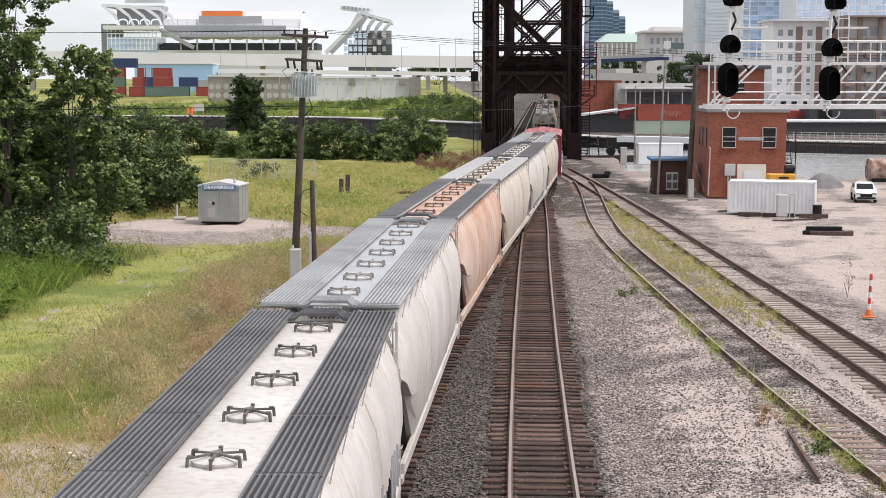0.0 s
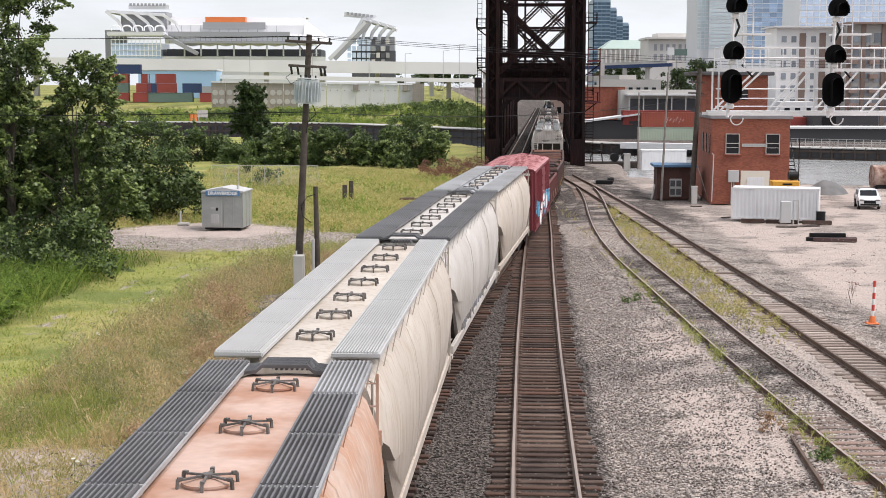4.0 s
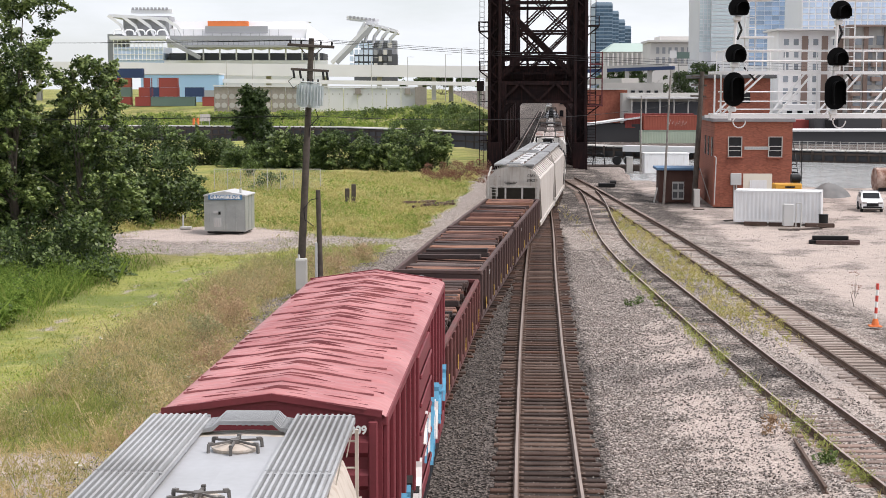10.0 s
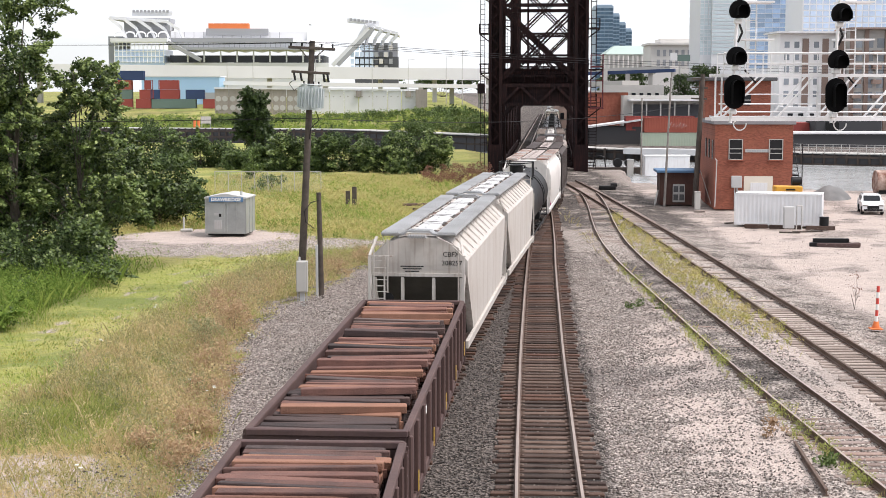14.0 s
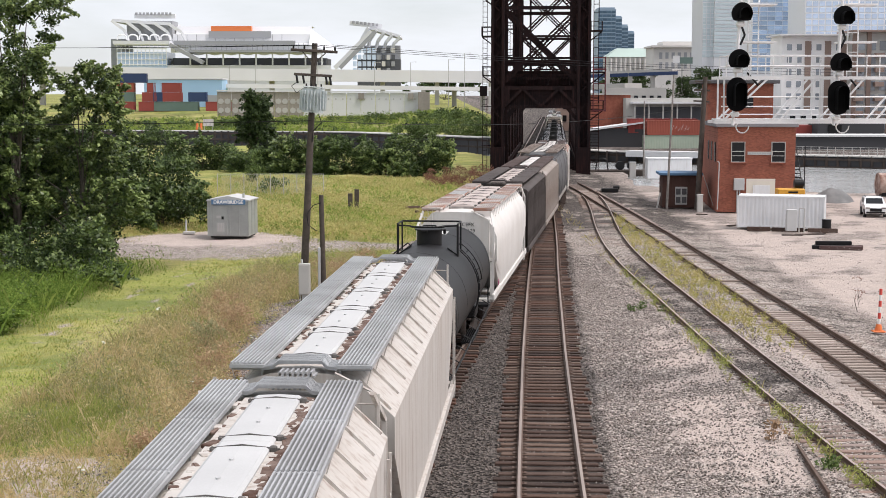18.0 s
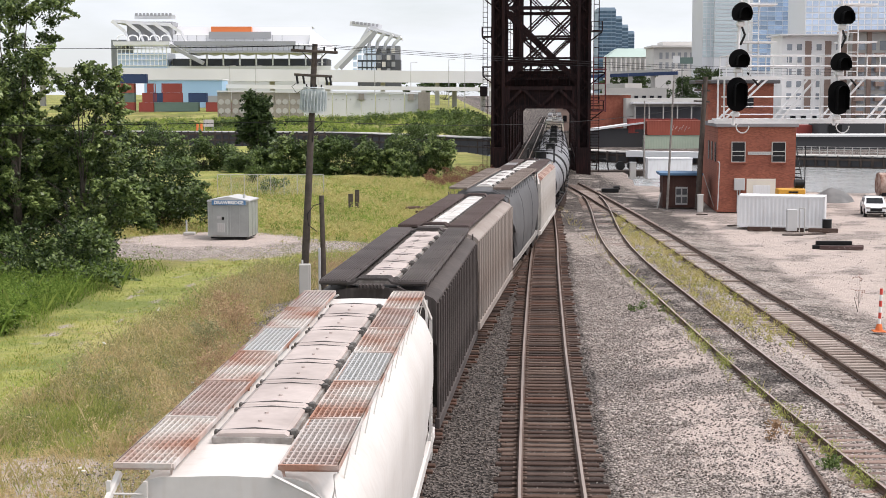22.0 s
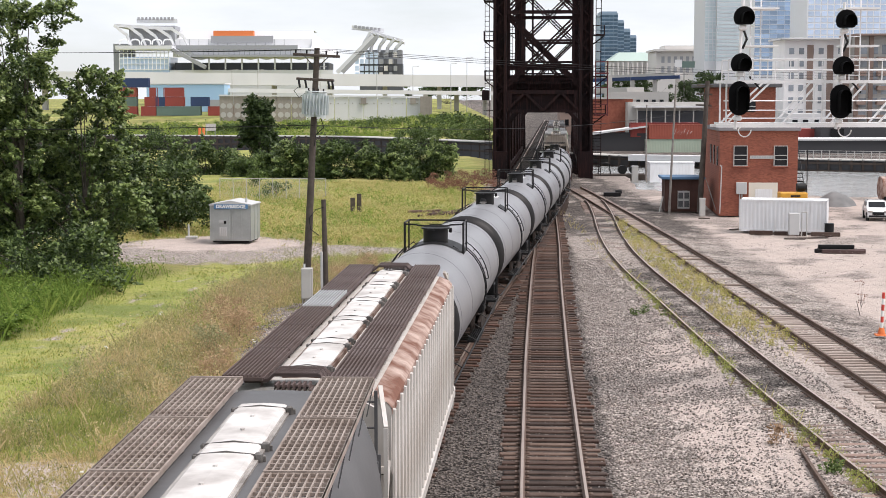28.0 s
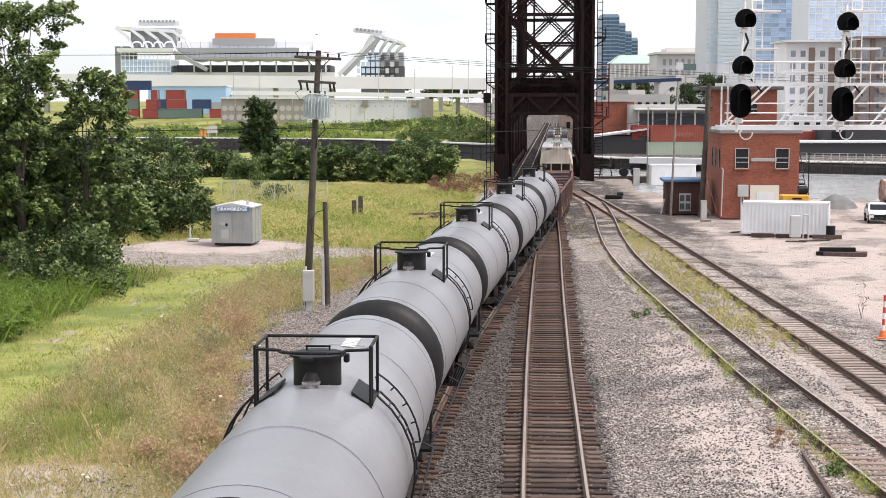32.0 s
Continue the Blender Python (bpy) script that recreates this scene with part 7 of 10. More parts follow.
M_POLEGREY = material("silvered_pole_wood", (0.30, 0.275, 0.25), 0.9, 0, 3, 0.25, (0.22, 0.2, 0.185), 30, 0.4)
sl_ = thing("lamp_pole", "slender grey wooden pole in the yard", "pole", pose(18.3, 127.6, -0.4, 0, 2.2, 0))
part("shaft", Shape().tube((0, 0, 0), (0, 0, 10.6), 0.11, 10, 0.07), M_POLEGREY, sl_, "", True)
hp = thing("heavy_pole", "dark timber pole with crossarms beside the brick tower", "utility pole", pose(20.75, 127.2, -0.4, 0, 2.6, 0))
part("shaft", Shape().tube((0, 0, 0), (0, 0, 10.9), 0.24, 12, 0.18), M_POLE, hp, "", True)
for z in (8.9, 9.8, 10.5):
    part("crossarm", Shape().box(-0.2, 0, z, 1.3, 0.12, 0.14), M_POLE, hp)
part("stay", Shape().tube((0.3, 0, 3.0), (1.5, 0.3, 0.0), 0.03, 6), M_BOXGREY, hp)
pc = thing("pedestal_cabinet", "small grey cabinet at the foot of a pole", "cabinet", pose(20.55, 124.7, -0.4))
part("cabinet_body", Shape().box(0, 0, 0.7, 0.45, 0.4, 1.4, 0, 0.03), M_BOXGREY, pc)
part("cap", Shape().box(0, 0, 1.43, 0.5, 0.45, 0.06, 0, 0.02), M_BOXGREY, pc)
tp = thing("cabinet_post", "grey cabinet by the river bank", "cabinet", pose(21.3, 176, -0.5))
part("cabinet_body", Shape().box(0, 0, 0.95, 0.7, 0.6, 1.7, 0, 0.03), M_BOXGREY, tp)
part("cap", Shape().box(0, 0, 1.85, 0.76, 0.66, 0.1), M_BOARDWHITE, tp)
part("footing", Shape().box(0, 0, 0.06, 0.9, 0.8, 0.12), M_CONC, tp)
lp = thing("street_lamp", "tall grey street lamp by the river", "street lamp", pose(22.8, 178, -0.5))
part("shaft", Shape().tube((0, 0, 0), (0, 0, 8.8), 0.11, 10, 0.07), M_POLEGREY, lp)
part("arm", Shape().path([(0, 0, 8.6), (0.3, 0, 8.95), (0.9, 0, 9.0)], 0.05), M_BOXGREY, lp)
part("lamp_head", Shape().box(1.1, 0, 8.98, 0.5, 0.2, 0.12, 0, 0.04), M_BOXGREY, lp)
wt = thing("white_tank_box", "white steel storage box near the river", "container", pose(25.2, 175, -0.5))
part("body", Shape().box(0, 0, 1.2, 5.0, 2.4, 2.2, 0, 0.05), M_CONTWHITE, wt)
part("frame", Shape().box(0, 0, 2.35, 5.1, 2.5, 0.12, 0, 0.02), M_CONTWHITE, wt)


def shipping_container(m, length, mat, label, high=2.55):
    c = thing("shipping_container", label, "container", m)
    w, h = 2.44, high
    n = int(length / 0.28)
    for s in (-1, 1):
        pts = []
        for i in range(n):
            x = -length / 2 + 0.1 + (length - 0.2) * i / n
            d = (length - 0.2) / n
            pts += [(x, 0.0), (x + d * 0.3, 0.016), (x + d * 0.55, 0.016), (x + d * 0.8, 0.0)]
        pts.append((length / 2 - 0.1, 0))
        part("side_panel", Shape().loft([[(x, s * (w / 2 - 0.04 + o * 0.9), z) for x, o in pts] for z in (0.2, h - 0.12)], closed=False), mat, c, "corrugated side")
    part("roof_panel", Shape().box(0, 0, h - 0.05, length - 0.1, w - 0.1, 0.06), mat, c)
    part("floor_panel", Shape().box(0, 0, 0.16, length - 0.1, w - 0.1, 0.1), M_BLACK, c)
    fr = Shape()
    for i in (-1, 1):
        for j in (-1, 1):
            fr.box(i * (length / 2 - 0.06), j * (w / 2 - 0.06), h / 2, 0.14, 0.14, h, 0, 0.02)
        fr.box(0, i * (w / 2 - 0.04), h - 0.06, length, 0.1, 0.12)
        fr.box(0, i * (w / 2 - 0.04), 0.12, length, 0.1, 0.16)
    part("frame", fr, mat, c)
    for i in (-1, 1):
        d = part("end_panel", Shape().box(i * (length / 2 - 0.08), 0, h / 2, 0.05, w - 0.2, h - 0.2), mat, c)
        for q in (-0.6, -0.2, 0.2, 0.6):
            part("lock_rod", Shape().tube((i * (length / 2 - 0.03), q, 0.2), (i * (length / 2 - 0.03), q, h - 0.2), 0.02, 6), mat, d)
    return c


CT = math.degrees(math.atan2(-1.6, 5.6))
shipping_container(pose(24.0, 110.2, -0.36, 0, 0, CT), 6.06, M_CONTWHITE, "white corrugated shipping container on timbers", 2.3)
for x, y, l_ in ((23.9, 107.6, 2.2), (22.0, 108.3, 1.6), (26.2, 107.0, 2.0)):
    tb = thing("timber_beam", "dark timber beam on the ground", "timber", pose(x, y, -0.45, 0, 0, CT + 4))
    part("beam", Shape().box(0, 0, 0.14, l_, 0.28, 0.28, 0, 0.02), M_TIE, tb)
ub = thing("utility_box", "grey utility box with pipes before the container", "cabinet", pose(23.9, 106.6, -0.45))
part("body", Shape().box(0, 0, 0.9, 0.7, 0.5, 1.5, 0, 0.03), M_BOARDWHITE, ub)
part("pipe", Shape().path([(0.55, 0, 0), (0.55, 0, 1.7), (0.9, 0, 1.7), (0.9, 0, 0)], 0.04), M_BOXGREY, ub)
for i, (x, y, z, l_, t_) in enumerate(((24.1, 95.9, 0.0, 2.5, -5), (24.3, 96.3, 0.0, 2.4, -8), (24.2, 96.1, 0.25, 2.2, -4), (24.5, 95.4, 0.0, 2.6, -12), (24.3, 96.8, 0.0, 2.0, 2), (25.4, 95.8, 0.0, 1.2, 20))):
    bm_ = thing("timber_baulk", "heavy black timber baulk lying in a stack", "timber", pose(x, y, -0.5 + z, 0, 0, t_), "stacked timber baulks")
    part("baulk", Shape().box(0, 0, 0.13, l_, 0.27, 0.25, 0, 0.025), M_GONDARK if i % 2 else M_BLACK, bm_)
    part("end_plate", Shape().box(l_ / 2 + 0.01, 0, 0.13, 0.02, 0.22, 0.2), M_GONDARK, bm_)

dl = thing("delineator_post", "red and white striped marker post on an orange base", "marker post", pose(17.3, 61.2, -0.32, 0, 2, 0))
for k in range(6):
    part("band", Shape().tube((0, 0, 0.3 + k * 0.24), (0, 0, 0.3 + (k + 1) * 0.24), 0.06, 12), M_LETTERW if k % 2 == 0 else M_REDWHITE, dl)
part("base", Shape().tube((0, 0, 0.04), (0, 0, 0.32), 0.16, 14, 0.1), M_CONEORANGE, dl, "orange rubber base")
part("foot", Shape().box(0, 0, 0.03, 0.5, 0.42, 0.06, 0, 0.02), M_CONEORANGE, dl)


def suv():
    c = thing("parked_car", "white compact sport utility car parked on pale dirt", "car", pose(33.9, 122.4, -0.5, 0, 0, -9.5))
    c.scale = (0.9, 0.9, 0.9)
    hw = 0.92
    prof = [(-2.3, 0.45), (-2.28, 0.85), (-2.1, 1.0), (-1.15, 1.12), (-0.45, 1.62), (1.2, 1.68), (1.95, 1.45), (2.25, 1.0), (2.3, 0.5)]
    sec = []
    for y, z in prof:
        nar = 0.86 if z > 1.3 else 1.0
        sec.append((y, z, nar))
    body = Shape()
    ring = [(y, z) for y, z, _ in sec] + [(2.2, 0.32), (-2.2, 0.32)]
    nr = [n for _, _, n in sec] + [0.95, 0.95]
    body.loft([[(s * hw * n * k, y, z) for (y, z), n in zip(ring, nr)] for s, k in ((-1, 0.96), (-1, 1.0), (1, 1.0), (1, 0.96))])
    part("body", body, M_CARWHITE, c, "white painted body", True)
    gl = Shape().add([(-0.72, -1.1, 1.15), (0.72, -1.1, 1.15), (0.68, -0.5, 1.58), (-0.68, -0.5, 1.58)], [(0, 1, 2, 3)])
    gl.v = [(x, y - 0.03, z + 0.02) for x, y, z in gl.v]
    part("windscreen", gl, M_GLASS, c, "dark windscreen")
    for s in (-1, 1):
        part("side_window", Shape().box(s * hw * 0.89, 0.45, 1.35, 0.06, 2.1, 0.36, 0, 0.02), M_GLASS, c)
        part("mirror", Shape().box(s * 1.0, -0.75, 1.12, 0.16, 0.1, 0.14, 0, 0.03), M_CARWHITE, c)
        hl = Shape().box(s * 0.66, -2.28, 0.84, 0.4, 0.08, 0.13, 0, 0.03)
        part("headlight", hl, M_LID, c, "clear headlight")
        for y in (-1.4, 1.4):
            w = part("wheel", Shape().tube((s * 0.72, y, 0.36), (s * 0.95, y, 0.36), 0.36, 20), M_TYRE, c, "black tyre", True)
            part("rim", Shape().tube((s * 0.93, y, 0.36), (s * 0.965, y, 0.36), 0.22, 14), M_GALV, w, "alloy rim")
    part("grille", Shape().box(0, -2.31, 0.68, 1.0, 0.04, 0.26, 0, 0.01), M_BLACK, c, "black grille")
    part("bumper", Shape().box(0, -2.3, 0.45, 1.6, 0.1, 0.16, 0, 0.03), M_BLACK, c)
    part("roof_rail", Shape().tube((-0.68, -0.3, 1.72), (-0.68, 1.2, 1.74), 0.025, 6), M_BLACK, c)
    part("roof_rail", Shape().tube((0.68, -0.3, 1.72), (0.68, 1.2, 1.74), 0.025, 6), M_BLACK, c)


suv()
gen = thing("generator_set", "yellow machine with a black tank on top", "machine", pose(25.55, 114.6, -0.45))
part("body", Shape().box(0, 0, 1.35, 2.0, 1.2, 2.5, 0, 0.06), M_YELLOW, gen)
part("tank", Shape().tube((0.3, 0, 2.95), (0.95, 0, 2.95), 0.32, 16), M_BLACK, gen, "black drum", True)
part("panel", Shape().box(0.1, -0.62, 2.35, 0.7, 0.03, 0.12), M_BLACK, gen)

pile_bm = Shape()
rnd = random.Random(3)
N = 18
rings = []
for k, (r, z) in enumerate(((2.1, 0.0), (1.6, 0.55), (1.0, 1.05), (0.45, 1.38), (0.08, 1.5))):
    rings.append([(r * (1 + 0.12 * math.sin(3 * a + k)) * math.cos(a), r * (1 + 0.12 * math.sin(3 * a + k)) * math.sin(a), z + rnd.uniform(-0.06, 0.06) * (k > 0)) for a in [2 * math.pi * i / N for i in range(N)]])
pile_bm.loft(rings)
M_PILE = material("grey_gravel_pile", (0.2, 0.2, 0.2), 0.95, 0, 1, 0.2, (0.15, 0.15, 0.15), 14, 0.8)
gp = tagged(solid("stone_mound", pile_bm, M_PILE, True), "mound of dark grey crushed stone", "mound")
gp.matrix_basis = pose(34.6, 138.5, -0.55)
gp.scale = (1.0, 1.0, 0.85)


# ---- small things in the yard and beside the track ----
lr = thing("loose_rail", "rusty length of rail lying in the gravel", "rail", pose(9.15, 37.9, -0.22, 0, 0, -4.5))
part("rail_length", rail_shape(lambda y: 0.0, 0.0, -2.6, 2.4, 1.0, False), M_STEEL, lr, m=pose(0, 0, 0.15))
sm_ = thing("switch_machine", "low black switch machine beside the points", "switch machine", pose(15.7, 147.5, -0.3))
part("case", Shape().box(0, 0, 0.25, 1.6, 0.7, 0.4, 0, 0.06), M_BLACK, sm_)
part("motor", Shape().tube((0.3, 0, 0.5), (0.9, 0, 0.5), 0.2, 12), M_BLACK, sm_, "", True)
part("rod", Shape().beam((-0.8, 0, 0.12), (-2.0, 0, 0.12), 0.08, 0.06), M_STEEL, sm_)
for i, (x, y, a) in enumerate(((-1.4, 126.0, 50), (-0.9, 127.2, 62), (-0.2, 126.0, 38), (0.4, 127.5, 70), (-1.9, 127.5, 25))):
    ot = thing("old_timber", "dark discarded timber beside the track", "timber", pose(x, y, -0.5 + 0.05 * i, 0, 0, a), "discarded timbers")
    part("timber", Shape().box(0, 0, 0.12, 3.0, 0.24, 0.2, 0, 0.02), M_TIE, ot)
fn = tagged(new("chain_fence"), "grey chain-link fence behind the hut", "fence", kind="structure")
for i in range(9):
    x = -21.5 + i * 1.25
    part("fence_post", Shape().tube((x, 146, -0.5), (x, 146, 1.6), 0.04, 6), M_BOXGREY, fn)
part("top_rail", Shape().tube((-21.5, 146, 1.55), (-11.5, 146, 1.55), 0.03, 6), M_BOXGREY, fn)
mesh_ = Shape()
for i in range(60):
    x = -21.5 + i * 10 / 60
    mesh_.tube((x, 146, -0.4), (x + 0.6, 146, 1.5), 0.008, 3, caps=False)
    mesh_.tube((x + 0.6, 146, -0.4), (x, 146, 1.5), 0.008, 3, caps=False)
tagged(part("wire_mesh", mesh_, M_BOXGREY, fn), kind="stuff")
for x, y, l_, a in ((22.6, 108.9, 1.8, 20), (23.6, 104.9, 1.4, -10), (25.0, 105.6, 2.2, 12), (21.0, 112.6, 1.2, 40), (20.4, 122.8, 0.9, 10)):
    pk = thing("scrap_plank", "grey weathered plank on the ground", "plank", pose(x, y, -0.49, 0, 0, a), "scattered planks")
    part("plank", Shape().box(0, 0, 0.06, l_, 0.24, 0.08, 0, 0.01), M_POLE, pk)
    part("end_band", Shape().box(l_ / 2 - 0.06, 0, 0.062, 0.05, 0.25, 0.085), M_GONDARK, pk)
tyre = thing("dark_drum", "dark drum beside the container", "drum", pose(26.5, 107.2, -0.48))
part("drum", Shape().tube((0, 0, 0), (0, 0, 0.9), 0.32, 14), M_BLACK, tyre, "", True)
part("rim", Shape().tube((0, 0, 0.88), (0, 0, 0.92), 0.34, 14), M_BLACK, tyre)
bn_ = thing("rusty_buoy", "rusty round steel tank by the river", "tank", pose(42.0, 146.0, -0.6))
part("tank", Shape().tube((-1.2, 0, 1.2), (1.2, 0, 1.2), 1.1, 18), M_RUST, bn_, "", True)
part("cradle", Shape().box(0, 0, 0.25, 2.0, 1.6, 0.5), M_BLACK, bn_)


# ---- far bank, roads and town ----
def block(name, label, cat, x, y, w, d, z0, z1, mat, turn=0.0, group=""):
    b = thing(name, label, cat, pose(x, y, z0, 0, 0, turn), group)
    part("wall", Shape().box(0, d / 2, (z1 - z0) / 2, w, d, z1 - z0), mat, b)
    return b


def panes(b, w, z0, z1, cols, rows, glass, y=-0.05, gap=0.12, gap_z=0.2, cx=0.0, name="window"):
    """Rows of panes on a front, each a piece of its own."""
    cw, rh = w / cols, (z1 - z0) / rows
    me = Shape().box(0, 0, 0, cw * (1 - gap), 0.14, rh * (1 - gap_z)).mesh(name)
    for r in range(rows):
        for c in range(cols):
            part(name, me, glass, b, m=pose(cx - w / 2 + (c + 0.5) * cw, y, z0 + (r + 0.5) * rh))


# river walls
def bank_wall(xs, ys, x0, x1, top, name, label, piles=1.4):
    w = tagged(new(name), label, "river wall", kind="structure")
    s = Shape()
    st = Shape()
    cap = Shape()
    x = x0
    while x < x1:
        xa, xb = x, min(x1, x + 6.0)
        ya, yb = float(np.interp(xa, xs, ys)), float(np.interp(xb, xs, ys))
        s.beam((xa, ya - 3.6, (top - 4.5) / 2), (xb, yb - 3.6, (top - 4.5) / 2), 0.5, top + 4.5)
        cap.beam((xa, ya - 1.6, top), (xb, yb - 1.6, top), 4.6, 0.16)
        st.beam((xa, ya - 4.05, top - 0.5), (xb, yb - 4.05, top - 0.5), 0.35, 0.35)
        st.beam((xa, ya - 4.05, top - 1.7), (xb, yb - 4.05, top - 1.7), 0.35, 0.35)
        n = max(1, int((xb - xa) / piles))
        for i in range(n):
            q = xa + (xb - xa) * i / n
            st.box(q, float(np.interp(q, xs, ys)) - 4.0, (top - 4.0) / 2, 0.35, 0.35, top + 4.2)
        x += 6.0
    part("sheet_wall", s, M_DARKWALL, w)
    part("quay_edge", cap, M_CONC, w, "concrete quay edge")
    part("fender_piles", st, M_WHARF, w, "dark timber fender piles")


M_WHARF = material("tarred_wharf_timber", (0.05, 0.04, 0.036), 0.9, 0, 0.8, 0.3, (0.08, 0.06, 0.05), 8, 0.2)
bank_wall(FAR_X, FAR_Y, -120, 8, 0.95, "wall_river_far", "dark timber river wall on the far bank")
bank_wall(FAR_X, FAR_Y, 16, 130, -0.35, "wall_wharf", "dark timber wharf with a pale rail")

# wharf rail on the right
wr = tagged(new("wharf_railing"), "pale steel railing along the wharf", "railing", kind="structure")
for i in range(34):
    x = 45 + i * 1.1
    y = float(np.interp(x, FAR_X, FAR_Y)) - 3.4
    x2 = x + 1.1
    y2 = float(np.interp(x2, FAR_X, FAR_Y)) - 3.4
    p = part("post", Shape().box(x, y, 0.35, 0.09, 0.09, 1.4), M_BOXGREY, wr)
    for z in (0.3, 0.65, 1.0):
        part("rail", Shape().beam((x, y, z), (x2, y2, z), 0.06, 0.06), M_BOXGREY, wr)

# containers beyond the field
base_z = float(ground_z(np.array([-74.0]), np.array([432.0]))[0]) + 0.02
for x, level, l_, mt, lb in ((-90.2, 0, 8.0, M_CONTRED, "dark red"), (-82.9, 0, 4.2, M_CONTRED, "maroon"), (-74.6, 0, 12.2, M_CONTGREEN, "grey-green"), (-60.9, 0, 11.0, M_CONTRED, "dull red"),
                             (-82.0, 1, 4.0, M_CONTRED, "red"), (-79.6, 1, 2.6, M_NAVY, "dark blue"), (-75.7, 1, 5.2, M_CONTRED, "red"), (-68.7, 1, 5.0, M_NAVY, "blue"),
                             (-90.2, 1, 8.0, M_CONTGREEN, "dark green"), (-90.2, 2, 8.0, M_CONTORANGE, "orange"), (-88.9, 3, 12.2, M_NAVY, "navy blue"), (-81.4, 2, 2.4, M_CONTRED, "red"), (-79.6, 2, 2.3, M_SKYBLUE, "pale blue"), (-76.0, 2, 5.4, M_CONTRED, "red")):
    shipping_container(pose(x, 432, base_z + level * 2.6, 0, 0, 0), l_, mt, lb + " freight container in a far yard", 2.6)

bw = block("warehouse", "long light blue warehouse wall behind containers", "warehouse", -79.2, 470, 23.5, 12, 4.0, 13.1, M_SKYBLUE)
part("roof", Shape().box(0, 6, 9.4, 24, 12.5, 0.3), M_STAD, bw)
part("door", Shape().box(9, -0.1, 2.3, 4.5, 0.2, 4.4), M_STADGREY, bw, "grey roller door")

# retaining wall of concrete panels
M_CONCTAN = material("stained_tan_concrete", (0.36, 0.325, 0.29), 0.9, 0, 0.15, 0.15, (0.29, 0.26, 0.235), 2, 0.1, streak=0.3, streak_colour=(0.2, 0.17, 0.15))
rw = tagged(new("wall_retaining"), "pale concrete retaining wall in panels", "retaining wall", kind="structure")
for i in range(14):
    xa = -59.0 + i * 3.72
    ya = 402.0
    mt = M_CONCTAN if i < 6 else M_CONCW
    pn = part("panel", Shape().box(xa + 1.86, ya, 6.3 - 0.03 * i, 3.58, 0.5, 6.4), mt, rw, m=None)
    if i < 6:
        for k in range(4):
            part("relief", Shape().tube((xa + 1.86 + (k % 2 - 0.5) * 1.7, ya - 0.2, 4.7 + (k // 2) * 2.3), (xa + 1.86 + (k % 2 - 0.5) * 1.7, ya - 0.32, 4.7 + (k // 2) * 2.3), 0.75, 8), M_CONC, pn)
    else:
        for k in range(2):
            part("tie_cap", Shape().tube((xa + 1.0 + k * 1.8, ya - 0.2, 7.6), (xa + 1.0 + k * 1.8, ya - 0.33, 7.6), 0.2, 8), M_CONC, pn)
part("coping", Shape().beam((-59.0, 401.8, 9.75), (-59.0 + 52.5, 401.8, 9.35), 0.9, 0.35), M_CONCW, rw)
part("end_pier", Shape().box(-59.0 + 53.5, 401.0, 5.8, 3.0, 3.0, 7.2), M_CONCTAN, rw)
for xx in (-21.7, -8.9):
    part("hopper_outlet", Shape().box(xx, 401.4, 8.3, 1.4, 0.8, 1.6), M_CONCTAN, rw)

# elevated road with parapet and pillars
er = tagged(new("road_elevated"), "white concrete elevated highway on pillars", "highway", kind="structure")
part("parapet", Shape().beam((-160.2, 525, 16.2), (15.5, 560, 14.9), 0.8, 4.2), M_CONCW, er, "white parapet")
part("deck", Shape().beam((-160.2, 533, 14.9), (15.5, 568, 13.7), 14, 1.6), M_CONC, er)
part("ramp", Shape().beam((-69.9, 482, 11.4), (15.7, 500, 10.4), 8, 1.2), M_CONCW, er, "lower ramp")
for i in range(10):
    f = i / 9
    part("pillar", Shape().box(-158.5 + f * 175, 534 + 30 * f, 8, 1.6, 2.4, 12), M_CONC, er)
for xx in (-7.1, 2.9, 12.1):
    part("pillar", Shape().box(xx, 502, 6, 1.5, 2.0, 9), M_CONC, er)
er2 = tagged(new("road_bridge"), "blue and white highway bridge before the town", "highway", kind="structure")
part("girder", Shape().beam((41.0, 520, 14.5), (74.5, 500, 15.6), 1.0, 1.1), M_NAVY, er2, "blue girder")
part("deck", Shape().beam((41.3, 524, 15.4), (75.0, 504, 16.5), 8, 0.9), M_CONC, er2)
part("ramp", Shape().beam((35.5, 430, 10.6), (49.5, 410, 11.1), 6, 1.3), M_CONC, er2)
for k in range(4):
    part("pillar", Shape().box(53.4 + k * 7.0, 512 - 3 * k, 8, 1.3, 1.6, 16), M_CONC, er2)


def far_lamp(x, y, z0, h):
    p = thing("road_lamp", "slim grey road lamp beside the highway", "street lamp", pose(x, y, z0), "road lamps")
    part("shaft", Shape().tube((0, 0, 0), (0, 0, h), 0.16, 6, 0.1), M_BOXGREY, p)
    part("arm", Shape().beam((0, 0, h), (1.6, 0, h + 0.1), 0.1, 0.1), M_BOXGREY, p)
    part("lamp_head", Shape().box(1.7, 0, h + 0.05, 0.7, 0.3, 0.15), M_BOXGREY, p)


for x, d, h in ((-11.1, 500, 15), (1.1, 505, 16), (6.3, 505, 18), (-69.2, 500, 14), (-60.9, 500, 14), (-22.9, 505, 15), (-40.9, 500, 15)):
    far_lamp(x, d, 4.0, h)


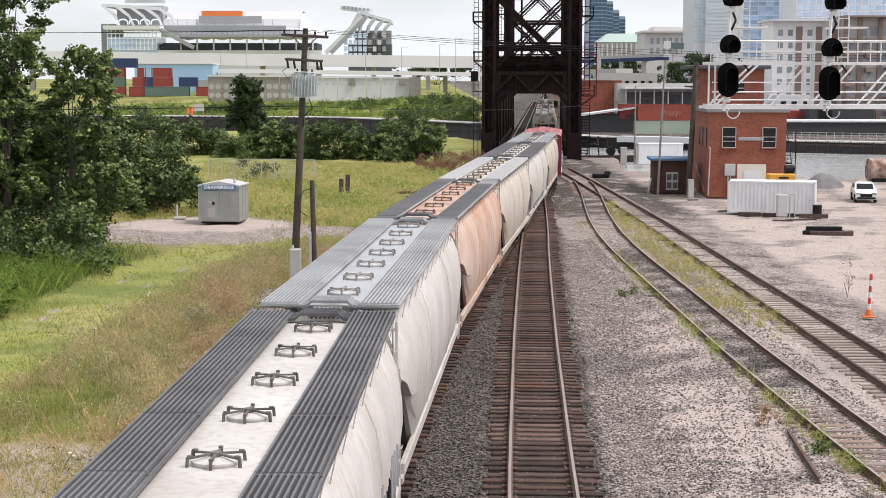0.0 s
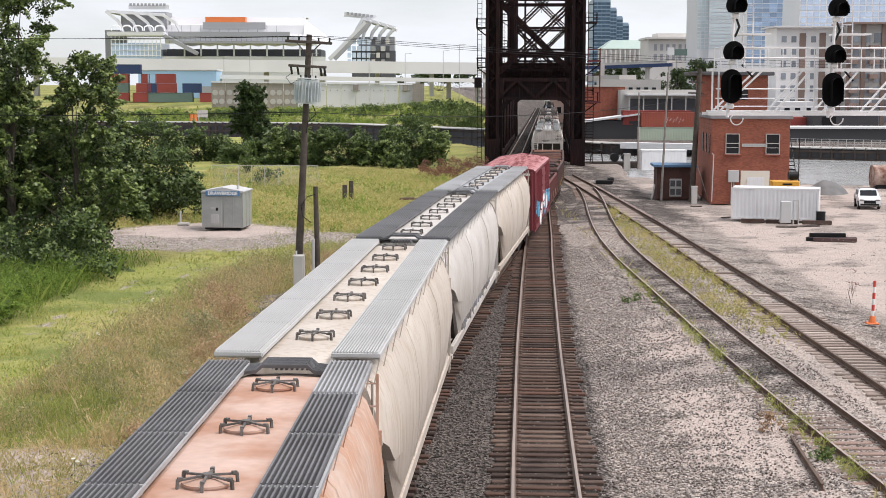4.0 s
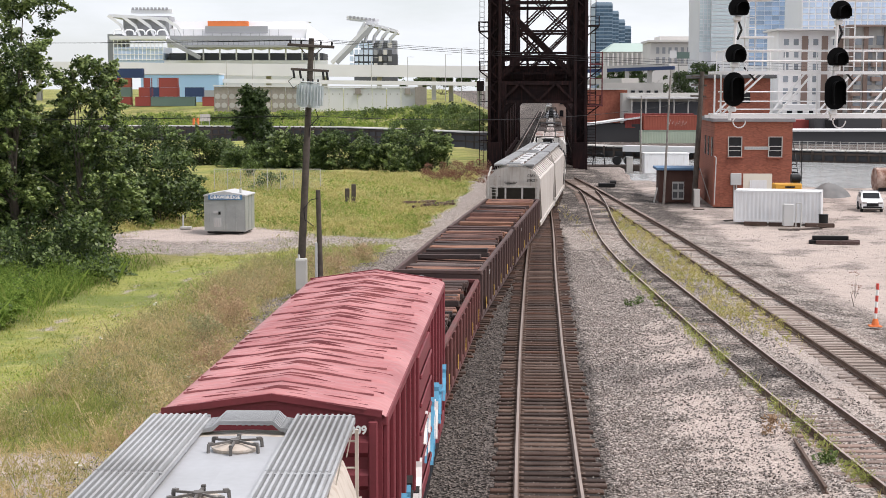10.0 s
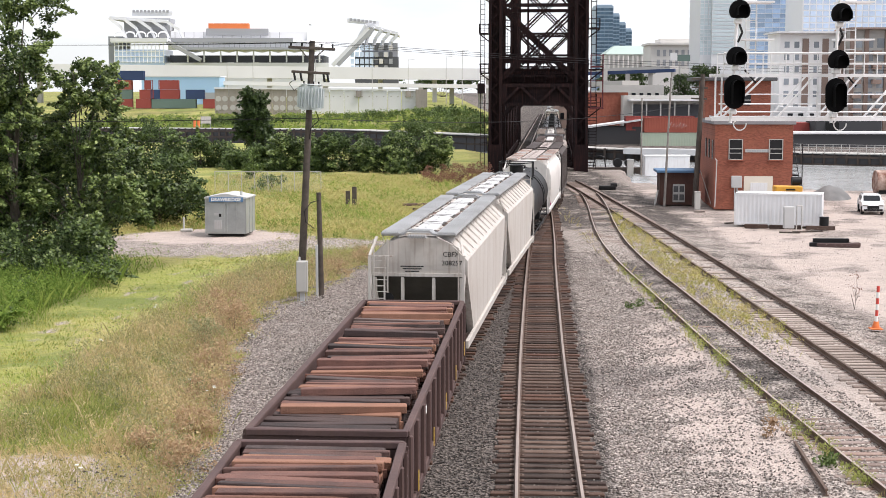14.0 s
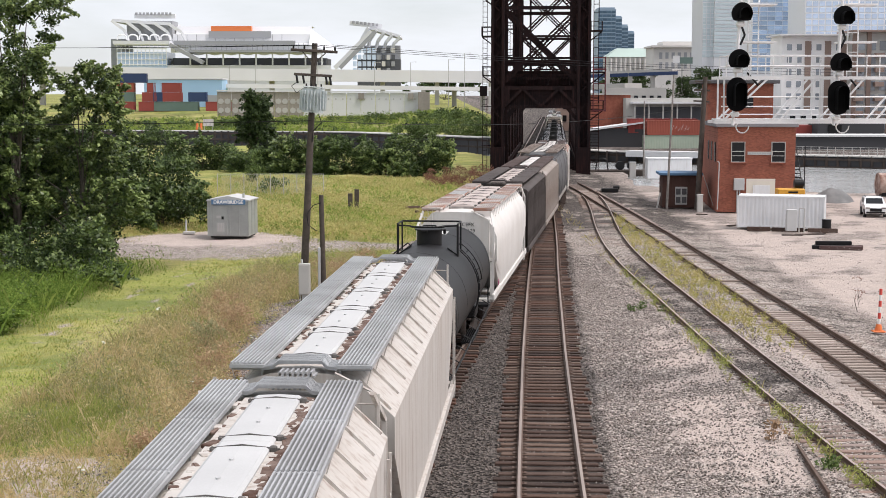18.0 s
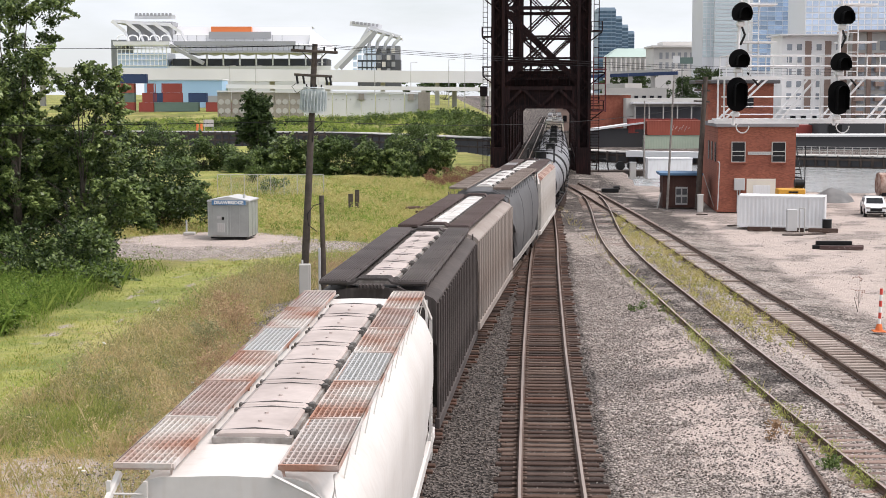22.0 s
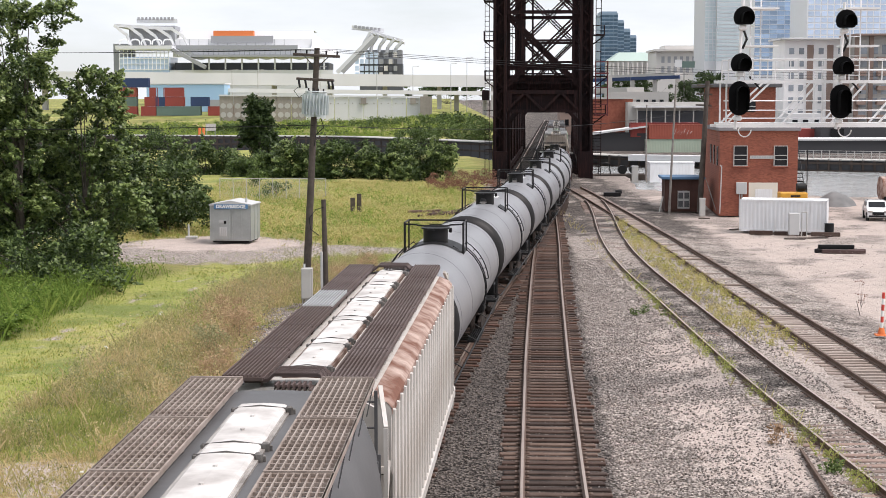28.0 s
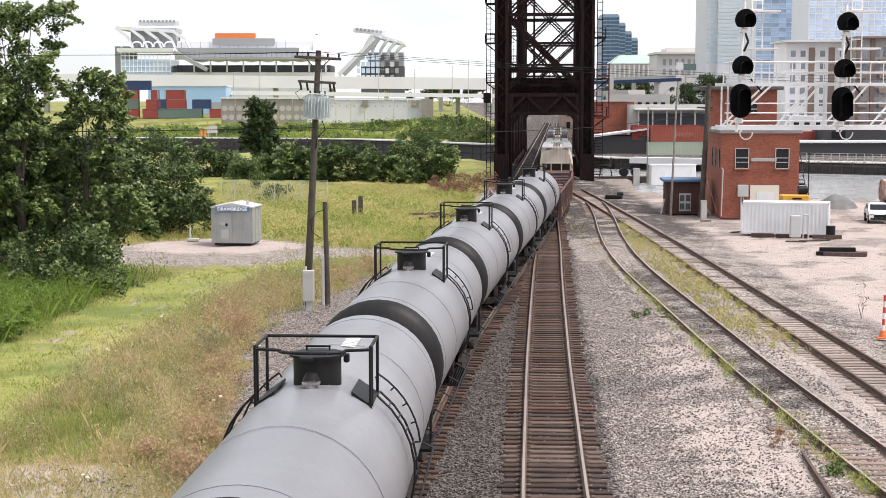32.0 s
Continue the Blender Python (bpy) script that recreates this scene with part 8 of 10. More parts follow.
# the stadium
def stadium():
    D = 950.0
    s = thing("stadium", "large pale stadium with an orange seating strip", "stadium", pose(0, D, 0))
    L0, L1 = -166.1, -72.5
    z = lambda v: 9.17 + v
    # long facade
    part("lower_wall", Shape().box((L0 + L1) / 2, 20, 30.3 / 2, L1 - L0, 40, 30.3), M_STADDARK, s, "lower wall with the concourse shade in its colour")
    part("plinth", Shape().box((L0 + L1) / 2, -4, 25.8 / 2, L1 - L0 + 6, 6, 25.8), M_STAD, s)
    fac = Shape().loft([[(L0, y, zz), (L1 - 10, y, zz)] for y, zz in ((-6, 33.4), (-7, 38.3), (2, 39.3), (3, 44.9), (14, 45.6), (16, 50.1), (40, 50.1))], closed=False)
    part("upper_facade", fac, M_STAD, s, "pale stepped facade")
    part("right_slope", Shape().add([(L1 - 10, -6, 38.3), (L1 + 4, -6, 33.8), (L1 - 10, -6, 33.4), (L1 - 10, 10, 48.3), (L1 + 6, 10, 36.6)], [(0, 1, 2), (0, 3, 4, 1)]), M_STAD, s)
    part("grey_band", Shape().box((L0 + L1) / 2 - 8, -7.5, 39.3, L1 - L0 - 20, 0.6, 2.6), M_STADGREY, s, "grey band")
    part("grey_panel", Shape().box(-125.2, 1.6, 44.5, 38, 1.0, 4.2), M_STADGREY, s)
    part("seating_strip", Shape().box(-131.4, 11, 47.8, 24.6, 6, 4.4), M_ORANGE, s, "orange seating strip")
    part("lower_roof", Shape().box((L0 + L1) / 2 + 4, -9, 34.1, L1 - L0 - 16, 8, 1.4), M_STADGREY, s)
    for i in range(9):
        part("column", Shape().box(L0 + 12 + i * (L1 - L0 - 14) / 8, -8, 30.0, 0.9, 0.9, 8.0), M_STAD, s)
    for i in range(8):
        x = L0 + 12 + (i + 0.5) * (L1 - L0 - 14) / 8
        part("awning", Shape().loft([[(x - 5.2, y, 32.9), (x - 2.5, y, 32.2), (x, y, 31.7), (x + 2.5, y, 32.2), (x + 5.2, y, 32.9), (x + 5.2, y, 33.8), (x - 5.2, y, 33.8)] for y in (-8.0, -7.4)]), M_STAD, s)
    part("ramp", Shape().beam((-165.2, -12, 37.9), (-145.5, -12, 27.2), 5, 2.2), M_STADGREY, s, "long outside stair")
    # glass hall on the left
    part("glass_hall", Shape().box(-183.1, 6, 33.1 - 7, 30, 30, 15), M_SKYGLASS, s)
    for i in range(13):
        part("mullion", Shape().box(-198.0 + i * 2.47, -9.2, 32.1, 0.42, 0.4, 13), M_STADWHITE, s)
    for i in range(5):
        part("transom", Shape().box(-183.1, -9.3, 26.2 + i * 3.2, 30, 0.4, 0.4), M_STADWHITE, s)
    part("hall_parapet", Shape().box(-183.1, -10, 39.0, 33, 1.0, 2.6), M_STADWHITE, s, "white parapet over the glass hall")
    for i in range(5):
        x = -196.0 + i * 6.6
        arch = Shape().path([(x - 2.8, -4, 41.2)] + [(x - 2.8 * math.cos(a), -4, 42.6 + 1.7 * math.sin(a)) for a in np.linspace(0, math.pi, 7)] + [(x + 2.8, -4, 41.2)], 0.45)
        part("arch", arch, M_STADWHITE, s, "white arch below the upper stand")
    part("hall_roof", Shape().box(-183.1, 4, 39.3, 34, 30, 2.2), M_STAD, s)
    part("side_block", Shape().box(-200.7, 20, 41.4 / 2, 10, 20, 42.8), M_STADGREY, s)
    # end stands on slanted ribs

    def stand(x_out, x_in, top_out, top_in, foot, n, flip):
        deck_ = Shape().add([(x_out, 0, top_out), (x_in, 0, top_in), (x_in, 40, top_in), (x_out, 40, top_out), (x_out, 0, top_out - 1.8), (x_in, 0, top_in - 1.8), (x_in, 40, top_in - 1.8), (x_out, 40, top_out - 1.8)],
                            [(0, 1, 2, 3), (7, 6, 5, 4), (0, 4, 5, 1), (1, 5, 6, 2), (2, 6, 7, 3), (3, 7, 4, 0)])
        part("stand_deck", deck_, M_STAD, s, "sloping upper stand")
        for i in range(n):
            f = i / (n - 1)
            xa = x_out + (x_in - x_out) * f
            za = top_out + (top_in - top_out) * f - 1
            rib = Shape()
            q = (x_in - x_out) * 0.22
            rib.beam((xa, -2, za), (xa + q, -1, (za + foot) / 2), 1.6, 1.8)
            rib.beam((xa + q, -1, (za + foot) / 2), (xa + q * 1.3, 0, foot), 1.6, 1.4)
            part("slanted_rib", rib, M_STAD, s)
    stand(-202.5, -167.8, 53.9, 51.8, 40.7, 5, False)
    part("left_back", Shape().box(-181.0, 16, 47.0, 28, 20, 12), M_STADGREY, s)
    part("light_rack", Shape().box(-178.2, 10, 56.0, 25, 3, 2.6), M_STAD, s, "row of floodlights")
    stand(-27.0, -46.5, 44.2, 49.7, 34.8, 5, True)
    part("right_back", Shape().box(-38.8, 16, 33.1 - 6, 22, 20, 22), M_STADGREY, s)
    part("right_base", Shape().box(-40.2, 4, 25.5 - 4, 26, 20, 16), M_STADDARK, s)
    part("light_rack", Shape().beam((-58.6, 8, 51.8), (-38.8, 8, 49.7), 2, 2.6), M_STAD, s, "row of floodlights")
    for off, mt in ((0, M_STAD), (4, M_STADGREY)):
        part("stair_ramp", Shape().beam((-66.9 + off * 0.8, -6 - off * 0.3, 24.1), (-44.5 + off * 0.6, -6, 46.3), 3, 2.4), mt, s)
    for i in range(4):
        for k in range(9):
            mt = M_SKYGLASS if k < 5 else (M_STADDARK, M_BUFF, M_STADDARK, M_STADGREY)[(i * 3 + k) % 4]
            part("panel", Shape().box(-52.7 + k * 2.9 - 2, -7, 22.7 + i * 4.0, 2.2, 0.5, 3.0), mt, s)
    for i in range(26):
        part("facade_seam", Shape().box(L0 + 3 + i * (L1 - L0 - 16) / 25, -7.6, 36.6, 0.25, 0.3, 5.5), M_STADGREY, s)
    for i in range(12):
        part("facade_seam", Shape().box(L0 + 3 + i * (L1 - L0 - 30) / 11, 1.2, 42.1, 0.3, 0.3, 5.0), M_STADGREY, s)
    for i in range(10):
        part("floodlight", Shape().box(-189.3 + i * 2.3, 8.0, 57.4, 1.4, 0.8, 1.6), M_STADGREY, s)
    for i in range(7):
        part("floodlight", Shape().box(-56.2 + i * 2.4, 6.2, 52.3 - i * 0.28, 1.5, 0.8, 1.6), M_STADGREY, s)


stadium()


M_TEAL = material("dark_teal_frame", (0.27, 0.36, 0.45), 0.5, 0, 0.05, 0.1, bump=0.0)
M_TEALGLASS = material("dark_teal_glass", (0.07, 0.13, 0.19), 0.25, 0.1, 0.05, 0.15, bump=0.0, spread=0.25)


# towers of the town
def tower(label, x0, x1, top, d, wall, glass, cols, rows, base=90, depth=30.0, gap=0.12, gap_z=0.2):
    w = (x1 - x0)
    b = thing("office_tower", label, "building", pose((x0 + x1) / 2, d, 0))
    part("wall", Shape().box(0, depth / 2, top / 2, w, depth, top), wall, b)
    panes(b, w * 0.99, max(2.0, base), top - 1.0, cols, rows, glass, -0.04, gap, gap_z)
    part("roof", Shape().box(0, depth / 2, top + 0.5, w * 0.9, depth * 0.9, 1.0), wall, b)
    return b


tower("dark blue glass office tower, stepped top", 107.6, 120.0, 68.2, 1100, M_TEAL, M_TEALGLASS, 4, 20, 15, gap=0.04, gap_z=0.3)
for wing_a, wing_b, wing_top in ((120.0, 124.4, 62.3), (124.4, 128.8, 56.3), (128.8, 133.2, 51.8)):
    tower("lower wing of a dark blue glass tower", wing_a, wing_b, wing_top, 1100.5, M_TEAL, M_TEALGLASS, 2, int((wing_top - 15) / 2.6), 15, gap=0.04, gap_z=0.3)
tower("tall pale glass office tower with floor bands", 115.2, 120.6, 65.1, 700, M_STAD, M_PALEGLASS, 3, 24, 25, gap=0.18)
tower("tall pale green glass office tower with floor bands", 120.2, 134.0, 65.0, 698, M_STAD, M_PALEGLASS, 1, 24, 25, gap=0.0, gap_z=0.3)
tower("tall blue glass office tower with white floors", 125.7, 147.2, 60.3, 640, M_STADWHITE, M_DEEPGLASS, 7, 22, 18, gap=0.05, gap_z=0.16)
tower("tall blue glass office tower with a white grid", 138.0, 178.7, 57.1, 600, M_STADWHITE, M_SKYGLASS, 16, 18, 14, gap=0.2, gap_z=0.24)


def long_hall():
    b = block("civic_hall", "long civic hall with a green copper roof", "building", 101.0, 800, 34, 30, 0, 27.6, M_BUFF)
    h = 27.6
    part("roof", Shape().loft([[(-18, -1, h), (18, -1, h), (18, 31, h), (-18, 31, h)], [(-12, 8, h + 4.6), (12, 8, h + 4.6), (12, 22, h + 4.6), (-12, 22, h + 4.6)]]), M_COPPER, b, "pale green hipped roof")
    for i in range(14):
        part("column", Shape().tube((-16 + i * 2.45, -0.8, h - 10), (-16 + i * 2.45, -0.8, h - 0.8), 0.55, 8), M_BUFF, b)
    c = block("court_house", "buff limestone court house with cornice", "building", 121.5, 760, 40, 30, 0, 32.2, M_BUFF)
    hc = 32.2
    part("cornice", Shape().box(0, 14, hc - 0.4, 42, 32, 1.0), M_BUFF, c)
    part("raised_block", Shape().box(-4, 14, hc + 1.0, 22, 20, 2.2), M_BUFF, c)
    panes(c, 36, hc - 12, hc - 2.5, 12, 2, M_STADGREY, -0.1, 0.5, 0.35)


long_hall()


M_FLATGLASS = material("grey_blue_window_glass", (0.26, 0.29, 0.33), 0.15, 0, 1, 0.1, bump=0.0, spec=0.8, spread=0.3)
# Whiter than the render itself, with distance haze in the colour.
M_WHITEWALL = material("haze_whitened_render", (0.90, 0.885, 0.885), 0.8, 0, 0.3, 0.06, bump=0.02)


def flats():
    b = block("apartment_block", "white apartment block with brown brick strips", "building", 79.0, 330, 15.5, 12, 0, 21.3, M_WHITEWALL)
    h = 21.3
    part("roof_slab", Shape().box(-0.3, 5, h + 0.1, 17, 14, 0.35), M_CONCW, b)
    for x in (-2.3, 1.9, 5.3):
        part("brick_strip", Shape().box(x, -0.1, h / 2 - 0.6, 1.3, 0.3, h - 1.2), M_DUN, b, "brown brick strip")
    panes(b, 14.5, 2.0, h - 1.2, 7, 7, M_FLATGLASS, -0.02, 0.5, 0.5)
    c = block("apartment_block", "brown and grey apartment block with balconies", "building", 91.2, 325, 12.5, 12, 0, 21.9, M_CONC)
    h = 21.9
    panes(c, 11.5, 1.0, h - 1.5, 5, 7, M_FLATGLASS, -0.02, 0.35, 0.3)
    part("roof_slab", Shape().box(0, 5, h + 0.1, 13.5, 14, 0.4), M_DUN, c)
    for i in range(6):
        for x in (-5.2, -1.0, 3.4):
            part("balcony", Shape().box(x, -0.9, 2.0 + i * 3.0, 1.8, 1.6, 0.9), M_DUN, c)
    for x in (-6.0, -3.0, 1.2, 5.6):
        part("brick_pier", Shape().box(x, -0.2, h / 2, 0.9, 0.5, h), M_DUN, c)


flats()

# sheds, stacks and buildings on the far wharf
shipping_container(pose(41.0, 270, 1.9, 0, 0, 0), 12.2, M_CONTORANGE, "orange shipping container with sprayed patches")
shipping_container(pose(40.6, 270, -0.7, 0, 0, 0), 12.2, M_CONTPALE, "pale green shipping container by the river")
shipping_container(pose(38.5, 276, 2.1, 0, 0, 0), 12.2, M_CONTRED, "dark red shipping container by the river")
spray = thing("sprayed_patch", "white sprayed patch on an orange container", "graffiti", pose(39.2, 268.7, 3.1))
for k in range(6):
    part("stroke", Shape().beam((k * 0.55, 0, -0.5 + 0.3 * (k % 2)), (k * 0.55 + 0.35, 0, 0.6 - 0.4 * (k % 3) / 2), 0.02, 0.2, (0, 1, 0)), M_LETTERW, spray)
dk = block("wharf_shed", "charcoal wharf shed with pale roof edge", "shed", 30.9, 275, 10, 8, -0.5, 2.8, M_DARKWALL, -4)
part("roof", Shape().loft([[(-5.4, y, 2.6 + 0.4), (5.4, y, 3.9 + 0.6), (5.4, y, 3.9 + 0.9), (-5.4, y, 2.6 + 0.7)] for y in (-0.5, 8.5)]), M_CONCW, dk, "pale mono-pitch roof")
cb = block("yard_building", "grey yard building with an open canopy", "building", 47.4, 335, 17, 10, 0, 8.1, M_CONC)
part("canopy", Shape().box(1, -2.0, 7.1, 17, 5, 0.35), M_CONCW, cb, "pale canopy")
for i in range(6):
    part("post", Shape().box(-7 + i * 3.0, -4.0, 3.5, 0.25, 0.25, 7), M_CONC, cb)
part("dark_bay", Shape().box(1, -0.1, 3.2, 15, 0.3, 6), M_STADDARK, cb)
lb = block("low_brick_building", "low red brick building behind the bridge", "building", 35.0, 340, 11, 9, 0, 8.8, M_BRICK)
part("roof", Shape().box(0, 4.5, 8.8 + 0.15, 11.6, 9.6, 0.4), M_CONC, lb)
db = block("quay_building", "long charcoal quay building", "building", 68.5, 262, 20, 8, -0.5, 0.3 + 1.6, M_DARKWALL)
part("roof", Shape().box(0, 4, 0.3 + 2.2, 20.6, 8.6, 0.3), M_CONCW, db)
dc = block("quay_store", "charcoal store with a dark door", "building", 74.5, 285, 12, 8, 0, 4.1, M_DARKWALL)
part("door", Shape().box(-3, -0.1, 2.6, 2.4, 0.2, 1.6), M_BLACK, dc)
block("red_store", "dull red boarded store", "building", 68.6, 290, 6, 7, 0, 3.2, M_CONTRED)
for i, (x, d, w_, h_, mt) in enumerate(((1120, 360, 14, 10.4, M_CONC), (1040, 380, 16, 8.3, M_DUN), (1225, 345, 12, 8.0, M_CONCW), (1320, 340, 18, 9.0, M_CONC), (1415, 310, 7, 5.9, M_CONCW))):
    bb = block("town_building", "plain low building across the river", "building", (x - 784) / 2740 * d, d, w_, 9, 0, h_, mt)
    panes(bb, w_ * 0.9, 1.5, h_ - 0.8, int(w_ / 2), 2, M_GLASS, -0.1, 0.5, 0.5)
bt = thing("work_boat", "low dark work boat at the river bank", "boat", pose(25.1, 212, -2.1))
part("hull", Shape().loft([[(-5, -1.2, 0.0), (5, -1.2, 0.0), (5, 1.2, 0), (-5, 1.2, 0)], [(-5.5, -1.5, 0.8), (5.5, -1.5, 0.8), (5.5, 1.5, 0.8), (-5.5, 1.5, 0.8)]]), M_WHARF, bt)
part("rail", Shape().path([(-4.5, 0, 0.8), (-4.3, 0, 2.2), (-3.6, 0, 2.4), (-3.0, 0, 2.2), (-2.8, 0, 0.8)], 0.08), M_BLACK, bt)
for x in (-1.2, 0.4, 2.6):
    part("drum", Shape().tube((x, -0.6, 1.4), (x, 0.6, 1.4), 0.6, 14), M_BLACK, bt)
wd = tagged(new("landing_stage"), "pale concrete landing stage across the river", "quay", kind="structure")
part("deck", Shape().beam((29.5, 249.5, -0.5), (46.0, 240.5, -0.5), 2.4, 0.95), M_CONCW, wd)
bb_ = thing("billboard", "green and white billboard on a post", "billboard", pose(63.9, 420, 0))
part("post", Shape().tube((0, 0.3, 0), (0, 0.3, 17.0), 0.3, 8), M_BOXGREY, bb_)
part("panel", Shape().box(1.0, 0, 17.9, 3.4, 0.3, 1.7), M_CONTGREEN, bb_, "green panel")
part("panel", Shape().box(-1.7, 0, 18.2, 1.8, 0.3, 2.0), M_CONCW, bb_, "white panel")


# ---- plants ----
M_GRASSRUSSET0 = translucent(by_island(material("dry_weed", (0.34, 0.22, 0.13), 0.8, 0, 0.5, 0.3, (0.26, 0.16, 0.1), 3, 0.0), (0.45, 0.32, 0.2)))


def blade_material(name, a, b, c, most=0.6, patch=0.3):
    return translucent(by_island(material(name, a, 0.8, 0, patch, 0.3, b, 1.1, 0.0, spec=0.15), c, most), 0.4)


M_GRASSGREEN = blade_material("meadow_green", (0.25, 0.36, 0.07), (0.13, 0.21, 0.045), (0.40, 0.45, 0.12))
M_WEEDGREEN = blade_material("lush_green_weed", (0.14, 0.24, 0.04), (0.06, 0.115, 0.02), (0.33, 0.42, 0.10), patch=0.45)
M_GRASSRIPE = blade_material("ripe_meadow", (0.54, 0.46, 0.19), (0.38, 0.36, 0.12), (0.68, 0.58, 0.3))
M_GRASSGREY = blade_material("grey_green_weed", (0.33, 0.32, 0.16), (0.15, 0.17, 0.065), (0.56, 0.53, 0.33))
M_GRASSDRY = blade_material("dry_grass", (0.60, 0.47, 0.25), (0.36, 0.34, 0.12), (0.78, 0.63, 0.40))
M_GRASSOLIVE = blade_material("olive_grass", (0.36, 0.41, 0.11), (0.20, 0.26, 0.06), (0.60, 0.58, 0.23))
M_GRASSRUSSET = blade_material("russet_seed_heads", (0.52, 0.36, 0.21), (0.31, 0.20, 0.115), (0.70, 0.54, 0.37))
M_GRASSPALE = blade_material("pale_meadow", (0.45, 0.43, 0.115), (0.29, 0.34, 0.07), (0.56, 0.5, 0.19))


def leaves(centres, radii, per, size, seed, squash=0.8, gap=0.25):
    """Small leaf faces scattered through uneven clumps."""
    r = np.random.RandomState(seed)
    vs, fs = [], []
    for (cx, cy, cz), rad in zip(centres, radii):
        n = max(6, int(per * rad * rad))
        u = r.normal(size=(n, 3))
        u /= np.linalg.norm(u, axis=1)[:, None]
        d = rad * (gap + (1 - gap) * r.uniform(0, 1, n) ** 0.45) * (0.8 + 0.35 * r.uniform(0, 1, n))
        p = u * d[:, None] * np.array([1, 1, squash]) + np.array([cx, cy, cz])
        a = r.normal(size=(n, 3))
        a /= np.linalg.norm(a, axis=1)[:, None]
        b = np.cross(a, r.normal(size=(n, 3)))
        b /= np.linalg.norm(b, axis=1)[:, None]
        s = size * r.uniform(0.6, 1.3, n)[:, None]
        q = np.stack([p - a * s, p + b * s * 0.55, p + a * s, p - b * s * 0.55], 1)
        vs.append(q.reshape(-1, 3))
    v = np.concatenate(vs)
    return quick_mesh("crown", v, np.arange(len(v)).reshape(-1, 4))


def sprays(centres, radii, per, size, seed, axis_xy=(0.0, 0.0), droop=0.25):
    """Leaves along twigs that reach outwards and upwards from a crown, their faces turned to the sky."""
    r = np.random.RandomState(seed)
    vs = []
    for (cx, cy, cz), rad in zip(centres, radii):
        out = np.array([cx - axis_xy[0], cy - axis_xy[1], 0.0])
        out = out / max(0.3, np.linalg.norm(out))
        for _ in range(3):
            way = out * 0.8 + r.normal(0, 0.55, 3) + np.array([0, 0, 0.45])
            way = way / np.linalg.norm(way)
            long = rad * r.uniform(1.2, 2.2)
            n = max(8, int(per * rad * long))
            f = r.uniform(0, 1, n)
            wide = rad * 0.42 * (1.05 - f * 0.75)
            p = np.array([cx, cy, cz]) + way * (f * long)[:, None] + r.normal(size=(n, 3)) * (wide * 0.5)[:, None]
            p[:, 2] -= droop * long * f * f
            up = np.array([0.25, -0.35, 1.0]) + r.normal(0, 0.55, (n, 3))
            a = np.cross(up, r.normal(size=(n, 3)))
            a /= np.linalg.norm(a, axis=1)[:, None]
            b = np.cross(up, a)
            b /= np.linalg.norm(b, axis=1)[:, None]
            q = size * r.uniform(0.55, 1.3, n)[:, None]
            vs.append(np.stack([p - a * q, p + b * q * 0.7, p + a * q, p - b * q * 0.7], 1).reshape(-1, 3))
    v = np.concatenate(vs)
    return quick_mesh("leaf_sprays", v, np.arange(len(v)).reshape(-1, 4))


def clumps(x0, x1, y0, y1, z0, z1, n, r0, r1, seed, taper=0.0):
    r = random.Random(seed)
    c, q = [], []
    for _ in range(n):
        f = r.random()
        k = 1 - taper * f
        mx, my = (x0 + x1) / 2, (y0 + y1) / 2
        c.append((mx + (r.uniform(x0, x1) - mx) * k, my + (r.uniform(y0, y1) - my) * k, z0 + (z1 - z0) * f))
        q.append(r.uniform(r0, r1) * (1 - 0.4 * taper * f))
    return c, q


def tree(name, label, x, y, h, cl, leaf, size, per, seed, trunk=0.25, cat="tree", spray_of=None):
    """A trunk with limbs and a leafy crown; spray_of: leaf material, size, number and the share of clumps that bear twigs."""
    t = thing(name, label, cat, pose(x, y, -0.6))
    r = random.Random(seed)
    tr = Shape().tube((0, 0, 0), (r.uniform(-0.3, 0.3), 0.1, h * 0.55), trunk, 9, trunk * 0.55)
    cs, rs = cl
    part("trunk", tr, M_BARK, t, "", True)
    br = Shape()
    for c in cs[:: max(1, len(cs) // 14)]:
        z0 = min(h * 0.5, max(0.3, c[2] * 0.45))
        br.tube((0, 0, z0), (c[0] * 0.9, c[1] * 0.9, c[2]), trunk * 0.3, 6, trunk * 0.06)
    part("limb", br, M_BARK, t, "branching limbs")
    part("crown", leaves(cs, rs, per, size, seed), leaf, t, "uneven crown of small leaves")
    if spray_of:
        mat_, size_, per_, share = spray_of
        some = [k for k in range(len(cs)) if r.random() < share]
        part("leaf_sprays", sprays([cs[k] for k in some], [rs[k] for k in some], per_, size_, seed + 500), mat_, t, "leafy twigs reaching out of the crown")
        tw = Shape()
        for k in some[::3]:
            c = cs[k]
            tw.tube((c[0] * 0.5, c[1] * 0.5, c[2] - rs[k] * 1.2), (c[0] * 1.12, c[1] * 1.12, c[2] + rs[k] * 0.9), 0.03, 5, 0.01)
        tagged(part("twigs", tw, M_BARK, t), kind="stuff")
    return t


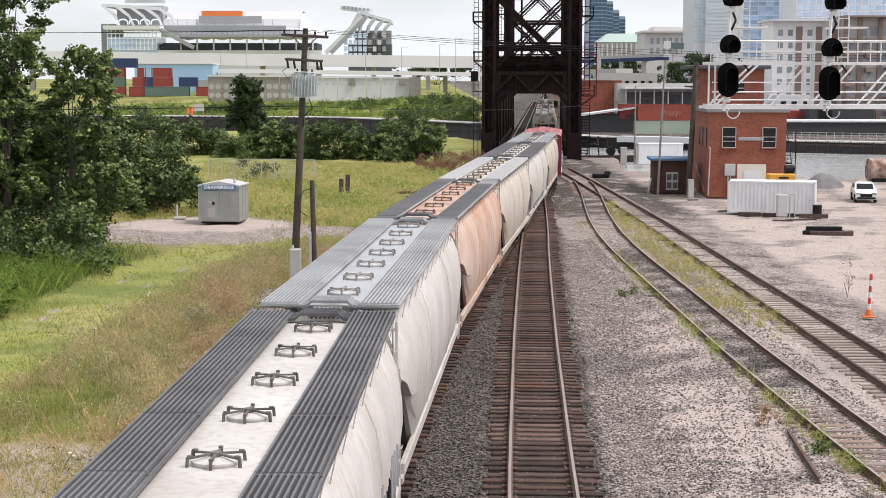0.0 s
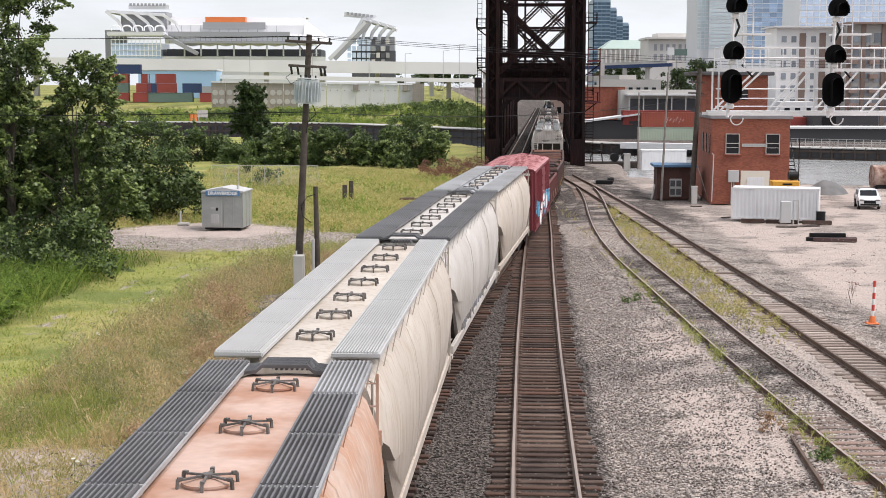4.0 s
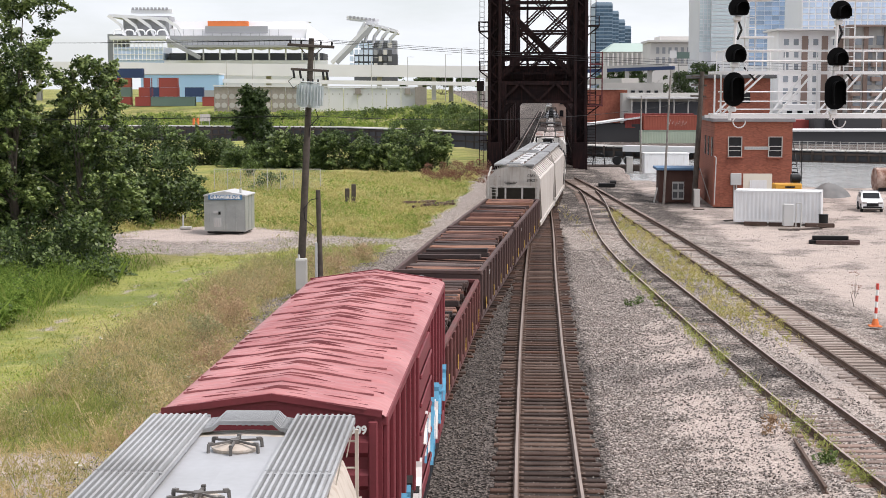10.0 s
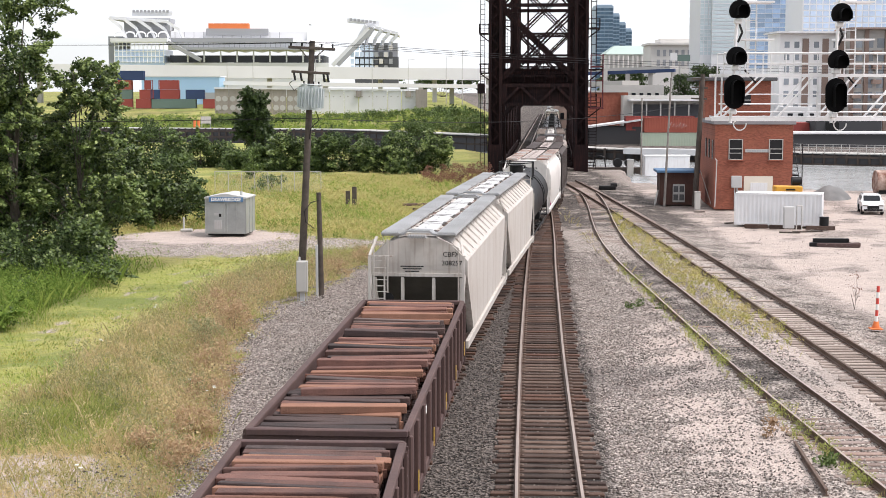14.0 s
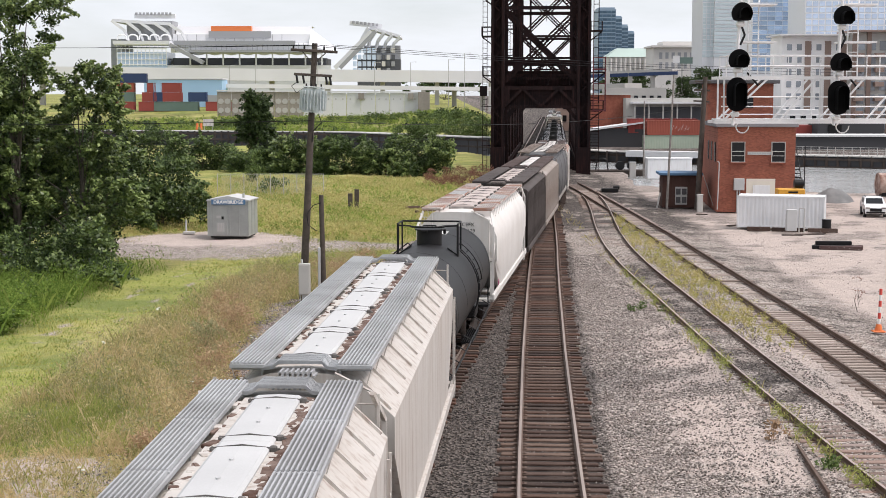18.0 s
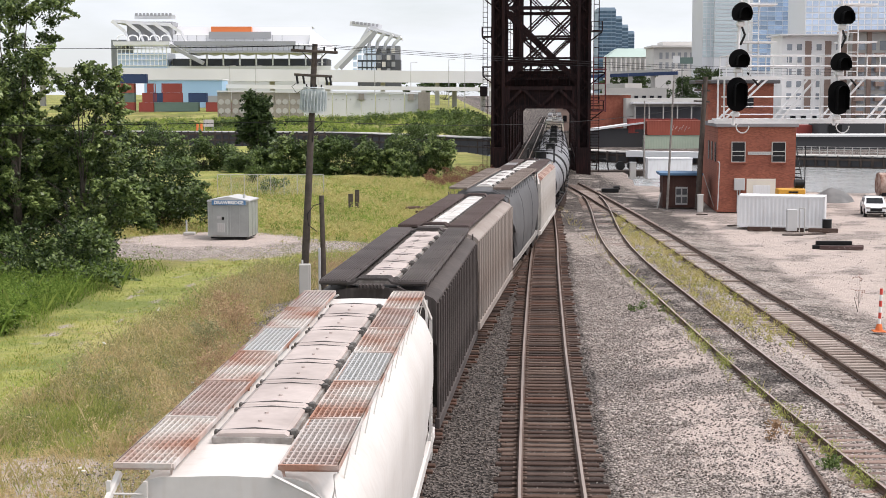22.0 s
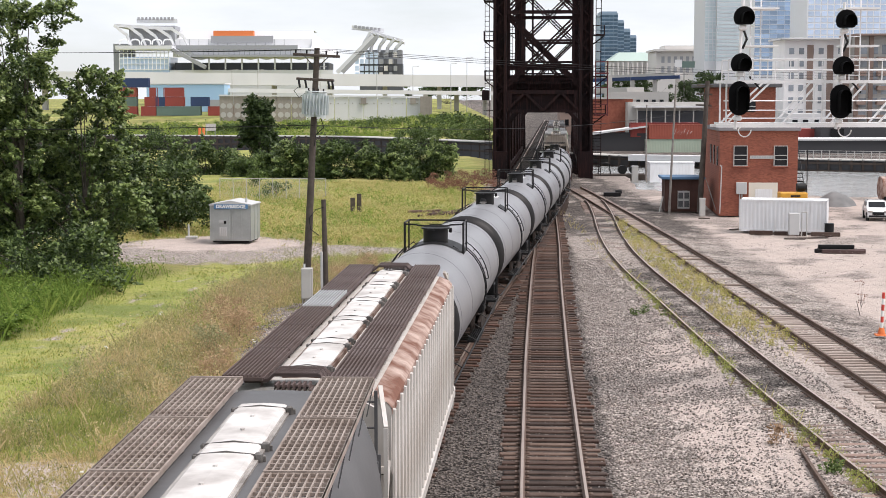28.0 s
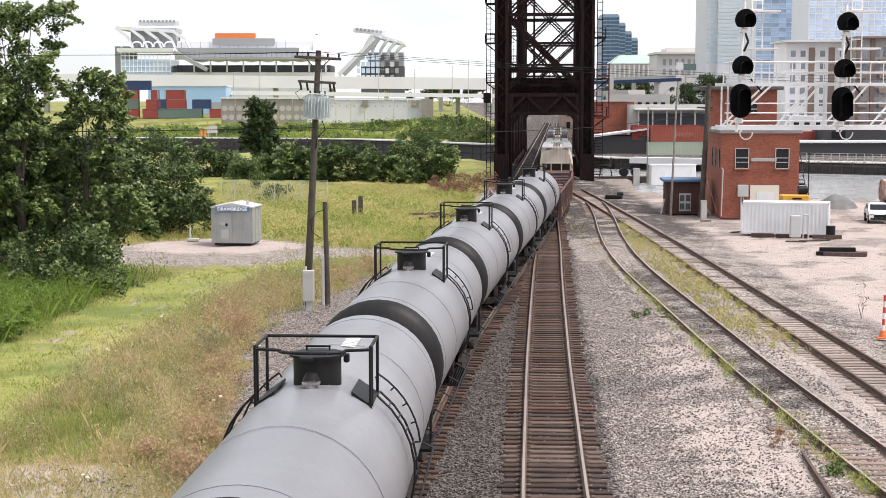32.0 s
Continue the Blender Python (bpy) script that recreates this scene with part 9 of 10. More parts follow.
# Cottonwoods: dark inner leaves and bright sprays paint shade and sun into the crown.
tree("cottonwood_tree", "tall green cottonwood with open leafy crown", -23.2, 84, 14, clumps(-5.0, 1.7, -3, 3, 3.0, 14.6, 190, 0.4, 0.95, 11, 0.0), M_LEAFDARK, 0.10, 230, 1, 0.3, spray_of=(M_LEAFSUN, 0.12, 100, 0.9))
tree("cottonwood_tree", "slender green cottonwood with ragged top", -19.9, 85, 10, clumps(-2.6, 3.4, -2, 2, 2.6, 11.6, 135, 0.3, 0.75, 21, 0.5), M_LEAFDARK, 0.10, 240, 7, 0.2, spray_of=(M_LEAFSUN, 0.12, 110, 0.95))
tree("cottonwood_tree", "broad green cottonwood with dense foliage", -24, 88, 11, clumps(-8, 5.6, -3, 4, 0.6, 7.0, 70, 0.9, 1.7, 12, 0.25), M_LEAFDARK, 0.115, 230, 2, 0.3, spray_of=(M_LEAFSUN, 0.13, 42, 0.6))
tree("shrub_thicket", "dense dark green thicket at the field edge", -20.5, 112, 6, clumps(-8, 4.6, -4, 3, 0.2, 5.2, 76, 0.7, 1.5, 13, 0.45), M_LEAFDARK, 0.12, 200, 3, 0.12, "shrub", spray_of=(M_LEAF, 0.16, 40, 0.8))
# Undergrowth uses the dark leaves, so shade below the trees is in its colour.
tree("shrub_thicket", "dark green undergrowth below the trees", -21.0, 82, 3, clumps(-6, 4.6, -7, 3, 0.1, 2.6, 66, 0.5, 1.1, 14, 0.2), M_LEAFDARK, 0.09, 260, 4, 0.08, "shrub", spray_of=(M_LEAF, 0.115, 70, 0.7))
tree("shrub_thicket", "low green weeds at the edge of the field", -21.5, 68, 2, clumps(-7, 4.0, -7, 6, 0.0, 1.2, 60, 0.35, 0.75, 17, 0.2), M_LEAF, 0.1, 150, 8, 0.05, "shrub", spray_of=(M_WEEDGREEN, 0.09, 120, 0.7))
tree("poplar_tree", "dense upright dark green tree", -24.9, 205, 9, clumps(-3.0, 3.0, -2.5, 2.5, 0.2, 9.6, 100, 0.6, 1.3, 15, 0.72), M_LEAFDARK, 0.15, 170, 5, 0.25, spray_of=(M_LEAFDARK, 0.2, 34, 0.8))
tree("young_tree", "small green tree in front of the hedge", -20.7, 168, 3, clumps(-1.0, 1.0, -1, 1, 0.5, 3.6, 14, 0.5, 0.9, 16, 0.7), M_LEAF, 0.14, 150, 6, 0.08)
for i, (a, b, d, h) in enumerate(((290, 420, 195, 3.6), (480, 575, 188, 4.2), (560, 650, 186, 4.6), (640, 720, 184, 4.2), (690, 800, 180, 4.2), (190, 330, 190, 5.6), (60, 220, 150, 6.5), (400, 500, 190, 2.6))):
    xa, xb = (a - 784) / 2740 * d, (b - 784) / 2740 * d
    w = (xb - xa) / 2
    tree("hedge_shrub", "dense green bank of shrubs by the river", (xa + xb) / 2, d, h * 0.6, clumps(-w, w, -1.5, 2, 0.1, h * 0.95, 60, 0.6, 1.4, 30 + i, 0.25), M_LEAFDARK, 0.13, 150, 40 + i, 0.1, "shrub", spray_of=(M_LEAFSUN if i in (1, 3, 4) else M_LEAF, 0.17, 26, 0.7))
tree("sumac_shrub", "russet dying shrub beside the track", 1.9, 165, 1.6, clumps(-4.2, 3.6, -9, 9, 0.1, 1.7, 80, 0.22, 0.6, 50, 0.1), M_LEAFRED, 0.07, 500, 51, 0.05, "shrub")
tree("sumac_shrub", "yellow-green sumac at the fence", -16.6, 150, 1.2, clumps(-1.6, 1.6, -1, 1, 0.2, 1.4, 12, 0.4, 0.8, 52, 0.4), M_LEAF, 0.14, 160, 53, 0.05, "shrub")
for i, (x, d, w_, h_) in enumerate(((-13, 372, 9, 2.4), (-24, 385, 7, 1.6), (-2, 366, 8, 3.0), (-36, 378, 6, 1.3), (5, 345, 6, 3.4), (-50, 365, 5, 1.2))):
    tree("bank_scrub", "low green scrub on the far bank", x, d, h_ * 0.6, clumps(-w_, w_, -3, 3, 2.2, 2.2 + h_, 34, 0.6, 1.3, 70 + i, 0.4), M_LEAF, 0.19, 120, 80 + i, 0.1, "shrub")
for i, (px_, d, w_, h_) in enumerate(((730, 300, 5, 2.6), (800, 315, 6, 3.4), (845, 300, 4, 4.0), (770, 330, 6, 2.0))):
    tree("bank_scrub", "green overgrown scrub beside the bridge", (px_ - 784) / 2740 * d, d, h_ * 0.6, clumps(-w_, w_, -3, 3, 0.6, 0.8 + h_, 40, 0.6, 1.3, 270 + i, 0.4), M_LEAF, 0.16, 160, 280 + i, 0.1, "shrub")
r_ = random.Random(12)
for i in range(16):
    sx_, sy_ = r_.uniform(-78, 4), r_.uniform(346, 392)
    gz_ = float(ground_z(sx_, sy_)) + 0.6
    tree("low_scrub", "low green scrub and weeds on the far meadow", sx_, sy_, 0.6, clumps(-r_.uniform(3, 7), r_.uniform(3, 7), -4, 4, gz_ - 0.2, gz_ + r_.uniform(0.3, 1.1), 20, 0.5, 1.0, 170 + i, 0.3), M_LEAF if i % 3 else M_LEAFDARK, 0.26, 60, 190 + i, 0.05, "shrub")
tree("town_tree", "green trees before the town buildings", 65.6, 420, 8, clumps(-4.0, 4.0, -3, 3, 3.0, 14.5, 34, 1.0, 2.2, 58, 0.3), M_LEAFDARK, 0.24, 110, 59, 0.3)
tree("town_tree", "row of green trees along the far road", 68.7, 560, 6, clumps(-16, 14, -3, 3, 6.0, 17.0, 60, 1.0, 2.2, 158, 0.2), M_LEAFDARK, 0.3, 90, 159, 0.3)
for i, (x, y, h_) in enumerate(((-8.7, 62.5, 1.5), (-8.2, 60.2, 1.35), (-9.6, 64.6, 1.2), (-7.9, 52.5, 0.9), (-7.3, 47.5, 0.8), (-8.9, 57.0, 1.1), (-6.9, 42.5, 0.8), (-6.5, 38.8, 0.7), (-7.8, 40.5, 0.6), (-5.4, 79.0, 1.0), (-4.4, 85.0, 1.0))):
    dull = i == 5
    tree("dry_shrub", "grey-green bushy weed in the field" if dull else "russet-brown dry bush beside the ballast", x, y, h_ * 0.6, clumps(-0.9, 0.9, -1.1, 1.1, 0.25, 0.15 + h_, 26, 0.16, 0.4, 300 + i, 0.6), M_GRASSGREY if dull else M_GRASSRUSSET, 0.045, 800, 320 + i, 0.012, "shrub")
tree("weed_clump", "dry weed clump in the gravel", 9.1, 41.4, 0.5, clumps(-0.3, 0.3, -0.3, 0.3, 0.35, 0.95, 8, 0.14, 0.24, 90, 0.3), M_GRASSRUSSET0, 0.05, 900, 91, 0.015, "weed")
tree("weed_clump", "green weed clump in the gravel", 9.6, 38.0, 0.4, clumps(-0.3, 0.3, -0.3, 0.3, 0.35, 0.7, 7, 0.12, 0.22, 92, 0.3), M_LEAF, 0.05, 900, 93, 0.012, "weed")
tree("weed_clump", "green weeds beside the yard track", 8.7, 66.5, 0.4, clumps(-0.9, 0.9, -0.6, 0.6, 0.3, 0.7, 12, 0.14, 0.28, 94, 0.3), M_LEAF, 0.06, 600, 95, 0.012, "weed")
tree("bare_sapling", "thin reddish bare sapling in the lot", 18.3, 68.0, 1.4, clumps(-0.35, 0.35, -0.3, 0.3, 0.6, 1.8, 10, 0.1, 0.2, 96, 0.3), M_LEAFRED, 0.04, 260, 97, 0.02, "sapling")
tree("town_tree", "green trees before the town buildings", 67.3, 400, 8, clumps(-4.6, 5.0, -3, 3, 3.0, 16.0, 36, 1.0, 2.2, 54, 0.3), M_LEAFDARK, 0.24, 110, 55, 0.3)
tree("bank_tree", "green trees on the far bank", 2.2, 380, 5, clumps(-7, 7, -3, 3, 1.0, 5.5, 24, 1.2, 2.0, 56, 0.3), M_LEAFDARK, 0.35, 50, 57, 0.2)
for i, (a, b, top) in enumerate(((705, 860, 128), (60, 200, 118))):
    d = 1000
    xa, xb = (a - 784) / 2740 * d, (b - 784) / 2740 * d
    w = (xb - xa) / 2
    zt = 9.17 + (159 - top) / 2740 * d
    tree("far_wood", "distant line of green trees", (xa + xb) / 2, d, zt * 0.5, clumps(-w, w, -3, 3, zt * 0.55, zt, 40, 2.0, 3.4, 60 + i, 0.0), M_LEAFDARK, 0.9, 12, 62 + i, 0.4)


def blades(name, label, n, region, keep, h0, h1, wide, mat, seed, lean=0.35):
    """Upright grass blades over a region."""
    r = np.random.RandomState(seed)
    x0, x1, y0, y1 = region
    x = r.uniform(x0, x1, n)
    y = y0 + (y1 - y0) * r.uniform(0, 1, n) ** 1.5
    ok = keep(x, y) > r.uniform(0, 1, n)
    x, y = x[ok], y[ok]
    k = len(x)
    z = ground_z(x, y) - 0.05
    h = r.uniform(h0, h1, k) * (0.6 + 0.8 * wobble(x, y, 3.1, seed)) * (0.3 + 1.4 * np.clip(2.2 * wobble(x, y, 1.5, seed + 3) - 0.6, 0, 1))
    a = r.uniform(0, 2 * math.pi, k)
    w = wide * r.uniform(0.6, 1.4, k)
    dx, dy = np.cos(a) * w, np.sin(a) * w
    lx, ly = r.normal(0, lean, k) * h, r.normal(0, lean, k) * h
    p = np.stack([np.stack([x - dx, y - dy, z], -1), np.stack([x + dx, y + dy, z], -1),
                  np.stack([x + dx * 0.6 + lx * 0.45, y + dy * 0.6 + ly * 0.45, z + h * 0.62], -1), np.stack([x + lx, y + ly, z + h], -1)], 1)
    me = quick_mesh(name, p.reshape(-1, 3), np.arange(k * 4).reshape(-1, 4))
    me.materials.append(mat)
    return tagged(new(name, me), label, "grass", kind="stuff")


def field(x, y):
    return cover(x, y)[..., 0]


def lane(x, y):
    """The mown lane through the field."""
    return np.clip((2.6 - np.abs(x - lane_line(y)) + 0.9 * (wobble(x, y, 3.5, 2) - 0.5)) / 0.6, 0, 1)


def side_of_lane(x, y):
    return x - lane_line(y)


def tall(x, y):
    return field(x, y) * (1 - lane(x, y)) * np.clip((side_of_lane(x, y) - 1.9) / 0.9, 0, 1) * np.clip((90 - y) / 10, 0, 1) * np.clip(0.15 + 1.35 * wobble(x, y, 7, 4), 0, 1)


def short(x, y):
    return field(x, y) * (0.35 + 0.65 * wobble(x, y, 11, 6))


def weedy(x, y):
    return field(x, y) * np.clip((-2.0 - side_of_lane(x, y)) / 1.2, 0, 1) * np.clip((86 - y) / 8, 0, 1)


def upright(x, y):
    return np.clip((side_of_lane(x, y) - 2.0) / 0.8, 0, 1)


def edge_of_ballast(x, y, wide):
    return np.clip(1.2 - np.abs(x - np.interp(y, [30, 38, 48, 59, 68, 80, 90], [-6.4, -6.3, -7.2, -8.6, -9.6, -6.8, -5.0])) / wide, 0, 1)


def tuft(x, y, seed):
    """Tufts about a stride apart."""
    return np.clip(3.4 * wobble(x, y, 2.3, seed) - 1.15, 0.04, 1)


def fresh(x, y):
    """Patches where the grass is short and bright."""
    return np.clip(np.maximum(5 * wobble(x, y, 9.5, 4.6) - 2.4, 1.5 - np.hypot((x + 10.6) / 1.7, (y - 44.5) / 3.4)), 0, 1)


def sprigs(name, label, n, each, region, keep, h0, h1, size, mat, seed):
    """Bushy weeds: many small leaflets round the stems of each plant."""
    r = np.random.RandomState(seed)
    x0, x1, y0, y1 = region
    x = r.uniform(x0, x1, n)
    y = y0 + (y1 - y0) * r.uniform(0, 1, n) ** 1.4
    ok = keep(x, y) > r.uniform(0, 1, n)
    x, y = x[ok], y[ok]
    h = r.uniform(h0, h1, len(x)) * (0.5 + 0.9 * wobble(x, y, 4.0, seed))
    x, y, h = [np.repeat(v, each) for v in (x, y, h)]
    k = len(x)
    f = r.uniform(0, 1, k) ** 0.7
    a = r.uniform(0, 6.283, k)
    spread = h * (0.12 + 0.38 * f) * r.uniform(0, 1, k) ** 0.5
    p = np.stack([x + np.cos(a) * spread, y + np.sin(a) * spread, ground_z(x, y) + h * f], -1)
    d = r.normal(size=(k, 3)) + np.array([0, 0, 0.8])
    d /= np.linalg.norm(d, axis=1)[:, None]
    e = np.cross(d, r.normal(size=(k, 3)))
    e /= np.linalg.norm(e, axis=1)[:, None]
    s = size * r.uniform(0.5, 1.4, k)[:, None]
    q = np.stack([p - d * s, p + e * s * 0.28, p + d * s, p - e * s * 0.28], 1)
    me = quick_mesh(name, q.reshape(-1, 3), np.arange(k * 4).reshape(-1, 4))
    me.materials.append(mat)
    return tagged(new(name, me), label, "weeds", kind="stuff")


sprigs("tan_weeds", "tan dry weeds beside the track", 12000, 26, (-14, -2, 28, 92), lambda x, y: tall(x, y) * tuft(x, y, 1) * (1 - 0.92 * fresh(x, y)), 0.35, 1.15, 0.05, M_GRASSDRY, 1)
sprigs("grey_green_weeds", "grey-green wispy weeds", 11000, 26, (-14, -2, 28, 92), lambda x, y: field(x, y) * upright(x, y) * tuft(x, y, 5) * (1 - 0.9 * fresh(x, y)) * np.clip(3.4 * wobble(x, y, 8, 9) - 1.0, 0, 1), 0.5, 1.35, 0.05, M_GRASSGREY, 31)
sprigs("russet_weeds", "reddish-brown weeds near the ballast", 9000, 30, (-12, -1, 29, 92), lambda x, y: field(x, y) * edge_of_ballast(x, y, 1.7) * np.clip(3.6 * wobble(x, y, 6, 1) - 1.2, 0, 1), 0.4, 1.15, 0.046, M_GRASSRUSSET, 13)
sprigs("lane_weeds", "low green weeds of the mown lane", 12000, 12, (-20, -4, 42, 100), lambda x, y: field(x, y) * lane(x, y) * np.clip(3.2 * wobble(x, y, 2.6, 6) - 1.1, 0, 1), 0.04, 0.16, 0.03, M_GRASSGREEN, 36)
sprigs("leafy_field_weeds", "olive leafy weeds in the field", 15000, 24, (-15, -3, 28, 95), lambda x, y: field(x, y) * upright(x, y) * np.clip(1.3 - 1.4 * wobble(x, y, 7, 4), 0, 1), 0.12, 0.45, 0.028, M_GRASSOLIVE, 33)
sprigs("tall_green_weeds", "tall green weeds below the trees", 15000, 22, (-30, -15, 44, 94), lambda x, y: weedy(x, y) * np.clip(3.0 * wobble(x, y, 3.0, 5) - 0.8, 0.1, 1), 0.4, 1.4, 0.075, M_WEEDGREEN, 34)
blades("reedy_weeds", "upright bright green reedy weeds below the trees", 24000, (-28, -15, 44, 94), lambda x, y: weedy(x, y) * np.clip(3.4 * wobble(x, y, 4.5, 8) - 1.1, 0, 1), 0.3, 0.85, 0.014, M_GRASSGREEN, 44, 0.35)
def between_sidings(x, y):
    a, b = np.interp(y, SID_Y, SID_A), np.interp(y, SID_Y, SID_B)
    f = (x - a - 0.75) / np.maximum(b - a - 1.5, 0.3)
    return ((f > 0.02) & (f < 0.98)) * np.clip((y - 55) / 14, 0, 1) * np.clip((122 - y) / 8, 0, 1)


sprigs("siding_weeds", "olive-yellow weeds between the yard tracks", 1700, 20, (10.8, 14.2, 52, 124), lambda x, y: between_sidings(x, y) * np.clip(4.0 * wobble(x, y, 5, 3) - 1.6, 0.02, 1), 0.1, 0.5, 0.05, M_GRASSPALE, 37)
sprigs("ripe_siding_weeds", "tan ripe weeds between the yard tracks", 4000, 20, (10.8, 14.2, 52, 124), lambda x, y: between_sidings(x, y) * np.clip(4.0 * wobble(x, y, 6, 9) - 1.6, 0.02, 1), 0.1, 0.5, 0.048, M_GRASSRIPE, 39)
sprigs("rail_side_weeds", "yellow-green weeds along the yard rail", 2800, 20, (8.6, 11.6, 36, 80), lambda x, y: np.clip(1.3 - np.abs(x - np.interp(y, SID_Y, SID_A) + 0.95) / 0.3, 0, 1) * np.clip(3.4 * wobble(x, y, 6, 8) - 1.1, 0, 1), 0.1, 0.5, 0.038, M_GRASSOLIVE, 38)
sprigs("bare_patch_weeds", "tan tufts on the worn patch", 4200, 22, (-14, -7, 32, 41), lambda x, y: np.clip(2.8 * wobble(x, y, 1.6, 7) - 0.9, 0, 1), 0.1, 0.4, 0.035, M_GRASSDRY, 35)
blades("dry_grass", "thin tan dry grass beside the track", 200000, (-14, -2, 28, 92), lambda x, y: tall(x, y) * (1 - 0.9 * fresh(x, y)), 0.1, 0.4, 0.0035, M_GRASSDRY, 1, 0.3)
blades("olive_grass", "olive-green grass among the dry stalks", 150000, (-16, -2, 28, 95), lambda x, y: field(x, y) * upright(x, y) * np.clip(1.3 - 1.3 * wobble(x, y, 7, 4), 0, 1), 0.06, 0.28, 0.005, M_GRASSOLIVE, 12, 0.3)
blades("fresh_grass", "bright yellow-green short grass patches", 90000, (-15, -4, 28, 92), lambda x, y: field(x, y) * upright(x, y) * fresh(x, y), 0.06, 0.18, 0.007, M_GRASSPALE, 32, 0.4)
blades("lane_grass", "short yellow-green grass of the mown lane", 150000, (-20, 0, 40, 112), lambda x, y: field(x, y) * lane(x, y) * np.clip(0.35 + wobble(x, y, 2.2, 4), 0, 1), 0.03, 0.1, 0.014, M_GRASSPALE, 21, 0.5)
blades("meadow_grass", "short green grass of the field", 150000, (-34, 0, 40, 130), lambda x, y: short(x, y) * (1 - 0.8 * lane(x, y)), 0.04, 0.16, 0.012, M_GRASSGREEN, 2)
sprigs("leafy_weeds", "leafy green weed patches in the far field", 11000, 14, (-26, 4, 100, 160), lambda x, y: field(x, y) * np.clip(4.2 * wobble(x, y, 9, 12) - 2.3, 0, 1), 0.2, 0.7, 0.085, M_GRASSGREEN, 14)
sprigs("tan_far_weeds", "tan seeding weeds in the far field", 9000, 14, (-24, 5, 104, 176), lambda x, y: field(x, y) * np.clip(4.2 * wobble(x, y, 11, 2) - 1.5, 0, 1), 0.2, 0.7, 0.075, M_GRASSRIPE, 17)
sprigs("bank_weeds", "rough green weeds on the far bank", 9000, 14, (-85, 6, 338, 400), lambda x, y: np.clip(4.0 * wobble(x, y, 16, 2) - 1.5, 0, 1), 0.3, 1.0, 0.2, M_GRASSGREEN, 18)
sprigs("dull_bank_weeds", "dark olive scrub on the far bank", 1600, 14, (-85, 6, 340, 400), lambda x, y: np.clip(4.0 * wobble(x, y, 13, 7) - 1.8, 0, 1), 0.5, 1.6, 0.24, M_LEAF, 19)
blades("pale_meadow_grass", "pale ripe grass of the far field", 170000, (-26, 6, 100, 178), lambda x, y: field(x, y) * np.clip(0.2 + wobble(x, y, 15, 3), 0, 1), 0.06, 0.22, 0.011, M_GRASSRIPE, 4, 0.5)
blades("far_green_grass", "green patches in the far field", 80000, (-26, 6, 98, 178), lambda x, y: field(x, y) * np.clip(2.6 * wobble(x, y, 17, 6) - 1.0, 0, 1), 0.08, 0.28, 0.013, M_GRASSGREEN, 15, 0.5)
blades("siding_grass", "yellow-green grass between the yard tracks", 26000, (8.2, 14.0, 34, 128), lambda x, y: np.clip(field(x, y) * 1.4 + 0.55 * (np.abs(x - np.interp(y, [36, 52, 72, 90], [10.0, 9.55, 9.4, 9.3])) < 0.42) * np.clip(3.4 * wobble(x, y, 5, 8) - 1.3, 0, 1), 0, 1), 0.06, 0.3, 0.009, M_GRASSRIPE, 5)


def stone_material(name, a, b, c):
    return by_island(material(name, a, 0.9, 0, 0.5, 0.3, b, 4.0, 0.0, spec=0.2), c, 0.85)


def stones(name, label, n, region, keep, size, mat, seed):
    """Loose angular stones lying on the ground."""
    r = np.random.RandomState(seed)
    x0, x1, y0, y1 = region
    x = r.uniform(x0, x1, n)
    y = y0 + (y1 - y0) * r.uniform(0, 1, n) ** 1.35
    ok = keep(x, y) > r.uniform(0, 1, n)
    x, y = x[ok], y[ok]
    k = len(x)
    z = np.maximum(ground_z(x, y), -0.262) + 0.02
    s = size * r.uniform(0.5, 1.35, k)
    unit = np.array([(1, 0, 0), (0, 1, 0), (-1, 0, 0), (0, -1, 0), (0, 0, 0.75), (0, 0, -0.6)], float)
    v = unit[None] * (s[:, None, None] * r.uniform(0.55, 1.15, (k, 6, 1)))
    a = r.uniform(0, 6.28, k)
    c, q = np.cos(a)[:, None], np.sin(a)[:, None]
    vx, vy = v[..., 0] * c - v[..., 1] * q + v[..., 2] * 0.3, v[..., 0] * q + v[..., 1] * c
    pts = np.stack([vx + x[:, None], vy + y[:, None], v[..., 2] + z[:, None]], -1)
    f = np.array([(0, 1, 4), (1, 2, 4), (2, 3, 4), (3, 0, 4), (1, 0, 5), (2, 1, 5), (3, 2, 5), (0, 3, 5)])
    faces = (f[None] + 6 * np.arange(k)[:, None, None]).reshape(-1, 3)
    me = quick_mesh(name, pts.reshape(-1, 3), faces)
    me.materials.append(mat)
    return tagged(new(name, me), label, "gravel", kind="stuff")


M_STONE = stone_material("ballast_stone", (0.075, 0.063, 0.056), (0.16, 0.13, 0.118), (0.47, 0.425, 0.395))
M_STONEDARK = stone_material("brake_dusted_ballast_stone", (0.035, 0.028, 0.024), (0.08, 0.062, 0.054), (0.30, 0.26, 0.235))


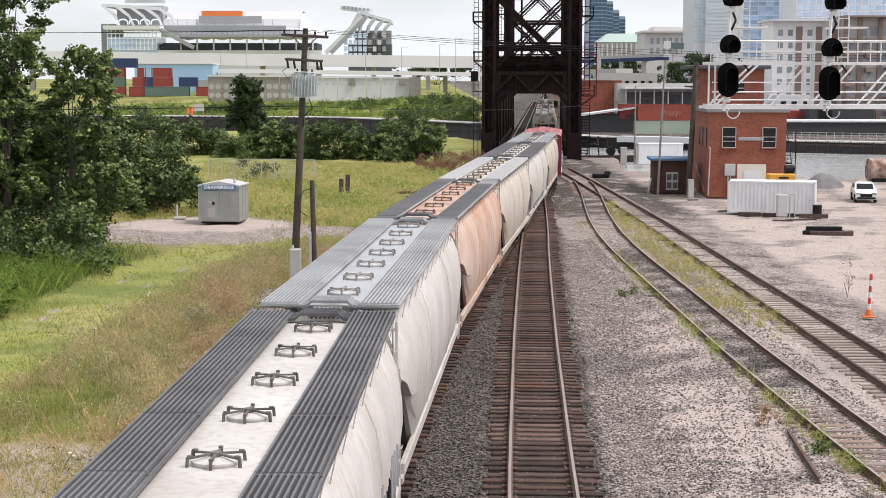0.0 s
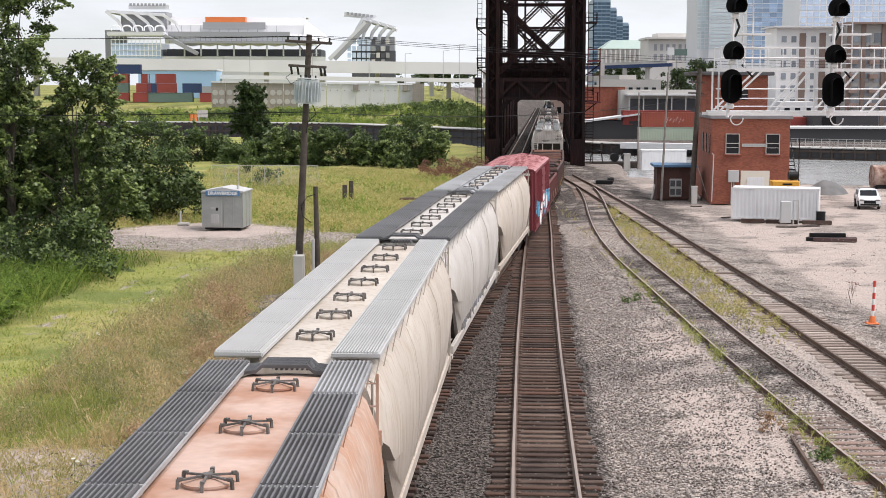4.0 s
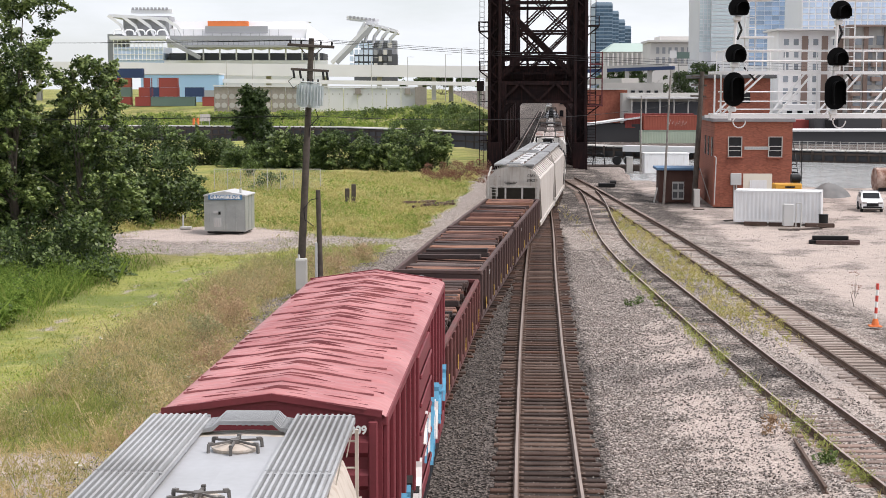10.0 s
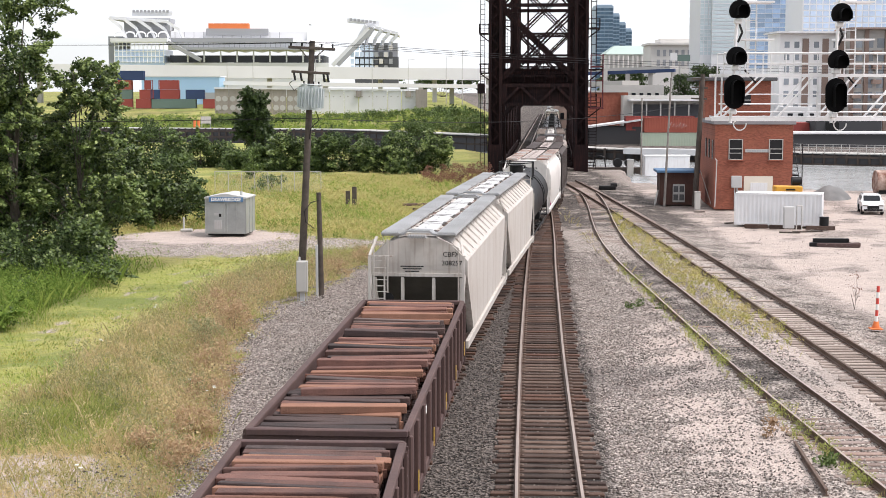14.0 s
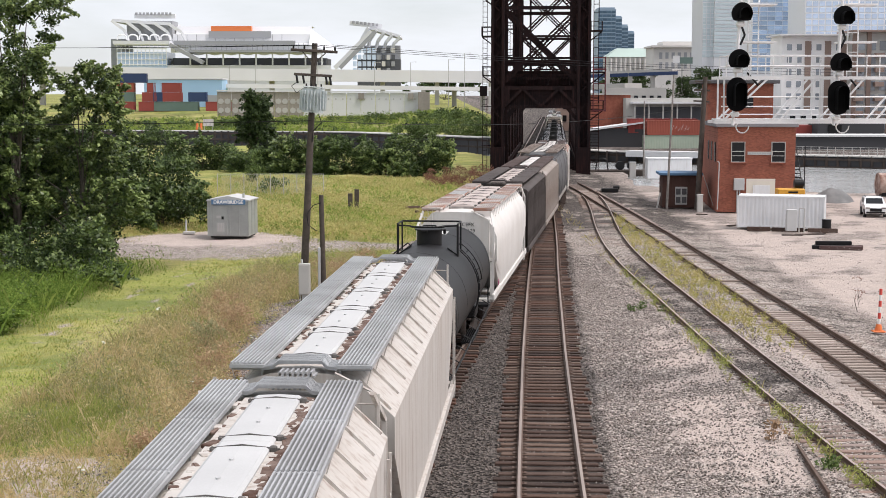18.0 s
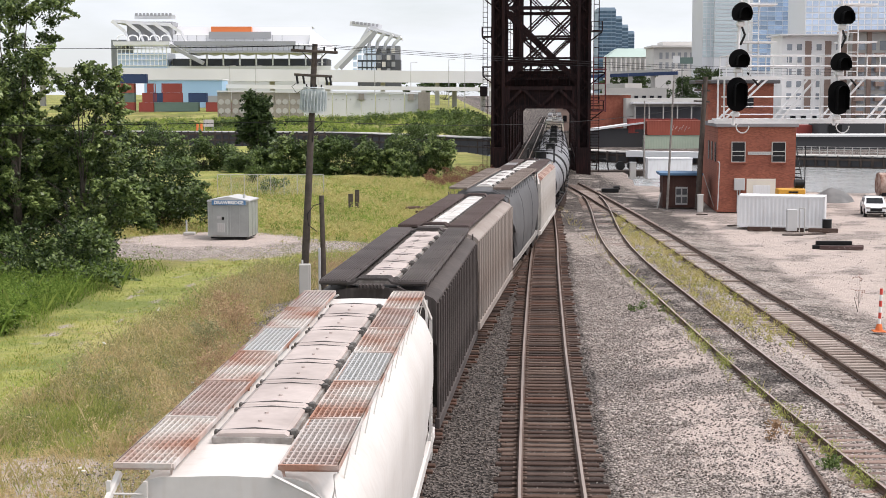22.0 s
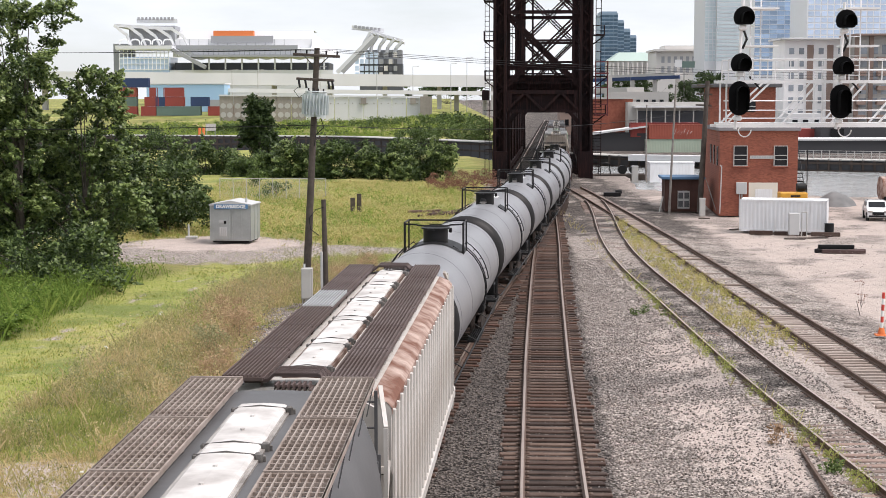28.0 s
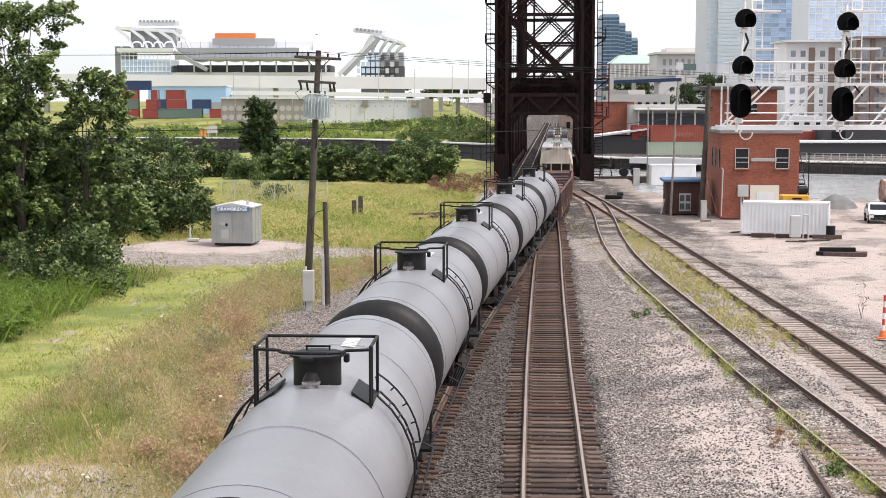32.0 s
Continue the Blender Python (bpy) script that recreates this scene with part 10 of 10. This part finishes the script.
def clear_of_rails(x, y):
    """Ballast but not on sleepers or rails."""
    tr = np.interp(y, GRID_Y, GRID_X)
    mn = np.array([main_line(v) for v in np.atleast_1d(y)])
    sa = np.array([siding_a(v) for v in np.atleast_1d(y)])
    free = ((np.abs(x - tr) > 1.3) & (np.abs(x - mn) > 1.28) & (np.abs(x - sa) > 1.25)) | (((np.abs(x - mn) < 0.66) | (np.abs(np.abs(x - mn) - 1.02) < 0.2)) & (np.random.RandomState(3).uniform(0, 1, len(np.atleast_1d(x))) < 0.6)) | ((np.abs(x - sa) < 0.66) & (np.random.RandomState(4).uniform(0, 1, len(np.atleast_1d(x))) < 0.3))
    c = cover(x, y)
    return free * np.clip(1 - 1.7 * c[..., 0], 0, 1) * (1 - 0.85 * c[..., 1]) * (1 - 0.6 * c[..., 3])


def beside_train(x, y):
    """The strip between the busy track and the next one."""
    tr, mn = np.interp(y, GRID_Y, GRID_X), np.interp(y, [20, 36, 54, 74, 93], [1.8, 2.5, 3.5, 4.7, 6.0])
    return np.clip((x - tr + 1.2) / 0.6, 0, 1) * np.clip((mn + 1.6 - x) / 0.6, 0, 1)


stones("ballast_stones", "loose grey and tan ballast stones", 150000, (-9, 12.5, 30, 90), lambda x, y: clear_of_rails(x, y) * (1 - beside_train(x, y)), 0.042, M_STONE, 8)
stones("dark_ballast_stones", "dark brake-dusted ballast stones between two tracks", 60000, (-4, 9, 24, 95), lambda x, y: clear_of_rails(x, y) * beside_train(x, y), 0.04, M_STONEDARK, 18)


M_UMBEL = material("white_flower_heads", (0.75, 0.75, 0.68), 0.8, amount=0.1, bump=0.0)
r_ = random.Random(77)
for i in range(7):
    fx, fy = r_.uniform(-13, -6.5), r_.uniform(36, 70)
    fl = thing("wild_carrot", "white flat flower heads on thin stems", "flower", pose(fx, fy, -0.5), "wild carrots in the dry grass")
    part("stem", Shape().tube((0, 0, 0), (0.03, 0.02, 0.8), 0.006, 5), M_LEAF, fl)
    for k in range(r_.randint(1, 3)):
        a = r_.uniform(0, 6.28)
        part("flower_head", Shape().tube((0.1 * k * math.cos(a), 0.1 * k * math.sin(a), 0.8 - 0.06 * k), (0.1 * k * math.cos(a), 0.1 * k * math.sin(a), 0.82 - 0.06 * k), 0.05, 9), M_UMBEL, fl)
sg = thing("notice_board", "white notice board on the far bank", "sign", pose(-51.1, 335, 1.2))
part("panel", Shape().box(0, 0, 1.6, 2.2, 0.06, 1.5), M_DUSTY, sg)
for q in (-0.9, 0.9):
    part("post", Shape().box(q, 0.06, 0.4, 0.1, 0.1, 2.4), M_GALV, sg)
for px_ in (346, 353):
    br_ = thing("traffic_barrel", "orange traffic barrel on the far bank", "barrel", pose((px_ - 784) / 2740 * 335, 335, 1.2), "orange barrels")
    part("barrel", Shape().tube((0, 0, 0), (0, 0, 1.6), 0.32, 12, 0.26), M_CONEORANGE, br_)


def lot(x, y):
    c = cover(x, y)
    return np.clip(0.12 + 1.5 * wobble(x, y, 7, 2.2) - 0.55, 0, 1) * (1 - c[..., 0])


stones("lot_stones", "dark stones and crumbs scattered over the lot", 11000, (15.6, 36, 55, 128), lot, 0.035, M_STONE, 9)


# ---- motion of the train ----
TRAVEL_T = [0, 3.5, 8, 13, 18, 23, 28, 32]
TRAVEL_V = [11.06, 11.01, 10.72, 10.9, 10.57, 10.68, 11.04, 11.46]


def travelled(t):
    """Metres that the train has come by t seconds."""
    g = np.arange(0, t + 1e-9, 0.05)
    v = np.interp(g, TRAVEL_T, TRAVEL_V)
    return float(((v[1:] + v[:-1]) / 2).sum() * 0.05)


def on_track(s):
    y = float(np.interp(s, GRID_S, GRID_Y))
    return train_line(y), y


def motions():
    times = [i * 0.8 for i in range(41)]
    gone = {t: travelled(t) for t in times}
    for car, a, b in CARS:
        rows = []
        reach = (b - a) / 2 - 2.3
        for t in times:
            s = (a + b) / 2 - gone[t]
            x0, y0 = on_track(s - reach)
            x1, y1 = on_track(s + reach)
            rows.append((t, pose((x0 + x1) / 2, (y0 + y1) / 2, 0, 0, 0, -math.degrees(math.atan2(x1 - x0, y1 - y0)))))
        walk(car, rows)


motions()
